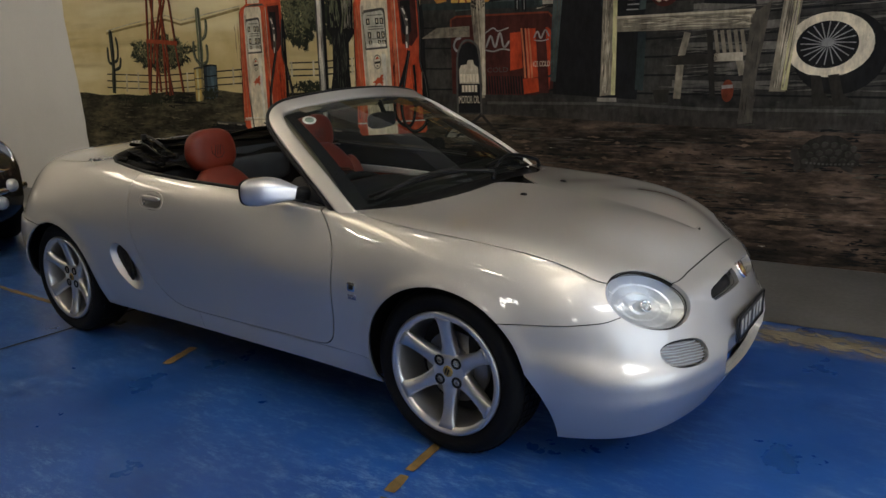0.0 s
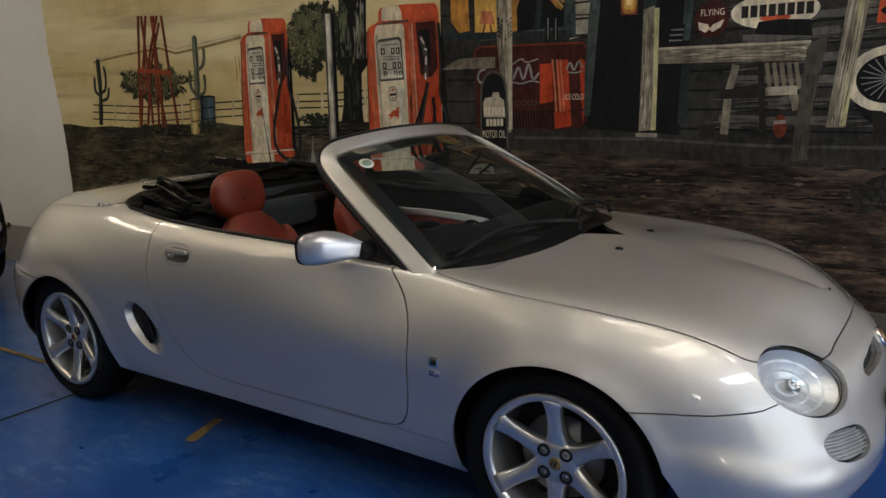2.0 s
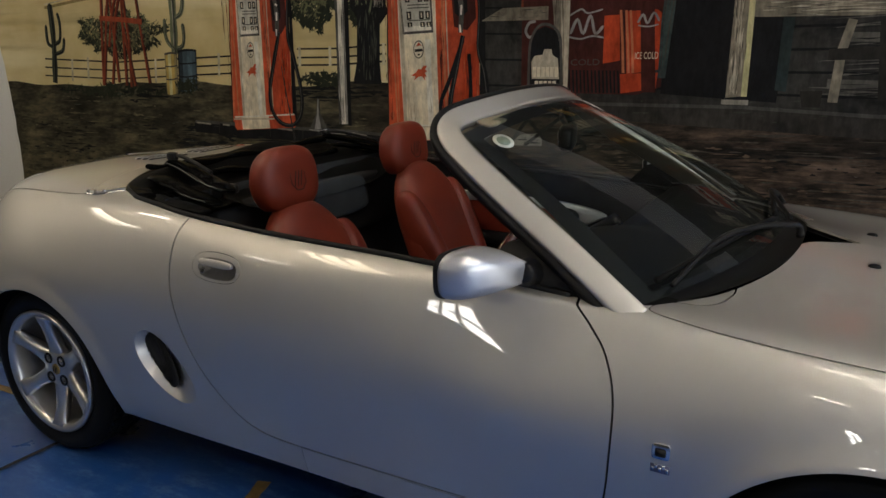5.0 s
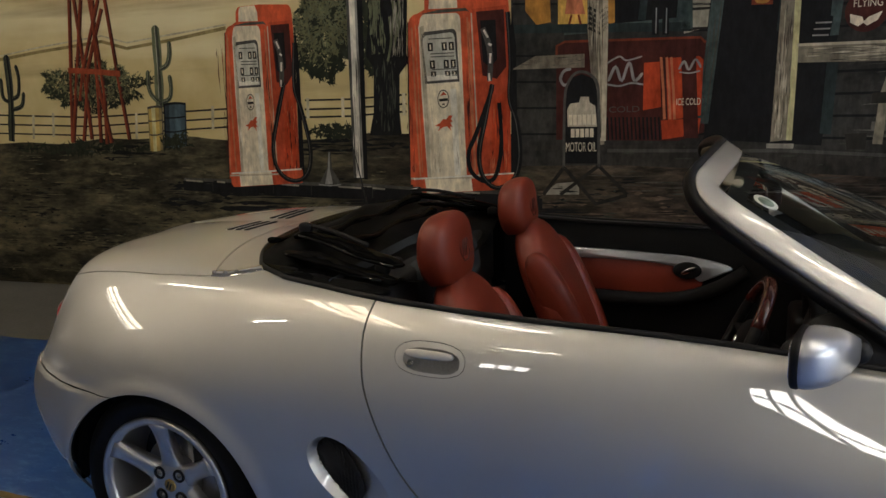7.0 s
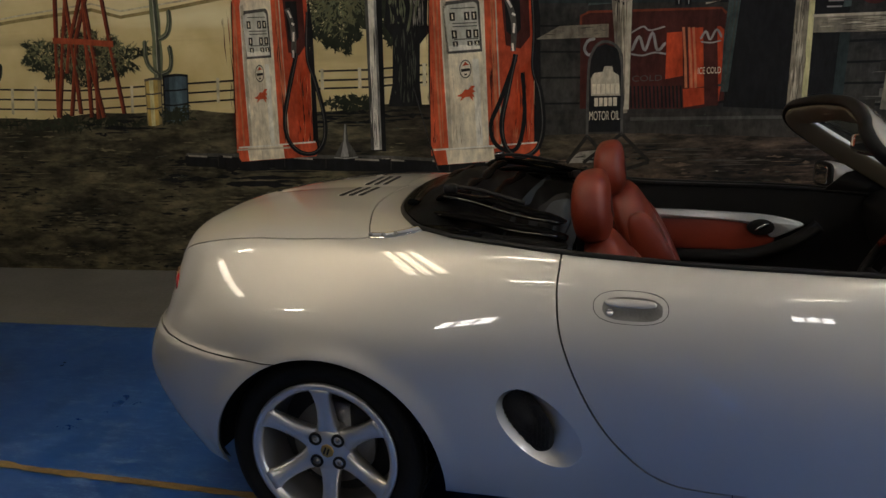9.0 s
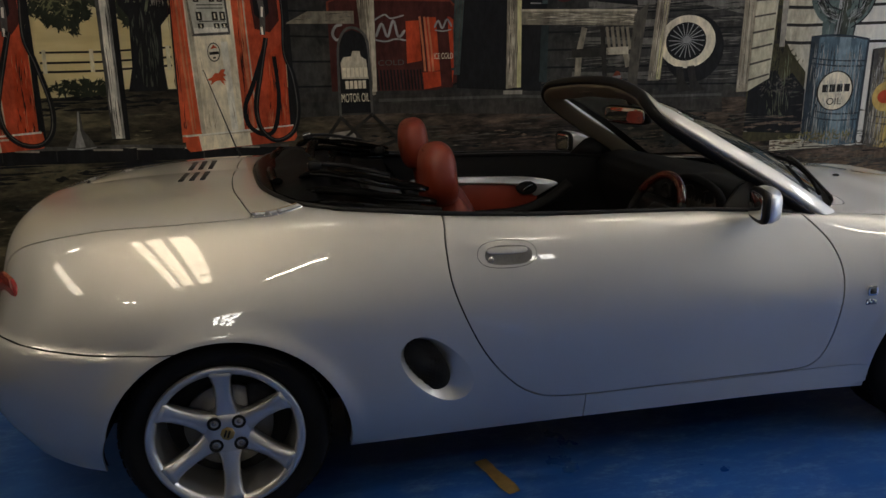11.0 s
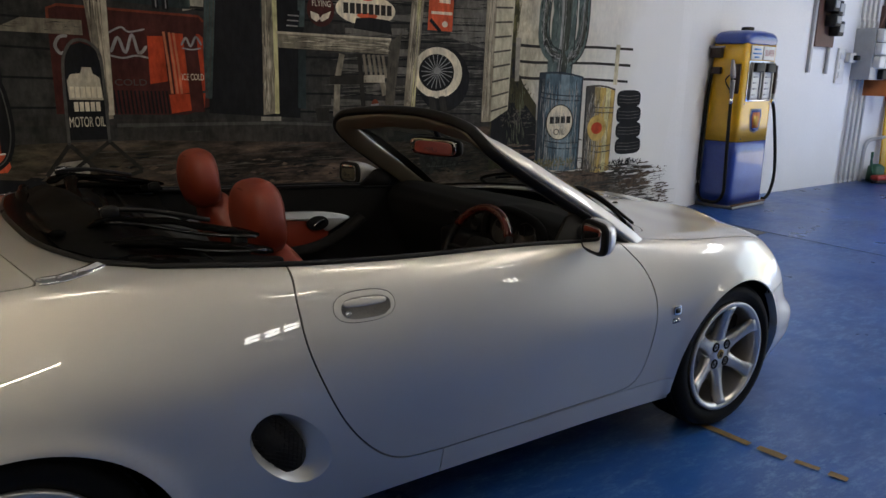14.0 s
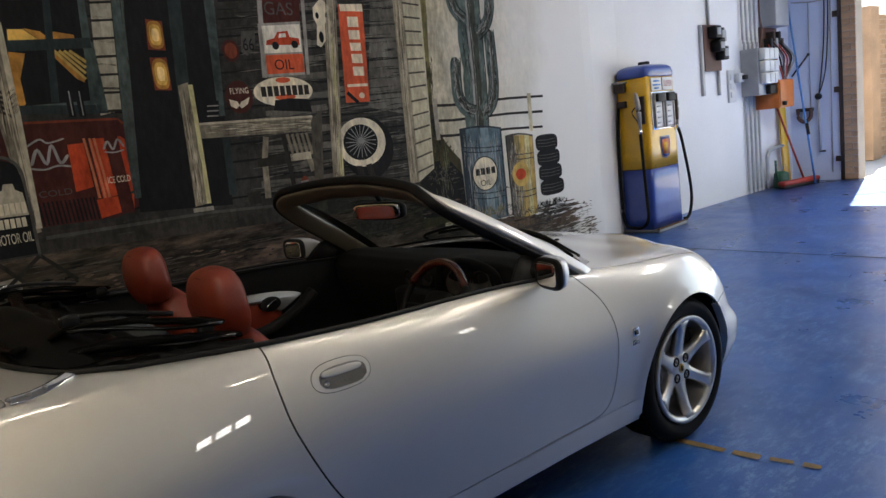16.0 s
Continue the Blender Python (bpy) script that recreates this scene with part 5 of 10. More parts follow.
# ---------------------------------------------------------------- the painted wall
def brushed(name, color, var=0.3, color2=None):
    """Wall paint with dry brush marks, worn and stained at two scales."""
    m = surf(name, color, 0.75, 0, var, 3.5, 22, 0.05, spec=0.15, color2=color2, world=True)
    nt = m.node_tree
    b = nt.nodes["Principled BSDF"]
    src = b.inputs["Base Color"].links[0].from_socket
    geo = nt.nodes.new("ShaderNodeNewGeometry")
    for scale, stretch, p0, p1, lo, hi in ((9.0, (1, 1, .45), .36, .62, .78, 1.16), (34.0, (1, 1, .3), .34, .62, .76, 1.24)):
        mp, no, rp, mx = (nt.nodes.new("ShaderNode" + k) for k in ("Mapping", "TexNoise", "MapRange", "Mix"))
        mp.inputs["Scale"].default_value = stretch
        no.inputs["Scale"].default_value, no.inputs["Detail"].default_value, no.inputs["Roughness"].default_value = scale, 8, .7
        nt.links.new(geo.outputs["Position"], mp.inputs[0])
        nt.links.new(mp.outputs[0], no.inputs["Vector"])
        for sock, v in (("From Min", p0), ("From Max", p1), ("To Min", lo), ("To Max", hi)):
            rp.inputs[sock].default_value = v
        nt.links.new(no.outputs["Fac"], rp.inputs[0])
        mx.data_type, mx.blend_type = "RGBA", "MULTIPLY"
        mx.inputs[0].default_value = 1.0
        nt.links.new(src, mx.inputs[6])
        nt.links.new(rp.outputs[0], mx.inputs[7])
        src = mx.outputs[2]
    nt.links.new(src, b.inputs["Base Color"])
    return m


def sky_paint():
    """Ochre evening sky in soft level bands of thin paint."""
    m = surf("mural_ochre_sky", (.55, .42, .18), .75, 0, .10, 1.1, 5, .03, spec=.15, color2=(.74, .63, .35), world=True)
    nt = m.node_tree
    b = nt.nodes["Principled BSDF"]
    src = b.inputs["Base Color"].links[0].from_socket
    geo = nt.nodes.new("ShaderNodeNewGeometry")
    for scale, sx, sz, c, lo, hi in ((1.3, .35, 2.6, (.80, .72, .47, 1), .46, .66), (2.1, .30, 3.4, (.40, .31, .16, 1), .56, .74)):
        mp, no, rp, mx = (nt.nodes.new("ShaderNode" + k) for k in ("Mapping", "TexNoise", "MapRange", "Mix"))
        mp.inputs["Scale"].default_value = (sx, .3, sz)
        no.inputs["Scale"].default_value, no.inputs["Detail"].default_value = scale, 6
        nt.links.new(geo.outputs["Position"], mp.inputs[0])
        nt.links.new(mp.outputs[0], no.inputs["Vector"])
        rp.inputs["From Min"].default_value, rp.inputs["From Max"].default_value, rp.inputs["To Max"].default_value = lo, hi, .8
        nt.links.new(no.outputs["Fac"], rp.inputs[0])
        mx.data_type = "RGBA"
        nt.links.new(rp.outputs[0], mx.inputs[0])
        nt.links.new(src, mx.inputs[6])
        mx.inputs[7].default_value = c
        src = mx.outputs[2]
    nt.links.new(src, b.inputs["Base Color"])
    return m


P_SKY = sky_paint()


def ground_paint():
    """Dark earth in level streaks, olive on one side and red-brown on the other."""
    m = bpy.data.materials.new("mural_dark_earth")
    m.use_nodes = True
    nt = m.node_tree
    b = nt.nodes["Principled BSDF"]
    b.inputs["Roughness"].default_value, b.inputs["Specular IOR Level"].default_value = .75, .15
    geo = nt.nodes.new("ShaderNodeNewGeometry")

    def streak(scale, sx, sz, detail=7):
        mp, no = nt.nodes.new("ShaderNodeMapping"), nt.nodes.new("ShaderNodeTexNoise")
        mp.inputs["Scale"].default_value = (sx, .4, sz)
        no.inputs["Scale"].default_value, no.inputs["Detail"].default_value, no.inputs["Roughness"].default_value = scale, detail, .68
        nt.links.new(geo.outputs["Position"], mp.inputs[0])
        nt.links.new(mp.outputs[0], no.inputs["Vector"])
        return no.outputs["Fac"]

    def ramp(fac, stops):
        n = nt.nodes.new("ShaderNodeValToRGB")
        e = n.color_ramp.elements
        while len(e) < len(stops):
            e.new(.5)
        for q, (p, c) in zip(e, stops):
            q.position, q.color = p, (*c, 1)
        nt.links.new(fac, n.inputs[0])
        return n.outputs[0]

    def mix(fac, a, c, mode="MIX"):
        n = nt.nodes.new("ShaderNodeMix")
        n.data_type, n.blend_type = "RGBA", mode
        for sock, v in ((0, fac), (6, a), (7, c)):
            if isinstance(v, (int, float)):
                n.inputs[sock].default_value = v
            else:
                nt.links.new(v, n.inputs[sock])
        return n.outputs[2]

    olive = ramp(streak(2.2, .8, 2.6, 9), [(.32, (.012, .011, .009)), (.45, (.034, .030, .020)), (.55, (.080, .070, .042)), (.68, (.15, .132, .080))])
    brown = ramp(streak(2.4, .7, 3.0, 9), [(.34, (.010, .009, .008)), (.46, (.030, .023, .018)), (.55, (.080, .056, .041)), (.68, (.19, .140, .108))])
    sep, rng = nt.nodes.new("ShaderNodeSeparateXYZ"), nt.nodes.new("ShaderNodeMapRange")
    nt.links.new(geo.outputs["Position"], sep.inputs[0])
    nt.links.new(sep.outputs[0], rng.inputs[0])
    rng.inputs["From Min"].default_value, rng.inputs["From Max"].default_value = -2.2, .2
    col = mix(rng.outputs[0], olive, brown)
    fine = ramp(streak(11.0, .7, 2.2, 9), [(.36, (.42, .42, .42)), (.52, (1, 1, 1)), (.68, (1.4, 1.35, 1.3))])
    col = mix(1.0, col, fine, "MULTIPLY")
    # the painting thins out into the bare wall at its end
    add, end = nt.nodes.new("ShaderNodeMath"), nt.nodes.new("ShaderNodeMapRange")
    nt.links.new(sep.outputs[0], add.inputs[0])
    nt.links.new(streak(3.0, .8, 1.6), add.inputs[1])
    end.inputs["From Min"].default_value, end.inputs["From Max"].default_value = 4.25, 5.05
    nt.links.new(add.outputs[0], end.inputs[0])
    bare = nt.nodes.new("ShaderNodeRGB")
    bare.outputs[0].default_value = (.70, .69, .66, 1)
    nt.links.new(mix(end.outputs[0], col, bare.outputs[0]), b.inputs["Base Color"])
    return m


P_GROUND = ground_paint()
P_GROUND_LT = brushed("mural_olive_earth", (.075, .066, .038), .4, (.16, .14, .085))
P_PALE = brushed("mural_pale", (.50, .45, .31))
P_OCHRE_DK = brushed("mural_ochre_shade", (.26, .20, .085))
P_DARK = brushed("mural_dark_line", (.022, .020, .017))
P_BLACK = brushed("mural_black", (.009, .009, .010))
P_LEAF = brushed("mural_leaf", (.022, .026, .016), .5)
P_LEAF2 = brushed("mural_leaf_light", (.12, .12, .062), .4)
P_RUST = brushed("mural_rust", (.16, .035, .016))
P_RUST_LT = brushed("mural_rust_light", (.30, .06, .025))
P_CACTUS = brushed("mural_cactus", (.11, .12, .072))
P_CACTUS_DK = brushed("mural_cactus_shade", (.045, .05, .038))
P_CACTUS_LT = brushed("mural_cactus_grey", (.055, .080, .072), .35, (.12, .16, .145))
P_YELLOW = brushed("mural_yellow", (.42, .29, .085))
P_YELLOW_LT = brushed("mural_light_yellow", (.50, .46, .24))
P_BLUE = brushed("mural_blue", (.06, .09, .11))
P_BLUE_LT = brushed("mural_drum_blue", (.075, .115, .14), .35)
P_BLUE_DK = brushed("mural_drum_shade", (.026, .036, .045))
P_PALE_BLUE = brushed("mural_drum_shine", (.17, .23, .26))
P_WHITE = brushed("mural_white", (.66, .63, .55), .16)
P_STONE = brushed("mural_stone", (.26, .24, .20))
P_STONE_DK = brushed("mural_stone_shade", (.034, .031, .027), .5)
P_STEEL = brushed("mural_steel", (.25, .25, .24))
P_RED = brushed("mural_red", (.52, .088, .034), .25)
P_RED_DK = brushed("mural_red_shade", (.40, .060, .024))
P_RED_DARK = brushed("mural_dark_red", (.055, .014, .011))
P_ORANGE = brushed("mural_orange_red", (.40, .050, .016))
P_ORANGE_LT = brushed("mural_orange_light", (.48, .16, .08))
P_CREAM = brushed("mural_cream", (.64, .57, .43), .16)
P_DIAL = brushed("mural_dial_face", (.44, .43, .37), .12)
P_CREAM_DK = brushed("mural_cream_shade", (.42, .37, .28))
P_CREAM_LT = brushed("mural_boards", (.42, .385, .28), .2)
P_GREY = brushed("mural_grey", (.26, .25, .23))
P_GREY_DK = brushed("mural_grey_shade", (.070, .067, .061), .4)
P_SIDING = brushed("mural_siding", (.020, .020, .019), .5, (.050, .048, .043))
P_SIDING_LT = brushed("mural_siding_light", (.10, .095, .082), .5)
P_SIDING_PALE = brushed("mural_siding_pale", (.34, .31, .24), .4)
P_TEAL = brushed("mural_teal", (.035, .058, .055), .4, (.09, .12, .115))
P_TEAL_DK = brushed("mural_teal_shade", (.020, .030, .030))
P_GLOW = brushed("mural_lamp_yellow", (.62, .38, .09))
P_GLOW_DK = brushed("mural_lamp_orange", (.36, .17, .035), .45)
P_GLOW_LT = brushed("mural_lamp_pale", (.86, .66, .30), .1)
P_WOOD = brushed("mural_timber", (.20, .175, .13), .5)
P_WOOD_DK = brushed("mural_timber_shade", (.070, .062, .050), .4)
P_WOOD_LT = brushed("mural_timber_light", (.25, .22, .16), .35)
P_EARTH = brushed("mural_earth", (.075, .050, .034), .6, (.17, .12, .085))
P_OLIVE = brushed("mural_olive", (.14, .125, .050), .5)
P_OLIVE_LT = brushed("mural_olive_pale", (.34, .33, .26), .3)


def haze(name, c0, c1, x0, x1):
    """Paint that thins out along the wall into the bare white."""
    m = brushed(name, c0, .3)
    nt = m.node_tree
    b = nt.nodes["Principled BSDF"]
    src = b.inputs["Base Color"].links[0].from_socket
    geo, sep, rng, no, add, mx = (nt.nodes.new("ShaderNode" + k) for k in ("NewGeometry", "SeparateXYZ", "MapRange", "TexNoise", "Math", "Mix"))
    no.inputs["Scale"].default_value, no.inputs["Detail"].default_value = 2.2, 6
    nt.links.new(geo.outputs["Position"], no.inputs["Vector"])
    nt.links.new(geo.outputs["Position"], sep.inputs[0])
    nt.links.new(sep.outputs[0], add.inputs[0])
    nt.links.new(no.outputs["Fac"], add.inputs[1])
    rng.inputs["From Min"].default_value, rng.inputs["From Max"].default_value = x0 + .5, x1 + .5
    nt.links.new(add.outputs[0], rng.inputs[0])
    mx.data_type = "RGBA"
    nt.links.new(rng.outputs[0], mx.inputs[0])
    nt.links.new(src, mx.inputs[6])
    mx.inputs[7].default_value = (*c1, 1)
    nt.links.new(mx.outputs[2], b.inputs["Base Color"])
    return m


P_HAZE = haze("mural_haze", (.40, .36, .27), (.76, .755, .735), 2.75, 4.15)
P_OLIVE_DK = brushed("mural_olive_shade", (.042, .038, .018), .5)

mural = thing("mural", "roadside petrol station scene painted on the wall", "mural")
WALL_OUT = Vector((WALL_B, -1, 0)).normalized()


def on_wall(x, z, out):
    return Vector((x, wall_y(x), z)) + WALL_OUT * out


def paint(name, material, outline, layer):
    """A flat painted shape on the wall; higher layers cover lower ones."""
    bm = bmesh.new()
    vs = [bm.verts.new(on_wall(x, max(z, .004), .0015 + .0005 * layer)) for x, z in outline]
    f = bm.faces.new(vs)
    f.normal_update()
    if f.normal.dot(WALL_OUT) < 0:
        f.normal_flip()
    bmesh.ops.triangulate(bm, faces=bm.faces)
    return part(name, bm, material, mural, smooth=False)


def resampled(pts, step):
    out = [Vector(pts[0])]
    for a, b in zip(pts, pts[1:]):
        a, b = Vector(a), Vector(b)
        n = max(1, int((b - a).length / step))
        out += [a.lerp(b, (k + 1) / n) for k in range(n)]
    return out


def stroke(name, material, pts, width, layer, smooth=False, tip=0.0, side=0.0):
    """A brush stroke along a line; tip rounds its ends, side shifts it across its width."""
    if smooth:
        pts = smooth2(pts, 5, False)
    p = resampled(pts, .012) if tip else [Vector(q) for q in pts]
    run = [0.0]
    for a, b in zip(p, p[1:]):
        run.append(run[-1] + (b - a).length)
    left, right = [], []
    for i, q in enumerate(p):
        d = (p[min(i + 1, len(p) - 1)] - p[max(i - 1, 0)]).normalized()
        w = width / 2 * (1 + .18 * noise.noise(Vector((q.x * 9, q.y * 9, layer))))
        if tip:
            e = min(1, min(run[i] + .001 if tip > 1 else 1, run[-1] - run[i] + .001) / (width * .5))
            w *= math.sqrt(max(.02, 1 - (1 - e) ** 2))
        n = Vector((-d.y, d.x))
        left.append(q + n * (w + side * width))
        right.append(q - n * (w - side * width))
    bm = bmesh.new()
    a = [bm.verts.new(on_wall(q.x, max(q.y, .004), .0015 + .0005 * layer)) for q in left]
    b = [bm.verts.new(on_wall(q.x, max(q.y, .004), .0015 + .0005 * layer)) for q in right]
    for i in range(len(p) - 1):
        bm.faces.new((a[i], a[i + 1], b[i + 1], b[i]))
    bm.normal_update()
    for f in bm.faces:
        if f.normal.dot(WALL_OUT) < 0:
            f.normal_flip()
    return part(name, bm, material, mural, smooth=False)


def limb(name, pts, width, layer, base, shade, light, ribs=4):
    """A cactus limb: rounded, shaded on one flank, lit on the other, with fine ribs."""
    stroke(name, base, pts, width, layer, True, 1)
    stroke("cactus_shade", shade, pts, width * .34, layer + .2, True, 1, -.30)
    stroke("cactus_light", light, pts, width * .16, layer + .3, True, 1, .24)
    for k in range(ribs):
        stroke("cactus_rib", shade, pts, max(.004, width * .035), layer + .4, True, 1, -.18 + .5 * k / max(1, ribs))


def add_quad(bm, pts, out):
    f = bm.faces.new([bm.verts.new(on_wall(a, max(b, .004), out)) for a, b in pts])
    f.normal_update()
    if f.normal.dot(WALL_OUT) < 0:
        f.normal_flip()


def leaves(name, material, cx, cz, rx, rz, n, size, layer, fan=.9):
    """Many small leaf-shaped dabs that point outwards, in clusters, inside an uneven outline."""
    rnd = random.Random(int(cx * 1000) + layer)
    bm = bmesh.new()
    for k in range(int(n * 1.8)):
        a, r = rnd.random() * math.tau, rnd.random() ** .5
        edge = .90 + .55 * noise.noise(Vector((math.cos(a) * 3.2, math.sin(a) * 3.2, cx)))
        x, z = cx + rx * r * edge * math.cos(a), cz + rz * r * edge * math.sin(a)
        if noise.noise(Vector((x * 16, z * 16, layer))) < -.42:
            continue
        t, s = a + rnd.gauss(0, fan), 1.7 * size * (.35 + .65 * rnd.random())
        u, v = Vector((math.cos(t), math.sin(t))) * s, Vector((-math.sin(t), math.cos(t))) * s * .26
        c = Vector((x, z))
        add_quad(bm, [c - u / 2, c + v / 2 - u * .1, c + u / 2, c - v / 2 - u * .1], .0015 + .0005 * layer + .0003 * rnd.random())
    return tagged(part(name, bm, material, mural, smooth=False), kind="stuff")


def grain(name, material, p0, p1, width, n, layer, seed, thin=.005):
    """Fine broken brush lines along a painted timber."""
    rnd = random.Random(seed)
    a, b = Vector(p0), Vector(p1)
    d = (b - a)
    ln = d.length
    d.normalize()
    s = Vector((-d.y, d.x))
    bm = bmesh.new()
    for k in range(n):
        t0 = rnd.random() * ln
        t1 = min(ln, t0 + rnd.uniform(.05, .35) * max(.3, ln))
        o = rnd.uniform(-.46, .46) * width
        w = thin * rnd.uniform(.3, 1.1)
        bow = rnd.uniform(-.006, .006)
        q0, q1 = a + d * t0 + s * o, a + d * t1 + s * (o + bow)
        m = q0.lerp(q1, .5) + s * bow
        add_quad(bm, [q0, m + s * w / 2, q1, m - s * w / 2], .0015 + .0005 * layer + .0003 * rnd.random())
    return tagged(part(name, bm, material, mural, smooth=False), kind="stuff")


def letters(text, material, x, z, w, h, layer):
    """Painted words that can be read."""
    cu = bpy.data.curves.new("word", "FONT")
    cu.body = text
    tmp = new("tmp_word", cu)
    bpy.context.view_layer.update()
    me = bpy.data.meshes.new_from_object(tmp)
    bpy.data.objects.remove(tmp)
    xs, ys = [v.co.x for v in me.vertices], [v.co.y for v in me.vertices]
    for v in me.vertices:
        u, q = (v.co.x - min(xs)) / (max(xs) - min(xs)), (v.co.y - min(ys)) / (max(ys) - min(ys))
        v.co = on_wall(x + w * u, z + h * q, .0015 + .0005 * layer)
    me.materials.clear()
    me.materials.append(material)
    ob = new("painted_word", me)
    ob.parent = mural
    return ob


def marks(material, x, z, w, h, n, layer):
    """A row of plain bars in place of a trade name."""
    for k in range(n):
        a, b = x + w * (k + .08) / n, x + w * (k + .86) / n
        paint("name_bar", material, [(a, z), (b, z), (b, z + h), (a, z + h)], layer)


def ground_line(x):
    """Height of the painted horizon along the wall."""
    return 1.12 + .015 * math.sin(x * 3.1) + .01 * math.sin(x * 9)


def left_edge(z):
    return -5.52 + .05 * math.sin(z * 2.2) + .02 * noise.noise(Vector((0, z * 5, 3)))


paint("siding_base", P_SIDING, [(-.95, .92), (2.75, .92), (2.7, 3.2), (-.95, 3.2)], 2)
_zs = np.linspace(1.05, 3.2, 20)
paint("sky", P_SKY, [(left_edge(z), z) for z in _zs] + [(-.9, 3.2), (-.9, 1.05)], 0)
_xs = np.linspace(left_edge(1.1), -.8, 40)
paint("ground", P_GROUND, [(x, ground_line(x)) for x in _xs] + [(2.9, 1.02), (3.3, .60), (3.8, .46), (4.2, .40), (4.5, .27), (4.75, .12), (4.85, .001)] + [(left_edge(z), max(z, .001)) for z in np.linspace(0, 1.05, 10)], 1)


def dabs(name, material, n, x0, x1, z0, z1, seed, layer, thick=.014, reach=.16):
    """Many ragged level brush marks over the painted ground, in drifts."""
    rnd = random.Random(seed)
    bm = bmesh.new()
    made = tries = 0
    while made < n and tries < n * 6:
        tries += 1
        x, z = rnd.uniform(x0, x1), z0 + (z1 - z0) * rnd.random() ** 1.2
        if noise.noise(Vector((x * 2.2, z * 7.0, seed))) < rnd.uniform(-.15, .35):
            continue
        made += 1
        l, h = reach * (.2 + 1.2 * rnd.random() ** 2), rnd.uniform(.35, 1.3) * thick
        m = rnd.randint(3, 5)
        up = [(x + l * (k + 1) / (m + 1), z + h * rnd.uniform(.1, 1) * math.sin(math.pi * (k + 1) / (m + 1))) for k in range(m)]
        dn = [(x + l * (k + 1) / (m + 1), z - h * rnd.uniform(.1, 1) * math.sin(math.pi * (k + 1) / (m + 1))) for k in range(m)]
        add_quad(bm, [(x, z)] + up + [(x + l, z + rnd.uniform(-.4, .4) * h)] + dn[::-1], .0015 + .0005 * layer + .0004 * rnd.random())
    return tagged(part(name, bm, material, mural, smooth=False), kind="stuff")


dabs("earth_dab", P_EARTH, 520, -.9, 3.6, .04, .78, 11, 5, .012, .22)
dabs("shadow_dab", P_BLACK, 900, -5.3, 3.6, .03, .84, 12, 6, .010, .13)
dabs("shadow_dab", P_BLACK, 90, -3.6, -.8, .62, .80, 21, 6, .022, .40)
dabs("shadow_dab", P_BLACK, 70, -5.3, -1.2, .98, 1.10, 22, 6, .016, .30)
dabs("olive_dab", P_GROUND_LT, 420, -5.4, -1.0, .10, 1.02, 13, 4, .010, .16)
dabs("grass_dab", P_CACTUS_DK, 360, -5.3, 3.4, .4, 1.04, 14, 6, .007, .08)
dabs("stone_dab", P_STONE, 60, -3.0, 3.6, .1, .80, 15, 7, .004, .07)
dabs("ridge_dab", P_WOOD_DK, 260, -.8, 3.4, .30, .86, 17, 6, .006, .30)
dabs("fade_dab", P_EARTH, 420, 3.2, 4.7, .02, .50, 16, 7, .010, .14)
dabs("fade_dab", P_WOOD_DK, 300, 2.9, 4.6, .02, .50, 18, 7, .008, .10)
# desert on the left
stroke("hill_line", P_PALE, [(-4.862, 1.758), (-4.474, 1.803), (-3.903, 1.851), (-3.692, 1.793), (-3.334, 1.826), (-2.88, 1.865)], 0.012, 2)
stroke("hill_line", P_OCHRE_DK, [(-4.867, 1.733), (-4.48, 1.771), (-3.909, 1.813), (-3.698, 1.755), (-3.338, 1.789), (-2.883, 1.844)], 0.022, 1)
stroke("fence_rail", P_DARK, [(-4.951, 1.326), (-4.096, 1.288), (-2.918, 1.317)], 0.012, 4)
stroke("fence_rail", P_DARK, [(-4.965, 1.257), (-4.106, 1.223), (-2.925, 1.256)], 0.012, 4)
stroke("fence_rail", P_DARK, [(-4.979, 1.189), (-4.117, 1.157), (-2.931, 1.195)], 0.012, 4)
stroke("fence_rail", P_DARK, [(-2.334, 1.355), (-2.01, 1.352), (-1.622, 1.368)], 0.012, 4)
stroke("fence_rail", P_DARK, [(-2.339, 1.297), (-2.014, 1.295), (-1.625, 1.312)], 0.012, 4)
stroke("fence_rail", P_DARK, [(-2.343, 1.246), (-2.017, 1.245), (-1.627, 1.264)], 0.012, 4)
stroke("fence_post", P_PALE, [(-4.619, 1.321), (-4.648, 1.141)], 0.022, 5)
stroke("fence_post", P_PALE, [(-4.429, 1.329), (-4.455, 1.154)], 0.022, 5)
stroke("fence_post", P_PALE, [(-4.089, 1.328), (-4.115, 1.141)], 0.022, 5)
stroke("fence_post", P_PALE, [(-3.681, 1.31), (-3.703, 1.126)], 0.022, 5)
stroke("fence_post", P_PALE, [(-3.042, 1.339), (-3.056, 1.178)], 0.022, 5)
stroke("fence_post", P_PALE, [(-2.312, 1.369), (-2.319, 1.238)], 0.022, 5)
stroke("fence_post", P_PALE, [(-2.061, 1.368), (-2.066, 1.239)], 0.022, 5)
stroke("fence_post", P_PALE, [(-1.641, 1.379), (-1.644, 1.24)], 0.022, 5)
leaves("bush", P_LEAF, -4.035, 1.5, 0.481, 0.181, 1100, 0.042, 5)
leaves("bush", P_LEAF2, -4.031, 1.528, 0.452, 0.165, 330, 0.030, 6)
leaves("bush", P_CACTUS, -3.99, 1.56, 0.40, 0.13, 160, 0.026, 6)
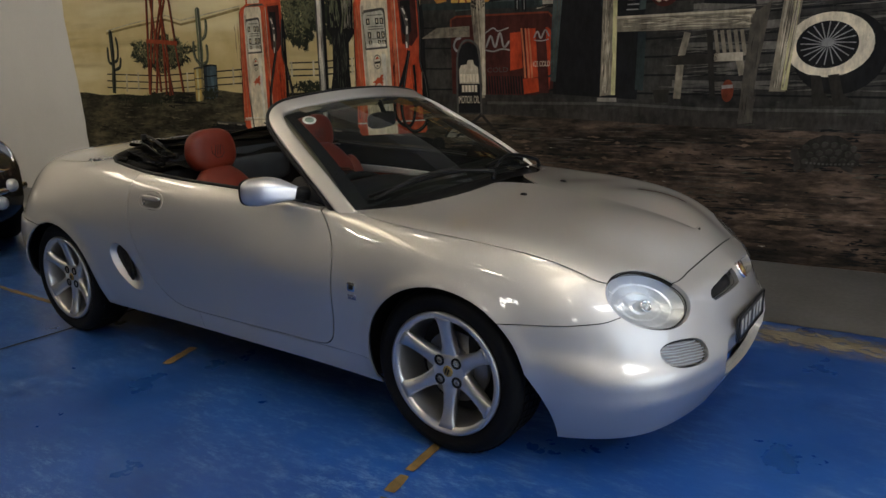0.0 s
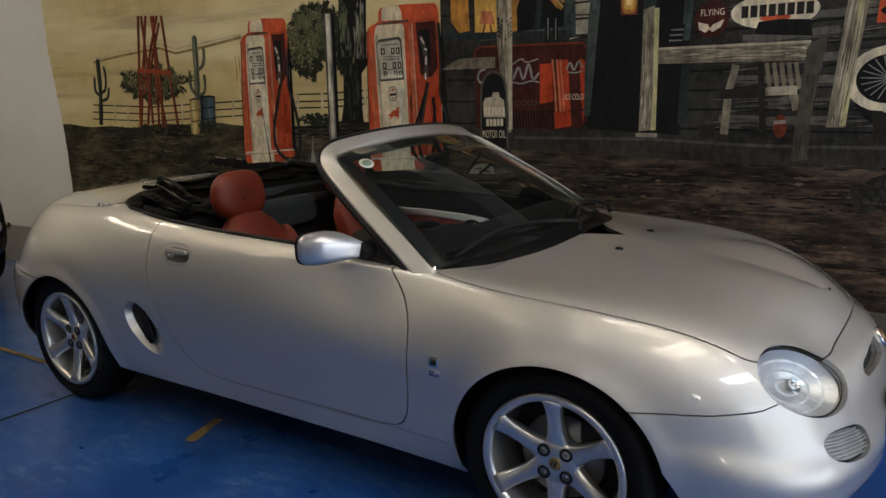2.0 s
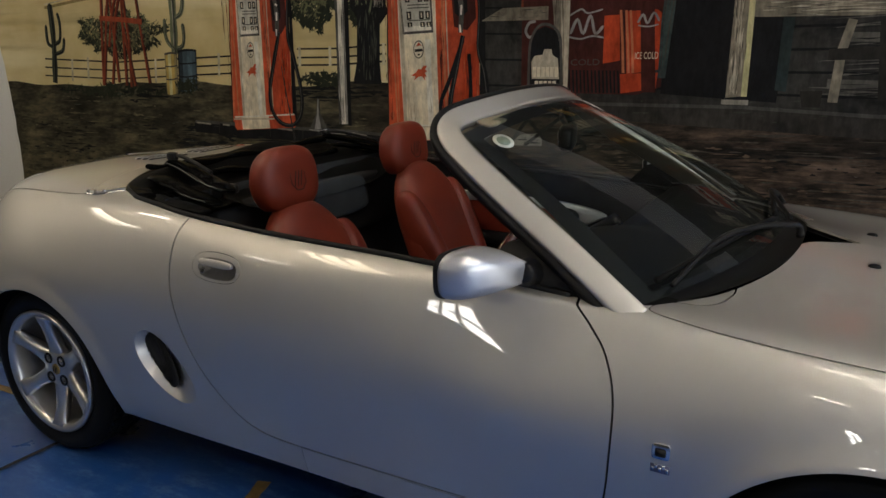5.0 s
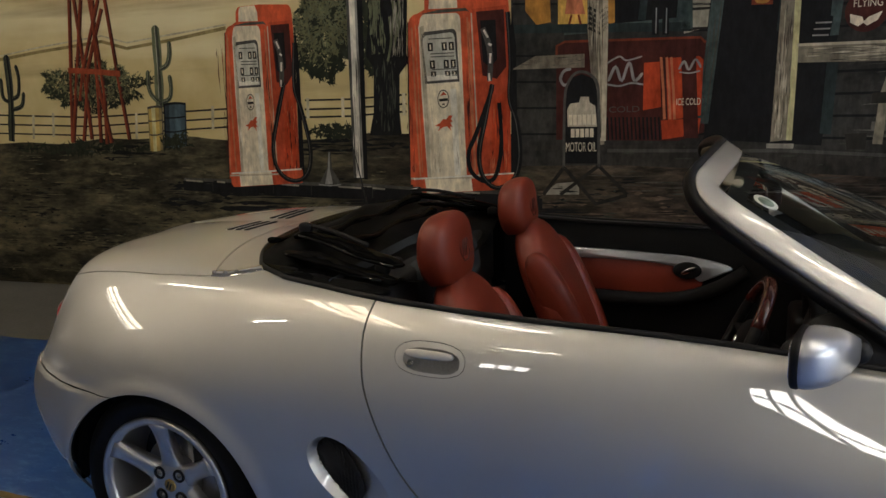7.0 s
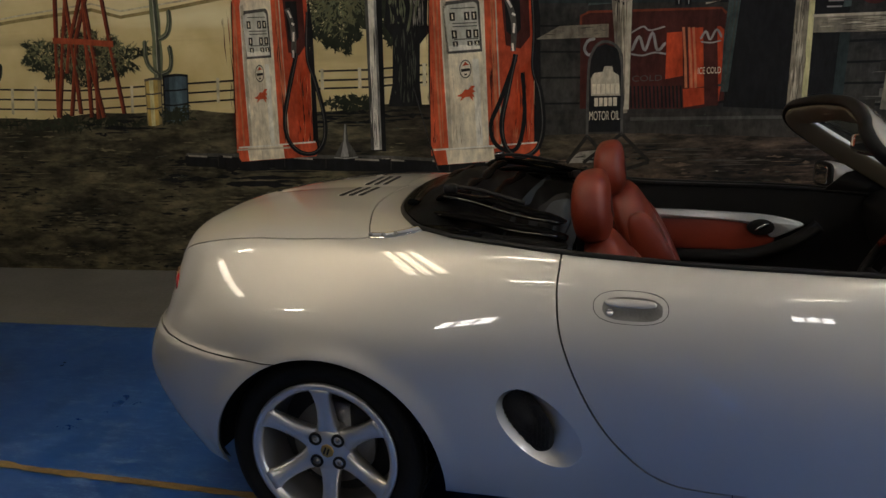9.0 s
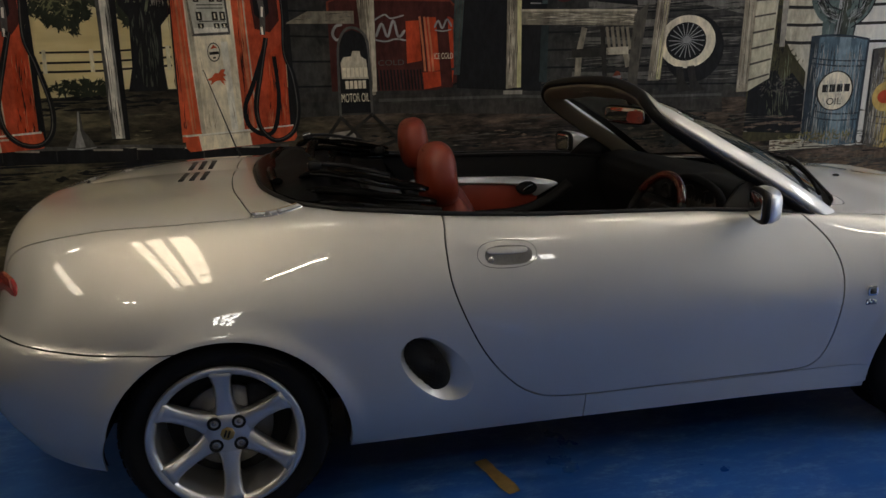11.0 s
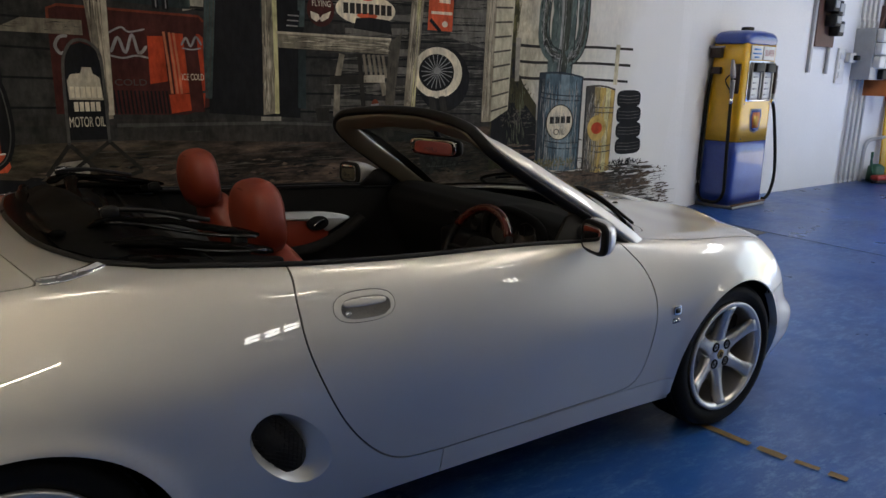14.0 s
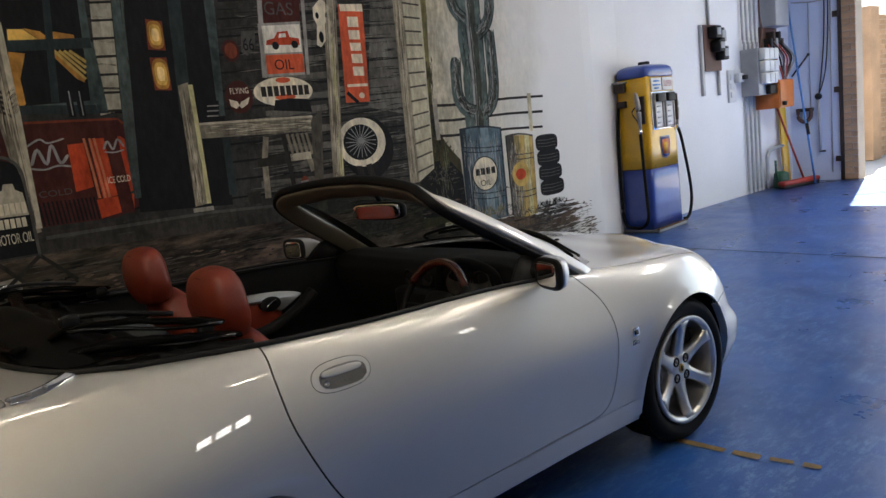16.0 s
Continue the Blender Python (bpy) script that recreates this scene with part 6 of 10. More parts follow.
for _k, _pts in enumerate(([(-4.146, 2.113), (-4.287, 1.108)], [(-4.105, 2.11), (-4.095, 1.687), (-4.105, 1.128)], [(-4.046, 2.106), (-4.279, 1.108)], [(-3.971, 2.1), (-3.94, 1.465), (-3.972, 1.092)], [(-3.945, 2.099), (-4.025, 1.104)],
                           [(-3.839, 2.091), (-3.809, 1.61), (-3.77, 1.123)], [(-3.897, 2.095), (-4.106, 1.623), (-4.165, 1.407)], [(-3.876, 2.032), (-3.999, 1.768), (-4.065, 1.621)], [(-3.992, 1.60), (-3.93, 1.10)], [(-4.06, 1.60), (-4.18, 1.12)])):
    stroke("windmill_leg", P_RED_DARK, [(_x + .008, _z) for _x, _z in _pts], .030, 6 + .05 * _k)
    stroke("windmill_leg", P_RUST, _pts, .022, 7 + .05 * _k)
    stroke("leg_light", P_RUST_LT, [(_x - .006, _z) for _x, _z in _pts], .005, 7.6 + .03 * _k)
stroke("windmill_bar", P_RUST_LT, [(-4.234, 1.628), (-4.002, 1.61), (-3.777, 1.585)], 0.04, 8)
limb("cactus", [(-4.867, 1.127), (-4.811, 1.465), (-4.796, 1.765)], .062, 6, P_CACTUS_DK, P_BLACK, P_CACTUS)
limb("cactus_arm", [(-4.815, 1.44), (-4.735, 1.47), (-4.707, 1.60), (-4.722, 1.69)], .034, 6, P_CACTUS_DK, P_BLACK, P_CACTUS, 2)
limb("cactus_arm", [(-4.825, 1.36), (-4.715, 1.39), (-4.68, 1.49)], .034, 6, P_CACTUS_DK, P_BLACK, P_CACTUS, 2)
limb("cactus_arm", [(-4.83, 1.42), (-4.885, 1.46), (-4.878, 1.60)], .034, 6, P_CACTUS_DK, P_BLACK, P_CACTUS, 2)
limb("cactus", [(-3.473, 1.344), (-3.451, 1.613), (-3.440, 1.895)], .070, 6, P_CACTUS, P_CACTUS_DK, P_OLIVE_LT)
limb("cactus_arm", [(-3.437, 1.60), (-3.375, 1.63), (-3.345, 1.70), (-3.341, 1.785)], .036, 6.5, P_CACTUS, P_CACTUS_DK, P_OLIVE_LT, 2)
limb("cactus_arm", [(-3.469, 1.375), (-3.530, 1.43), (-3.548, 1.50), (-3.540, 1.60)], .036, 6.5, P_CACTUS, P_CACTUS_DK, P_OLIVE_LT, 2)
limb("cactus_arm", [(-3.449, 1.375), (-3.385, 1.40), (-3.362, 1.47), (-3.366, 1.56)], .036, 6.5, P_CACTUS, P_CACTUS_DK, P_OLIVE_LT, 2)
leaves("scrub", P_LEAF, -3.372, 1.105, 0.123, 0.071, 90, 0.04, 9)
leaves("scrub", P_LEAF, -2.104, 1.153, 0.239, 0.051, 160, 0.04, 5)
leaves("scrub", P_LEAF, -4.132, 1.066, 0.745, 0.05, 150, 0.05, 5)
paint("oil_drum", P_OCHRE_DK, [(-3.58, 1.339), (-3.571, 1.34), (-3.589, 1.039), (-3.597, 1.04)], 7)
paint("oil_drum", P_YELLOW, [(-3.571, 1.34), (-3.547, 1.343), (-3.568, 1.035), (-3.589, 1.039)], 7)
paint("oil_drum", P_YELLOW_LT, [(-3.547, 1.343), (-3.514, 1.345), (-3.539, 1.035), (-3.568, 1.035)], 7)
paint("oil_drum", P_YELLOW, [(-3.514, 1.345), (-3.482, 1.345), (-3.509, 1.041), (-3.539, 1.035)], 7)
paint("oil_drum", P_OCHRE_DK, [(-3.482, 1.345), (-3.458, 1.343), (-3.487, 1.048), (-3.509, 1.041)], 7)
paint("oil_drum", P_WOOD_DK, [(-3.458, 1.343), (-3.45, 1.343), (-3.479, 1.051), (-3.487, 1.048)], 7)
stroke("drum_ring", P_WOOD_DK, [(-3.585, 1.25), (-3.56, 1.248), (-3.534, 1.247), (-3.509, 1.249), (-3.484, 1.252), (-3.458, 1.256)], 0.01, 8)
stroke("drum_ring", P_WOOD_DK, [(-3.59, 1.154), (-3.566, 1.151), (-3.542, 1.15), (-3.517, 1.151), (-3.493, 1.156), (-3.468, 1.163)], 0.01, 8)
stroke("drum_rim", P_WOOD_DK, [(-3.58, 1.339), (-3.546, 1.346), (-3.514, 1.349), (-3.481, 1.348), (-3.45, 1.343)], 0.016, 8)
paint("oil_drum", P_BLACK, [(-3.443, 1.358), (-3.43, 1.359), (-3.456, 1.058), (-3.468, 1.059)], 7)
paint("oil_drum", P_BLUE_DK, [(-3.43, 1.359), (-3.395, 1.362), (-3.422, 1.055), (-3.456, 1.058)], 7)
paint("oil_drum", P_BLUE, [(-3.395, 1.362), (-3.348, 1.363), (-3.375, 1.055), (-3.422, 1.055)], 7)
paint("oil_drum", P_BLUE_LT, [(-3.348, 1.363), (-3.301, 1.363), (-3.328, 1.062), (-3.375, 1.055)], 7)
paint("oil_drum", P_BLUE, [(-3.301, 1.363), (-3.267, 1.361), (-3.294, 1.069), (-3.328, 1.062)], 7)
paint("oil_drum", P_BLUE_DK, [(-3.267, 1.361), (-3.255, 1.36), (-3.281, 1.072), (-3.294, 1.069)], 7)
stroke("drum_ring", P_BLACK, [(-3.45, 1.269), (-3.413, 1.267), (-3.375, 1.267), (-3.338, 1.268), (-3.3, 1.271), (-3.262, 1.275)], 0.01, 8)
stroke("drum_ring", P_BLACK, [(-3.459, 1.174), (-3.421, 1.17), (-3.384, 1.169), (-3.346, 1.171), (-3.309, 1.176), (-3.271, 1.183)], 0.01, 8)
stroke("drum_rim", P_BLACK, [(-3.443, 1.358), (-3.395, 1.365), (-3.347, 1.368), (-3.301, 1.366), (-3.255, 1.36)], 0.016, 8)
# tree and pole
leaves("tree_crown", P_LEAF, -2.162, 1.749, 0.258, 0.266, 1200, 0.046, 5)
leaves("tree_crown", P_LEAF, -2.089, 1.933, 0.238, 0.135, 600, 0.046, 5)
leaves("tree_crown", P_LEAF2, -2.178, 1.802, 0.243, 0.225, 420, 0.03, 6)
leaves("tree_crown", P_CACTUS, -2.14, 1.86, 0.24, 0.20, 260, 0.028, 6)
leaves("tree_crown", P_LEAF, -1.868, 1.749, 0.114, 0.235, 350, 0.046, 5)
paint("tree_trunk", P_BLACK, [(-1.841, 2.082), (-1.583, 2.062), (-1.611, 1.617), (-1.598, 1.566), (-1.662, 1.493), (-1.673, 1.258), (-1.665, 1.116), (-1.886, 1.12), (-1.85, 1.262), (-1.834, 1.542), (-1.884, 1.613), (-1.857, 1.817)], 7)
stroke("tree_bark", P_CACTUS, [(-1.819, 1.948), (-1.813, 1.844), (-1.842, 1.741)], 0.016, 8, True)
stroke("tree_bark", P_CACTUS, [(-1.8, 1.947), (-1.792, 1.88), (-1.819, 1.814)], 0.016, 8, True)
stroke("tree_bark", P_CACTUS, [(-1.688, 1.939), (-1.682, 1.839), (-1.709, 1.74)], 0.016, 8, True)
stroke("tree_bark", P_CACTUS, [(-1.67, 1.921), (-1.666, 1.78), (-1.696, 1.638)], 0.016, 8, True)
stroke("tree_bark", P_CACTUS, [(-1.647, 1.936), (-1.642, 1.827), (-1.669, 1.718)], 0.016, 8, True)
grain("tree_bark", P_CACTUS, (-1.80, 2.06), (-1.80, 1.62), .10, 60, 8, 31, .012)
grain("tree_bark", P_STONE, (-1.65, 2.06), (-1.67, 1.60), .09, 50, 8, 32, .010)
grain("tree_bark", P_CACTUS_DK, (-1.75, 1.60), (-1.77, 1.14), .15, 50, 8, 33, .010)
stroke("tree_bark", P_CACTUS, [(-1.712, 1.841), (-1.707, 1.706), (-1.737, 1.572)], 0.016, 8, True)
paint("lamp_pole", P_WHITE, [(-1.986, 1.96), (-1.917, 1.955), (-1.93, 0.847), (-2.011, 0.847)], 9)
paint("lamp_pole_mid", P_GREY, [(-1.94, 1.957), (-1.917, 1.955), (-1.93, 0.847), (-1.958, 0.847)], 10)
paint("lamp_pole_shade", P_BLACK, [(-1.925, 1.956), (-1.887, 1.953), (-1.915, 0.836), (-1.943, 0.836)], 11)
paint("lamp_pole_edge", P_GREY_DK, [(-1.997, 1.961), (-1.978, 1.959), (-1.994, 0.847), (-2.015, 0.847)], 10)
grain("lamp_pole_grain", P_GREY_DK, (-1.955, 1.95), (-1.975, .86), .06, 24, 12, 34, .006)
grain("lamp_pole_grain", P_WHITE, (-1.965, 1.95), (-1.985, .86), .03, 30, 12, 35, .006)
# kerb of the pump island
paint("island_edge", P_BLACK, [(-3.345, .826), (-2.94, .812), (-2.345, .795), (-1.908, .788), (-1.607, .768), (-.983, .743), (-.773, .721), (-.773, .660), (-1.633, .700), (-1.889, .703), (-2.352, .714), (-3.346, .756)], 6)
paint("island_top", P_GREY_DK, [(-3.33, .846), (-2.94, .836), (-2.345, .818), (-1.908, .808), (-1.607, .788), (-.983, .760), (-.983, .741), (-1.607, .767), (-1.908, .786), (-2.345, .794), (-2.94, .811), (-3.345, .826)], 6)
for _x, _z in ((-3.10, .79), (-2.62, .775), (-2.33, .765), (-1.885, .755), (-1.50, .735)):
    stroke("island_joint", P_STONE_DK, [(_x, _z + .03), (_x - .004, _z - .035)], .006, 7)
paint("funnel", P_GREY_DK, [(-2.187, 1.019), (-2.171, 1.019), (-2.168, .909), (-2.108, .808), (-2.108, .797), (-2.270, .797), (-2.270, .806), (-2.204, .909)], 11)
paint("funnel_light", P_STEEL, [(-2.184, 1.016), (-2.178, 1.016), (-2.184, .905), (-2.168, .806), (-2.226, .803), (-2.199, .905)], 12)
stroke("funnel_rim", P_STEEL, [(-2.270, .802), (-2.19, .794), (-2.108, .802)], .008, 13)
stroke("edge_dab", P_STONE, [(-3.321, 0.829), (-3.18, 0.82)], 0.012, 8)
stroke("edge_dab", P_STONE, [(-3.064, 0.82), (-3.0, 0.814)], 0.012, 8)
stroke("edge_dab", P_STONE, [(-2.86, 0.813), (-2.744, 0.805)], 0.012, 8)
stroke("edge_dab", P_STONE, [(-2.551, 0.803), (-2.422, 0.794)], 0.012, 8)
stroke("edge_dab", P_STONE, [(-2.129, 0.788), (-1.966, 0.779)], 0.012, 8)
stroke("edge_dab", P_STONE, [(-1.886, 0.78), (-1.799, 0.773)], 0.012, 8)
stroke("edge_dab", P_STONE, [(-1.612, 0.77), (-1.459, 0.761)], 0.012, 8)
stroke("edge_dab", P_STONE, [(-1.272, 0.758), (-1.163, 0.751)], 0.012, 8)
# painted petrol pumps
paint("pump_shadow", P_BLACK, [(-2.37, 1.852), (-2.354, 1.633), (-2.372, 0.871), (-2.41, 0.847)], 9)
paint("pump_body", P_RED, [(-2.957, 0.843), (-2.89, 1.791), (-2.886, 1.812), (-2.878, 1.83), (-2.866, 1.845), (-2.852, 1.854), (-2.837, 1.856), (-2.799, 1.877), (-2.796, 1.922), (-2.794, 1.937), (-2.788, 1.95), (-2.781, 1.961), (-2.771, 1.968), (-2.762, 1.97), (-2.617, 1.975), (-2.416, 1.961), (-2.405, 1.958), (-2.396, 1.95), (-2.389, 1.938), (-2.384, 1.923), (-2.383, 1.906), (-2.38, 1.809), (-2.409, 0.858)], 10)
paint("pump_side", P_RED_DK, [(-2.562, 1.858), (-2.395, 1.863), (-2.38, 1.809), (-2.409, 0.87), (-2.569, 0.866), (-2.564, 1.412)], 11)
paint("pump_side_dark", P_RED_DARK, [(-2.542, 1.841), (-2.406, 1.842), (-2.406, 1.523), (-2.458, 1.457), (-2.529, 1.48)], 12)
paint("pump_side_light", P_ORANGE, [(-2.484, 1.321), (-2.414, 1.389), (-2.424, 0.952), (-2.461, 0.892), (-2.514, 0.903)], 12)
paint("pump_cap", P_CREAM, [(-2.778, 1.877), (-2.772, 1.932), (-2.77, 1.943), (-2.767, 1.954), (-2.762, 1.962), (-2.757, 1.968), (-2.751, 1.969), (-2.648, 1.971), (-2.632, 1.926), (-2.633, 1.872)], 11)
paint("pump_cap_shade", P_WOOD_DK, [(-2.832, 1.851), (-2.726, 1.869), (-2.592, 1.867), (-2.573, 1.842), (-2.593, 1.851), (-2.727, 1.851)], 12)
paint("pump_front", P_CREAM, [(-2.86, 0.87), (-2.851, 1.414), (-2.837, 1.778), (-2.831, 1.8), (-2.828, 1.816), (-2.824, 1.83), (-2.817, 1.841), (-2.809, 1.848), (-2.801, 1.85), (-2.645, 1.845), (-2.637, 1.842), (-2.63, 1.835), (-2.625, 1.823), (-2.622, 1.81), (-2.622, 1.794), (-2.632, 1.413), (-2.644, 0.882)], 12)
paint("pump_front_shade", P_CREAM_DK, [(-2.832, 1.778), (-2.81, 1.789), (-2.839, 0.882), (-2.858, 0.876)], 13)
paint("pump_front_light", P_WHITE, [(-2.701, 1.413), (-2.669, 1.413), (-2.676, 0.899), (-2.709, 0.898)], 13)
paint("pump_dial_frame", P_GREY_DK, [(-2.831, 1.716), (-2.829, 1.727), (-2.825, 1.736), (-2.819, 1.743), (-2.812, 1.748), (-2.805, 1.749), (-2.668, 1.757), (-2.661, 1.755), (-2.654, 1.75), (-2.65, 1.743), (-2.647, 1.733), (-2.646, 1.723), (-2.648, 1.453), (-2.827, 1.449)], 13)
paint("pump_dial", P_DIAL, [(-2.823, 1.696), (-2.821, 1.706), (-2.817, 1.716), (-2.811, 1.723), (-2.804, 1.727), (-2.797, 1.729), (-2.678, 1.737), (-2.671, 1.735), (-2.665, 1.73), (-2.66, 1.723), (-2.657, 1.713), (-2.657, 1.703), (-2.657, 1.467), (-2.817, 1.463)], 14)
paint("pump_dial_glint", P_WHITE, [(-2.813, 1.494), (-2.659, 1.498), (-2.658, 1.47), (-2.813, 1.466)], 15)
paint("dial_figure", P_DARK, [(-2.797, 1.685), (-2.771, 1.684), (-2.771, 1.637), (-2.798, 1.638)], 15)
paint("dial_digit", P_CREAM, [(-2.788, 1.675), (-2.781, 1.675), (-2.78, 1.647), (-2.788, 1.647)], 16)
paint("dial_figure", P_DARK, [(-2.725, 1.683), (-2.699, 1.683), (-2.7, 1.636), (-2.726, 1.636)], 15)
paint("dial_digit", P_CREAM, [(-2.716, 1.674), (-2.709, 1.674), (-2.709, 1.645), (-2.716, 1.645)], 16)
paint("dial_figure", P_DARK, [(-2.69, 1.683), (-2.664, 1.682), (-2.664, 1.635), (-2.69, 1.636)], 15)
paint("dial_digit", P_CREAM, [(-2.681, 1.673), (-2.673, 1.673), (-2.673, 1.645), (-2.68, 1.645)], 16)
paint("dial_figure", P_DARK, [(-2.794, 1.583), (-2.767, 1.583), (-2.768, 1.535), (-2.795, 1.535)], 15)
paint("dial_digit", P_CREAM, [(-2.785, 1.573), (-2.778, 1.573), (-2.777, 1.545), (-2.785, 1.545)], 16)
paint("dial_figure", P_DARK, [(-2.722, 1.582), (-2.696, 1.582), (-2.696, 1.534), (-2.723, 1.534)], 15)
paint("dial_digit", P_CREAM, [(-2.713, 1.572), (-2.706, 1.572), (-2.705, 1.544), (-2.713, 1.544)], 16)
paint("dial_figure", P_DARK, [(-2.686, 1.581), (-2.66, 1.581), (-2.66, 1.534), (-2.687, 1.534)], 15)
paint("dial_digit", P_CREAM, [(-2.677, 1.572), (-2.67, 1.572), (-2.669, 1.543), (-2.677, 1.543)], 16)
paint("dial_figure", P_DARK, [(-2.792, 1.519), (-2.765, 1.519), (-2.765, 1.489), (-2.792, 1.49)], 15)
paint("dial_digit", P_CREAM, [(-2.783, 1.513), (-2.775, 1.513), (-2.774, 1.495), (-2.782, 1.495)], 16)
paint("dial_figure", P_DARK, [(-2.72, 1.518), (-2.693, 1.518), (-2.693, 1.489), (-2.719, 1.489)], 15)
paint("dial_digit", P_CREAM, [(-2.711, 1.512), (-2.703, 1.512), (-2.702, 1.495), (-2.709, 1.495)], 16)
paint("dial_figure", P_DARK, [(-2.684, 1.518), (-2.657, 1.518), (-2.657, 1.488), (-2.683, 1.488)], 15)
paint("dial_digit", P_CREAM, [(-2.675, 1.512), (-2.667, 1.512), (-2.666, 1.494), (-2.674, 1.494)], 16)
stroke("dial_line", P_GREY_DK, [(-2.79, 1.707), (-2.669, 1.704)], 0.006, 15)
stroke("dial_line", P_GREY_DK, [(-2.787, 1.622), (-2.666, 1.619)], 0.006, 15)
stroke("dial_line", P_GREY_DK, [(-2.787, 1.603), (-2.665, 1.601)], 0.006, 15)
stroke("dial_line", P_GREY_DK, [(-2.785, 1.531), (-2.663, 1.529)], 0.006, 15)
paint("pump_crest", P_GREY_DK, [(-2.708, 1.356), (-2.711, 1.336), (-2.718, 1.318), (-2.728, 1.306), (-2.739, 1.301), (-2.751, 1.302), (-2.76, 1.312), (-2.767, 1.327), (-2.77, 1.346), (-2.769, 1.366), (-2.764, 1.385), (-2.755, 1.4), (-2.744, 1.409), (-2.733, 1.411), (-2.722, 1.405), (-2.714, 1.393), (-2.709, 1.376)], 15)
paint("pump_crest", P_CREAM, [(-2.712, 1.356), (-2.715, 1.339), (-2.721, 1.324), (-2.729, 1.313), (-2.739, 1.308), (-2.749, 1.31), (-2.757, 1.318), (-2.763, 1.331), (-2.766, 1.347), (-2.765, 1.365), (-2.76, 1.381), (-2.753, 1.394), (-2.743, 1.402), (-2.734, 1.403), (-2.724, 1.398), (-2.717, 1.388), (-2.713, 1.373)], 16)
paint("pump_crest_mark", P_RED_DK, [(-2.754, 1.373), (-2.736, 1.4), (-2.719, 1.379), (-2.735, 1.379)], 17)
stroke("pump_crest_bar", P_DARK, [(-2.761, 1.349), (-2.715, 1.352)], 0.016, 17)
stroke("pump_crest_bar", P_DARK, [(-2.746, 1.323), (-2.733, 1.325)], 0.01, 17)
paint("pump_emblem", P_RED, [(-2.794, 1.199), (-2.766, 1.214), (-2.749, 1.237), (-2.733, 1.234), (-2.715, 1.257), (-2.696, 1.255), (-2.708, 1.234), (-2.696, 1.223), (-2.712, 1.214), (-2.7, 1.188), (-2.714, 1.193), (-2.71, 1.164), (-2.73, 1.193), (-2.752, 1.19), (-2.78, 1.167), (-2.768, 1.193)], 15)
stroke("pump_edge", P_ORANGE_LT, [(-2.587, 1.815), (-2.595, 1.413), (-2.598, 0.889)], 0.01, 13)
stroke("pump_edge", P_CREAM_DK, [(-2.565, 1.836), (-2.571, 1.412), (-2.576, 0.889)], 0.008, 13)
stroke("pump_edge", P_ORANGE_LT, [(-2.872, 1.779), (-2.889, 1.298), (-2.898, 0.881)], 0.012, 13)
stroke("pump_outline", P_DARK, [(-2.954, 0.879), (-2.919, 1.414), (-2.888, 1.813)], 0.012, 9)
paint("pump_base", P_RED, [(-2.943, 0.879), (-2.387, 0.906), (-2.379, 0.836), (-2.395, 0.812), (-2.927, 0.782), (-2.943, 0.806)], 14)
paint("pump_base_panel", P_CREAM, [(-2.876, 0.881), (-2.622, 0.894), (-2.616, 0.802), (-2.871, 0.787)], 15)
paint("pump_base_panel", P_RED_DK, [(-2.622, 0.894), (-2.503, 0.9), (-2.497, 0.808), (-2.616, 0.802)], 15)
stroke("pump_base_edge", P_WHITE, [(-2.938, 0.877), (-2.622, 0.893), (-2.392, 0.906)], 0.01, 16)
paint("nozzle_hollow", P_BLACK, [(-2.524, 1.791), (-2.448, 1.789), (-2.45, 1.569), (-2.486, 1.524), (-2.523, 1.559)], 13)
stroke("nozzle", P_GREY_DK, [(-2.514, 1.747), (-2.492, 1.669), (-2.484, 1.569), (-2.494, 1.446)], 0.034, 16, True)
stroke("nozzle_glint", P_WHITE, [(-2.509, 1.736), (-2.491, 1.691)], 0.012, 17)
stroke("nozzle_glint", P_WHITE, [(-2.49, 1.658), (-2.475, 1.647)], 0.012, 17)
stroke("nozzle_glint", P_WHITE, [(-2.482, 1.603), (-2.487, 1.547)], 0.012, 17)
stroke("nozzle_glint", P_WHITE, [(-2.495, 1.491), (-2.494, 1.446)], 0.012, 17)
stroke("hose", P_BLACK, [(-2.474, 1.473), (-2.548, 1.236), (-2.593, 1.053), (-2.577, 0.918), (-2.502, 0.839), (-2.398, 0.835), (-2.329, 0.917), (-2.317, 1.07), (-2.36, 1.291), (-2.399, 1.451), (-2.376, 1.722)], .030, 17, True)
stroke("hose_glint", P_GREY_DK, [(-2.474, 1.473), (-2.548, 1.236), (-2.593, 1.053), (-2.577, 0.918), (-2.502, 0.839), (-2.398, 0.835), (-2.329, 0.917), (-2.317, 1.07), (-2.36, 1.291), (-2.399, 1.451), (-2.376, 1.722)], .006, 18, True, 0, .8)
paint("pump_shadow", P_BLACK, [(-0.949, 1.846), (-0.922, 1.623), (-0.92, 0.841), (-0.964, 0.815)], 9)
paint("pump_body", P_RED, [(-1.618, 0.803), (-1.592, 1.778), (-1.589, 1.799), (-1.58, 1.818), (-1.566, 1.833), (-1.549, 1.842), (-1.53, 1.845), (-1.483, 1.867), (-1.482, 1.912), (-1.48, 1.928), (-1.474, 1.942), (-1.465, 1.953), (-1.454, 1.96), (-1.441, 1.962), (-1.26, 1.969), (-1.009, 1.957), (-0.996, 1.954), (-0.984, 1.946), (-0.975, 1.934), (-0.969, 1.918), (-0.967, 1.901), (-0.959, 1.802), (-0.964, 0.827)], 10)
paint("pump_side", P_RED_DK, [(-1.186, 1.85), (-0.98, 1.858), (-0.959, 1.802), (-0.964, 0.839), (-1.154, 0.832), (-1.169, 1.394)], 11)
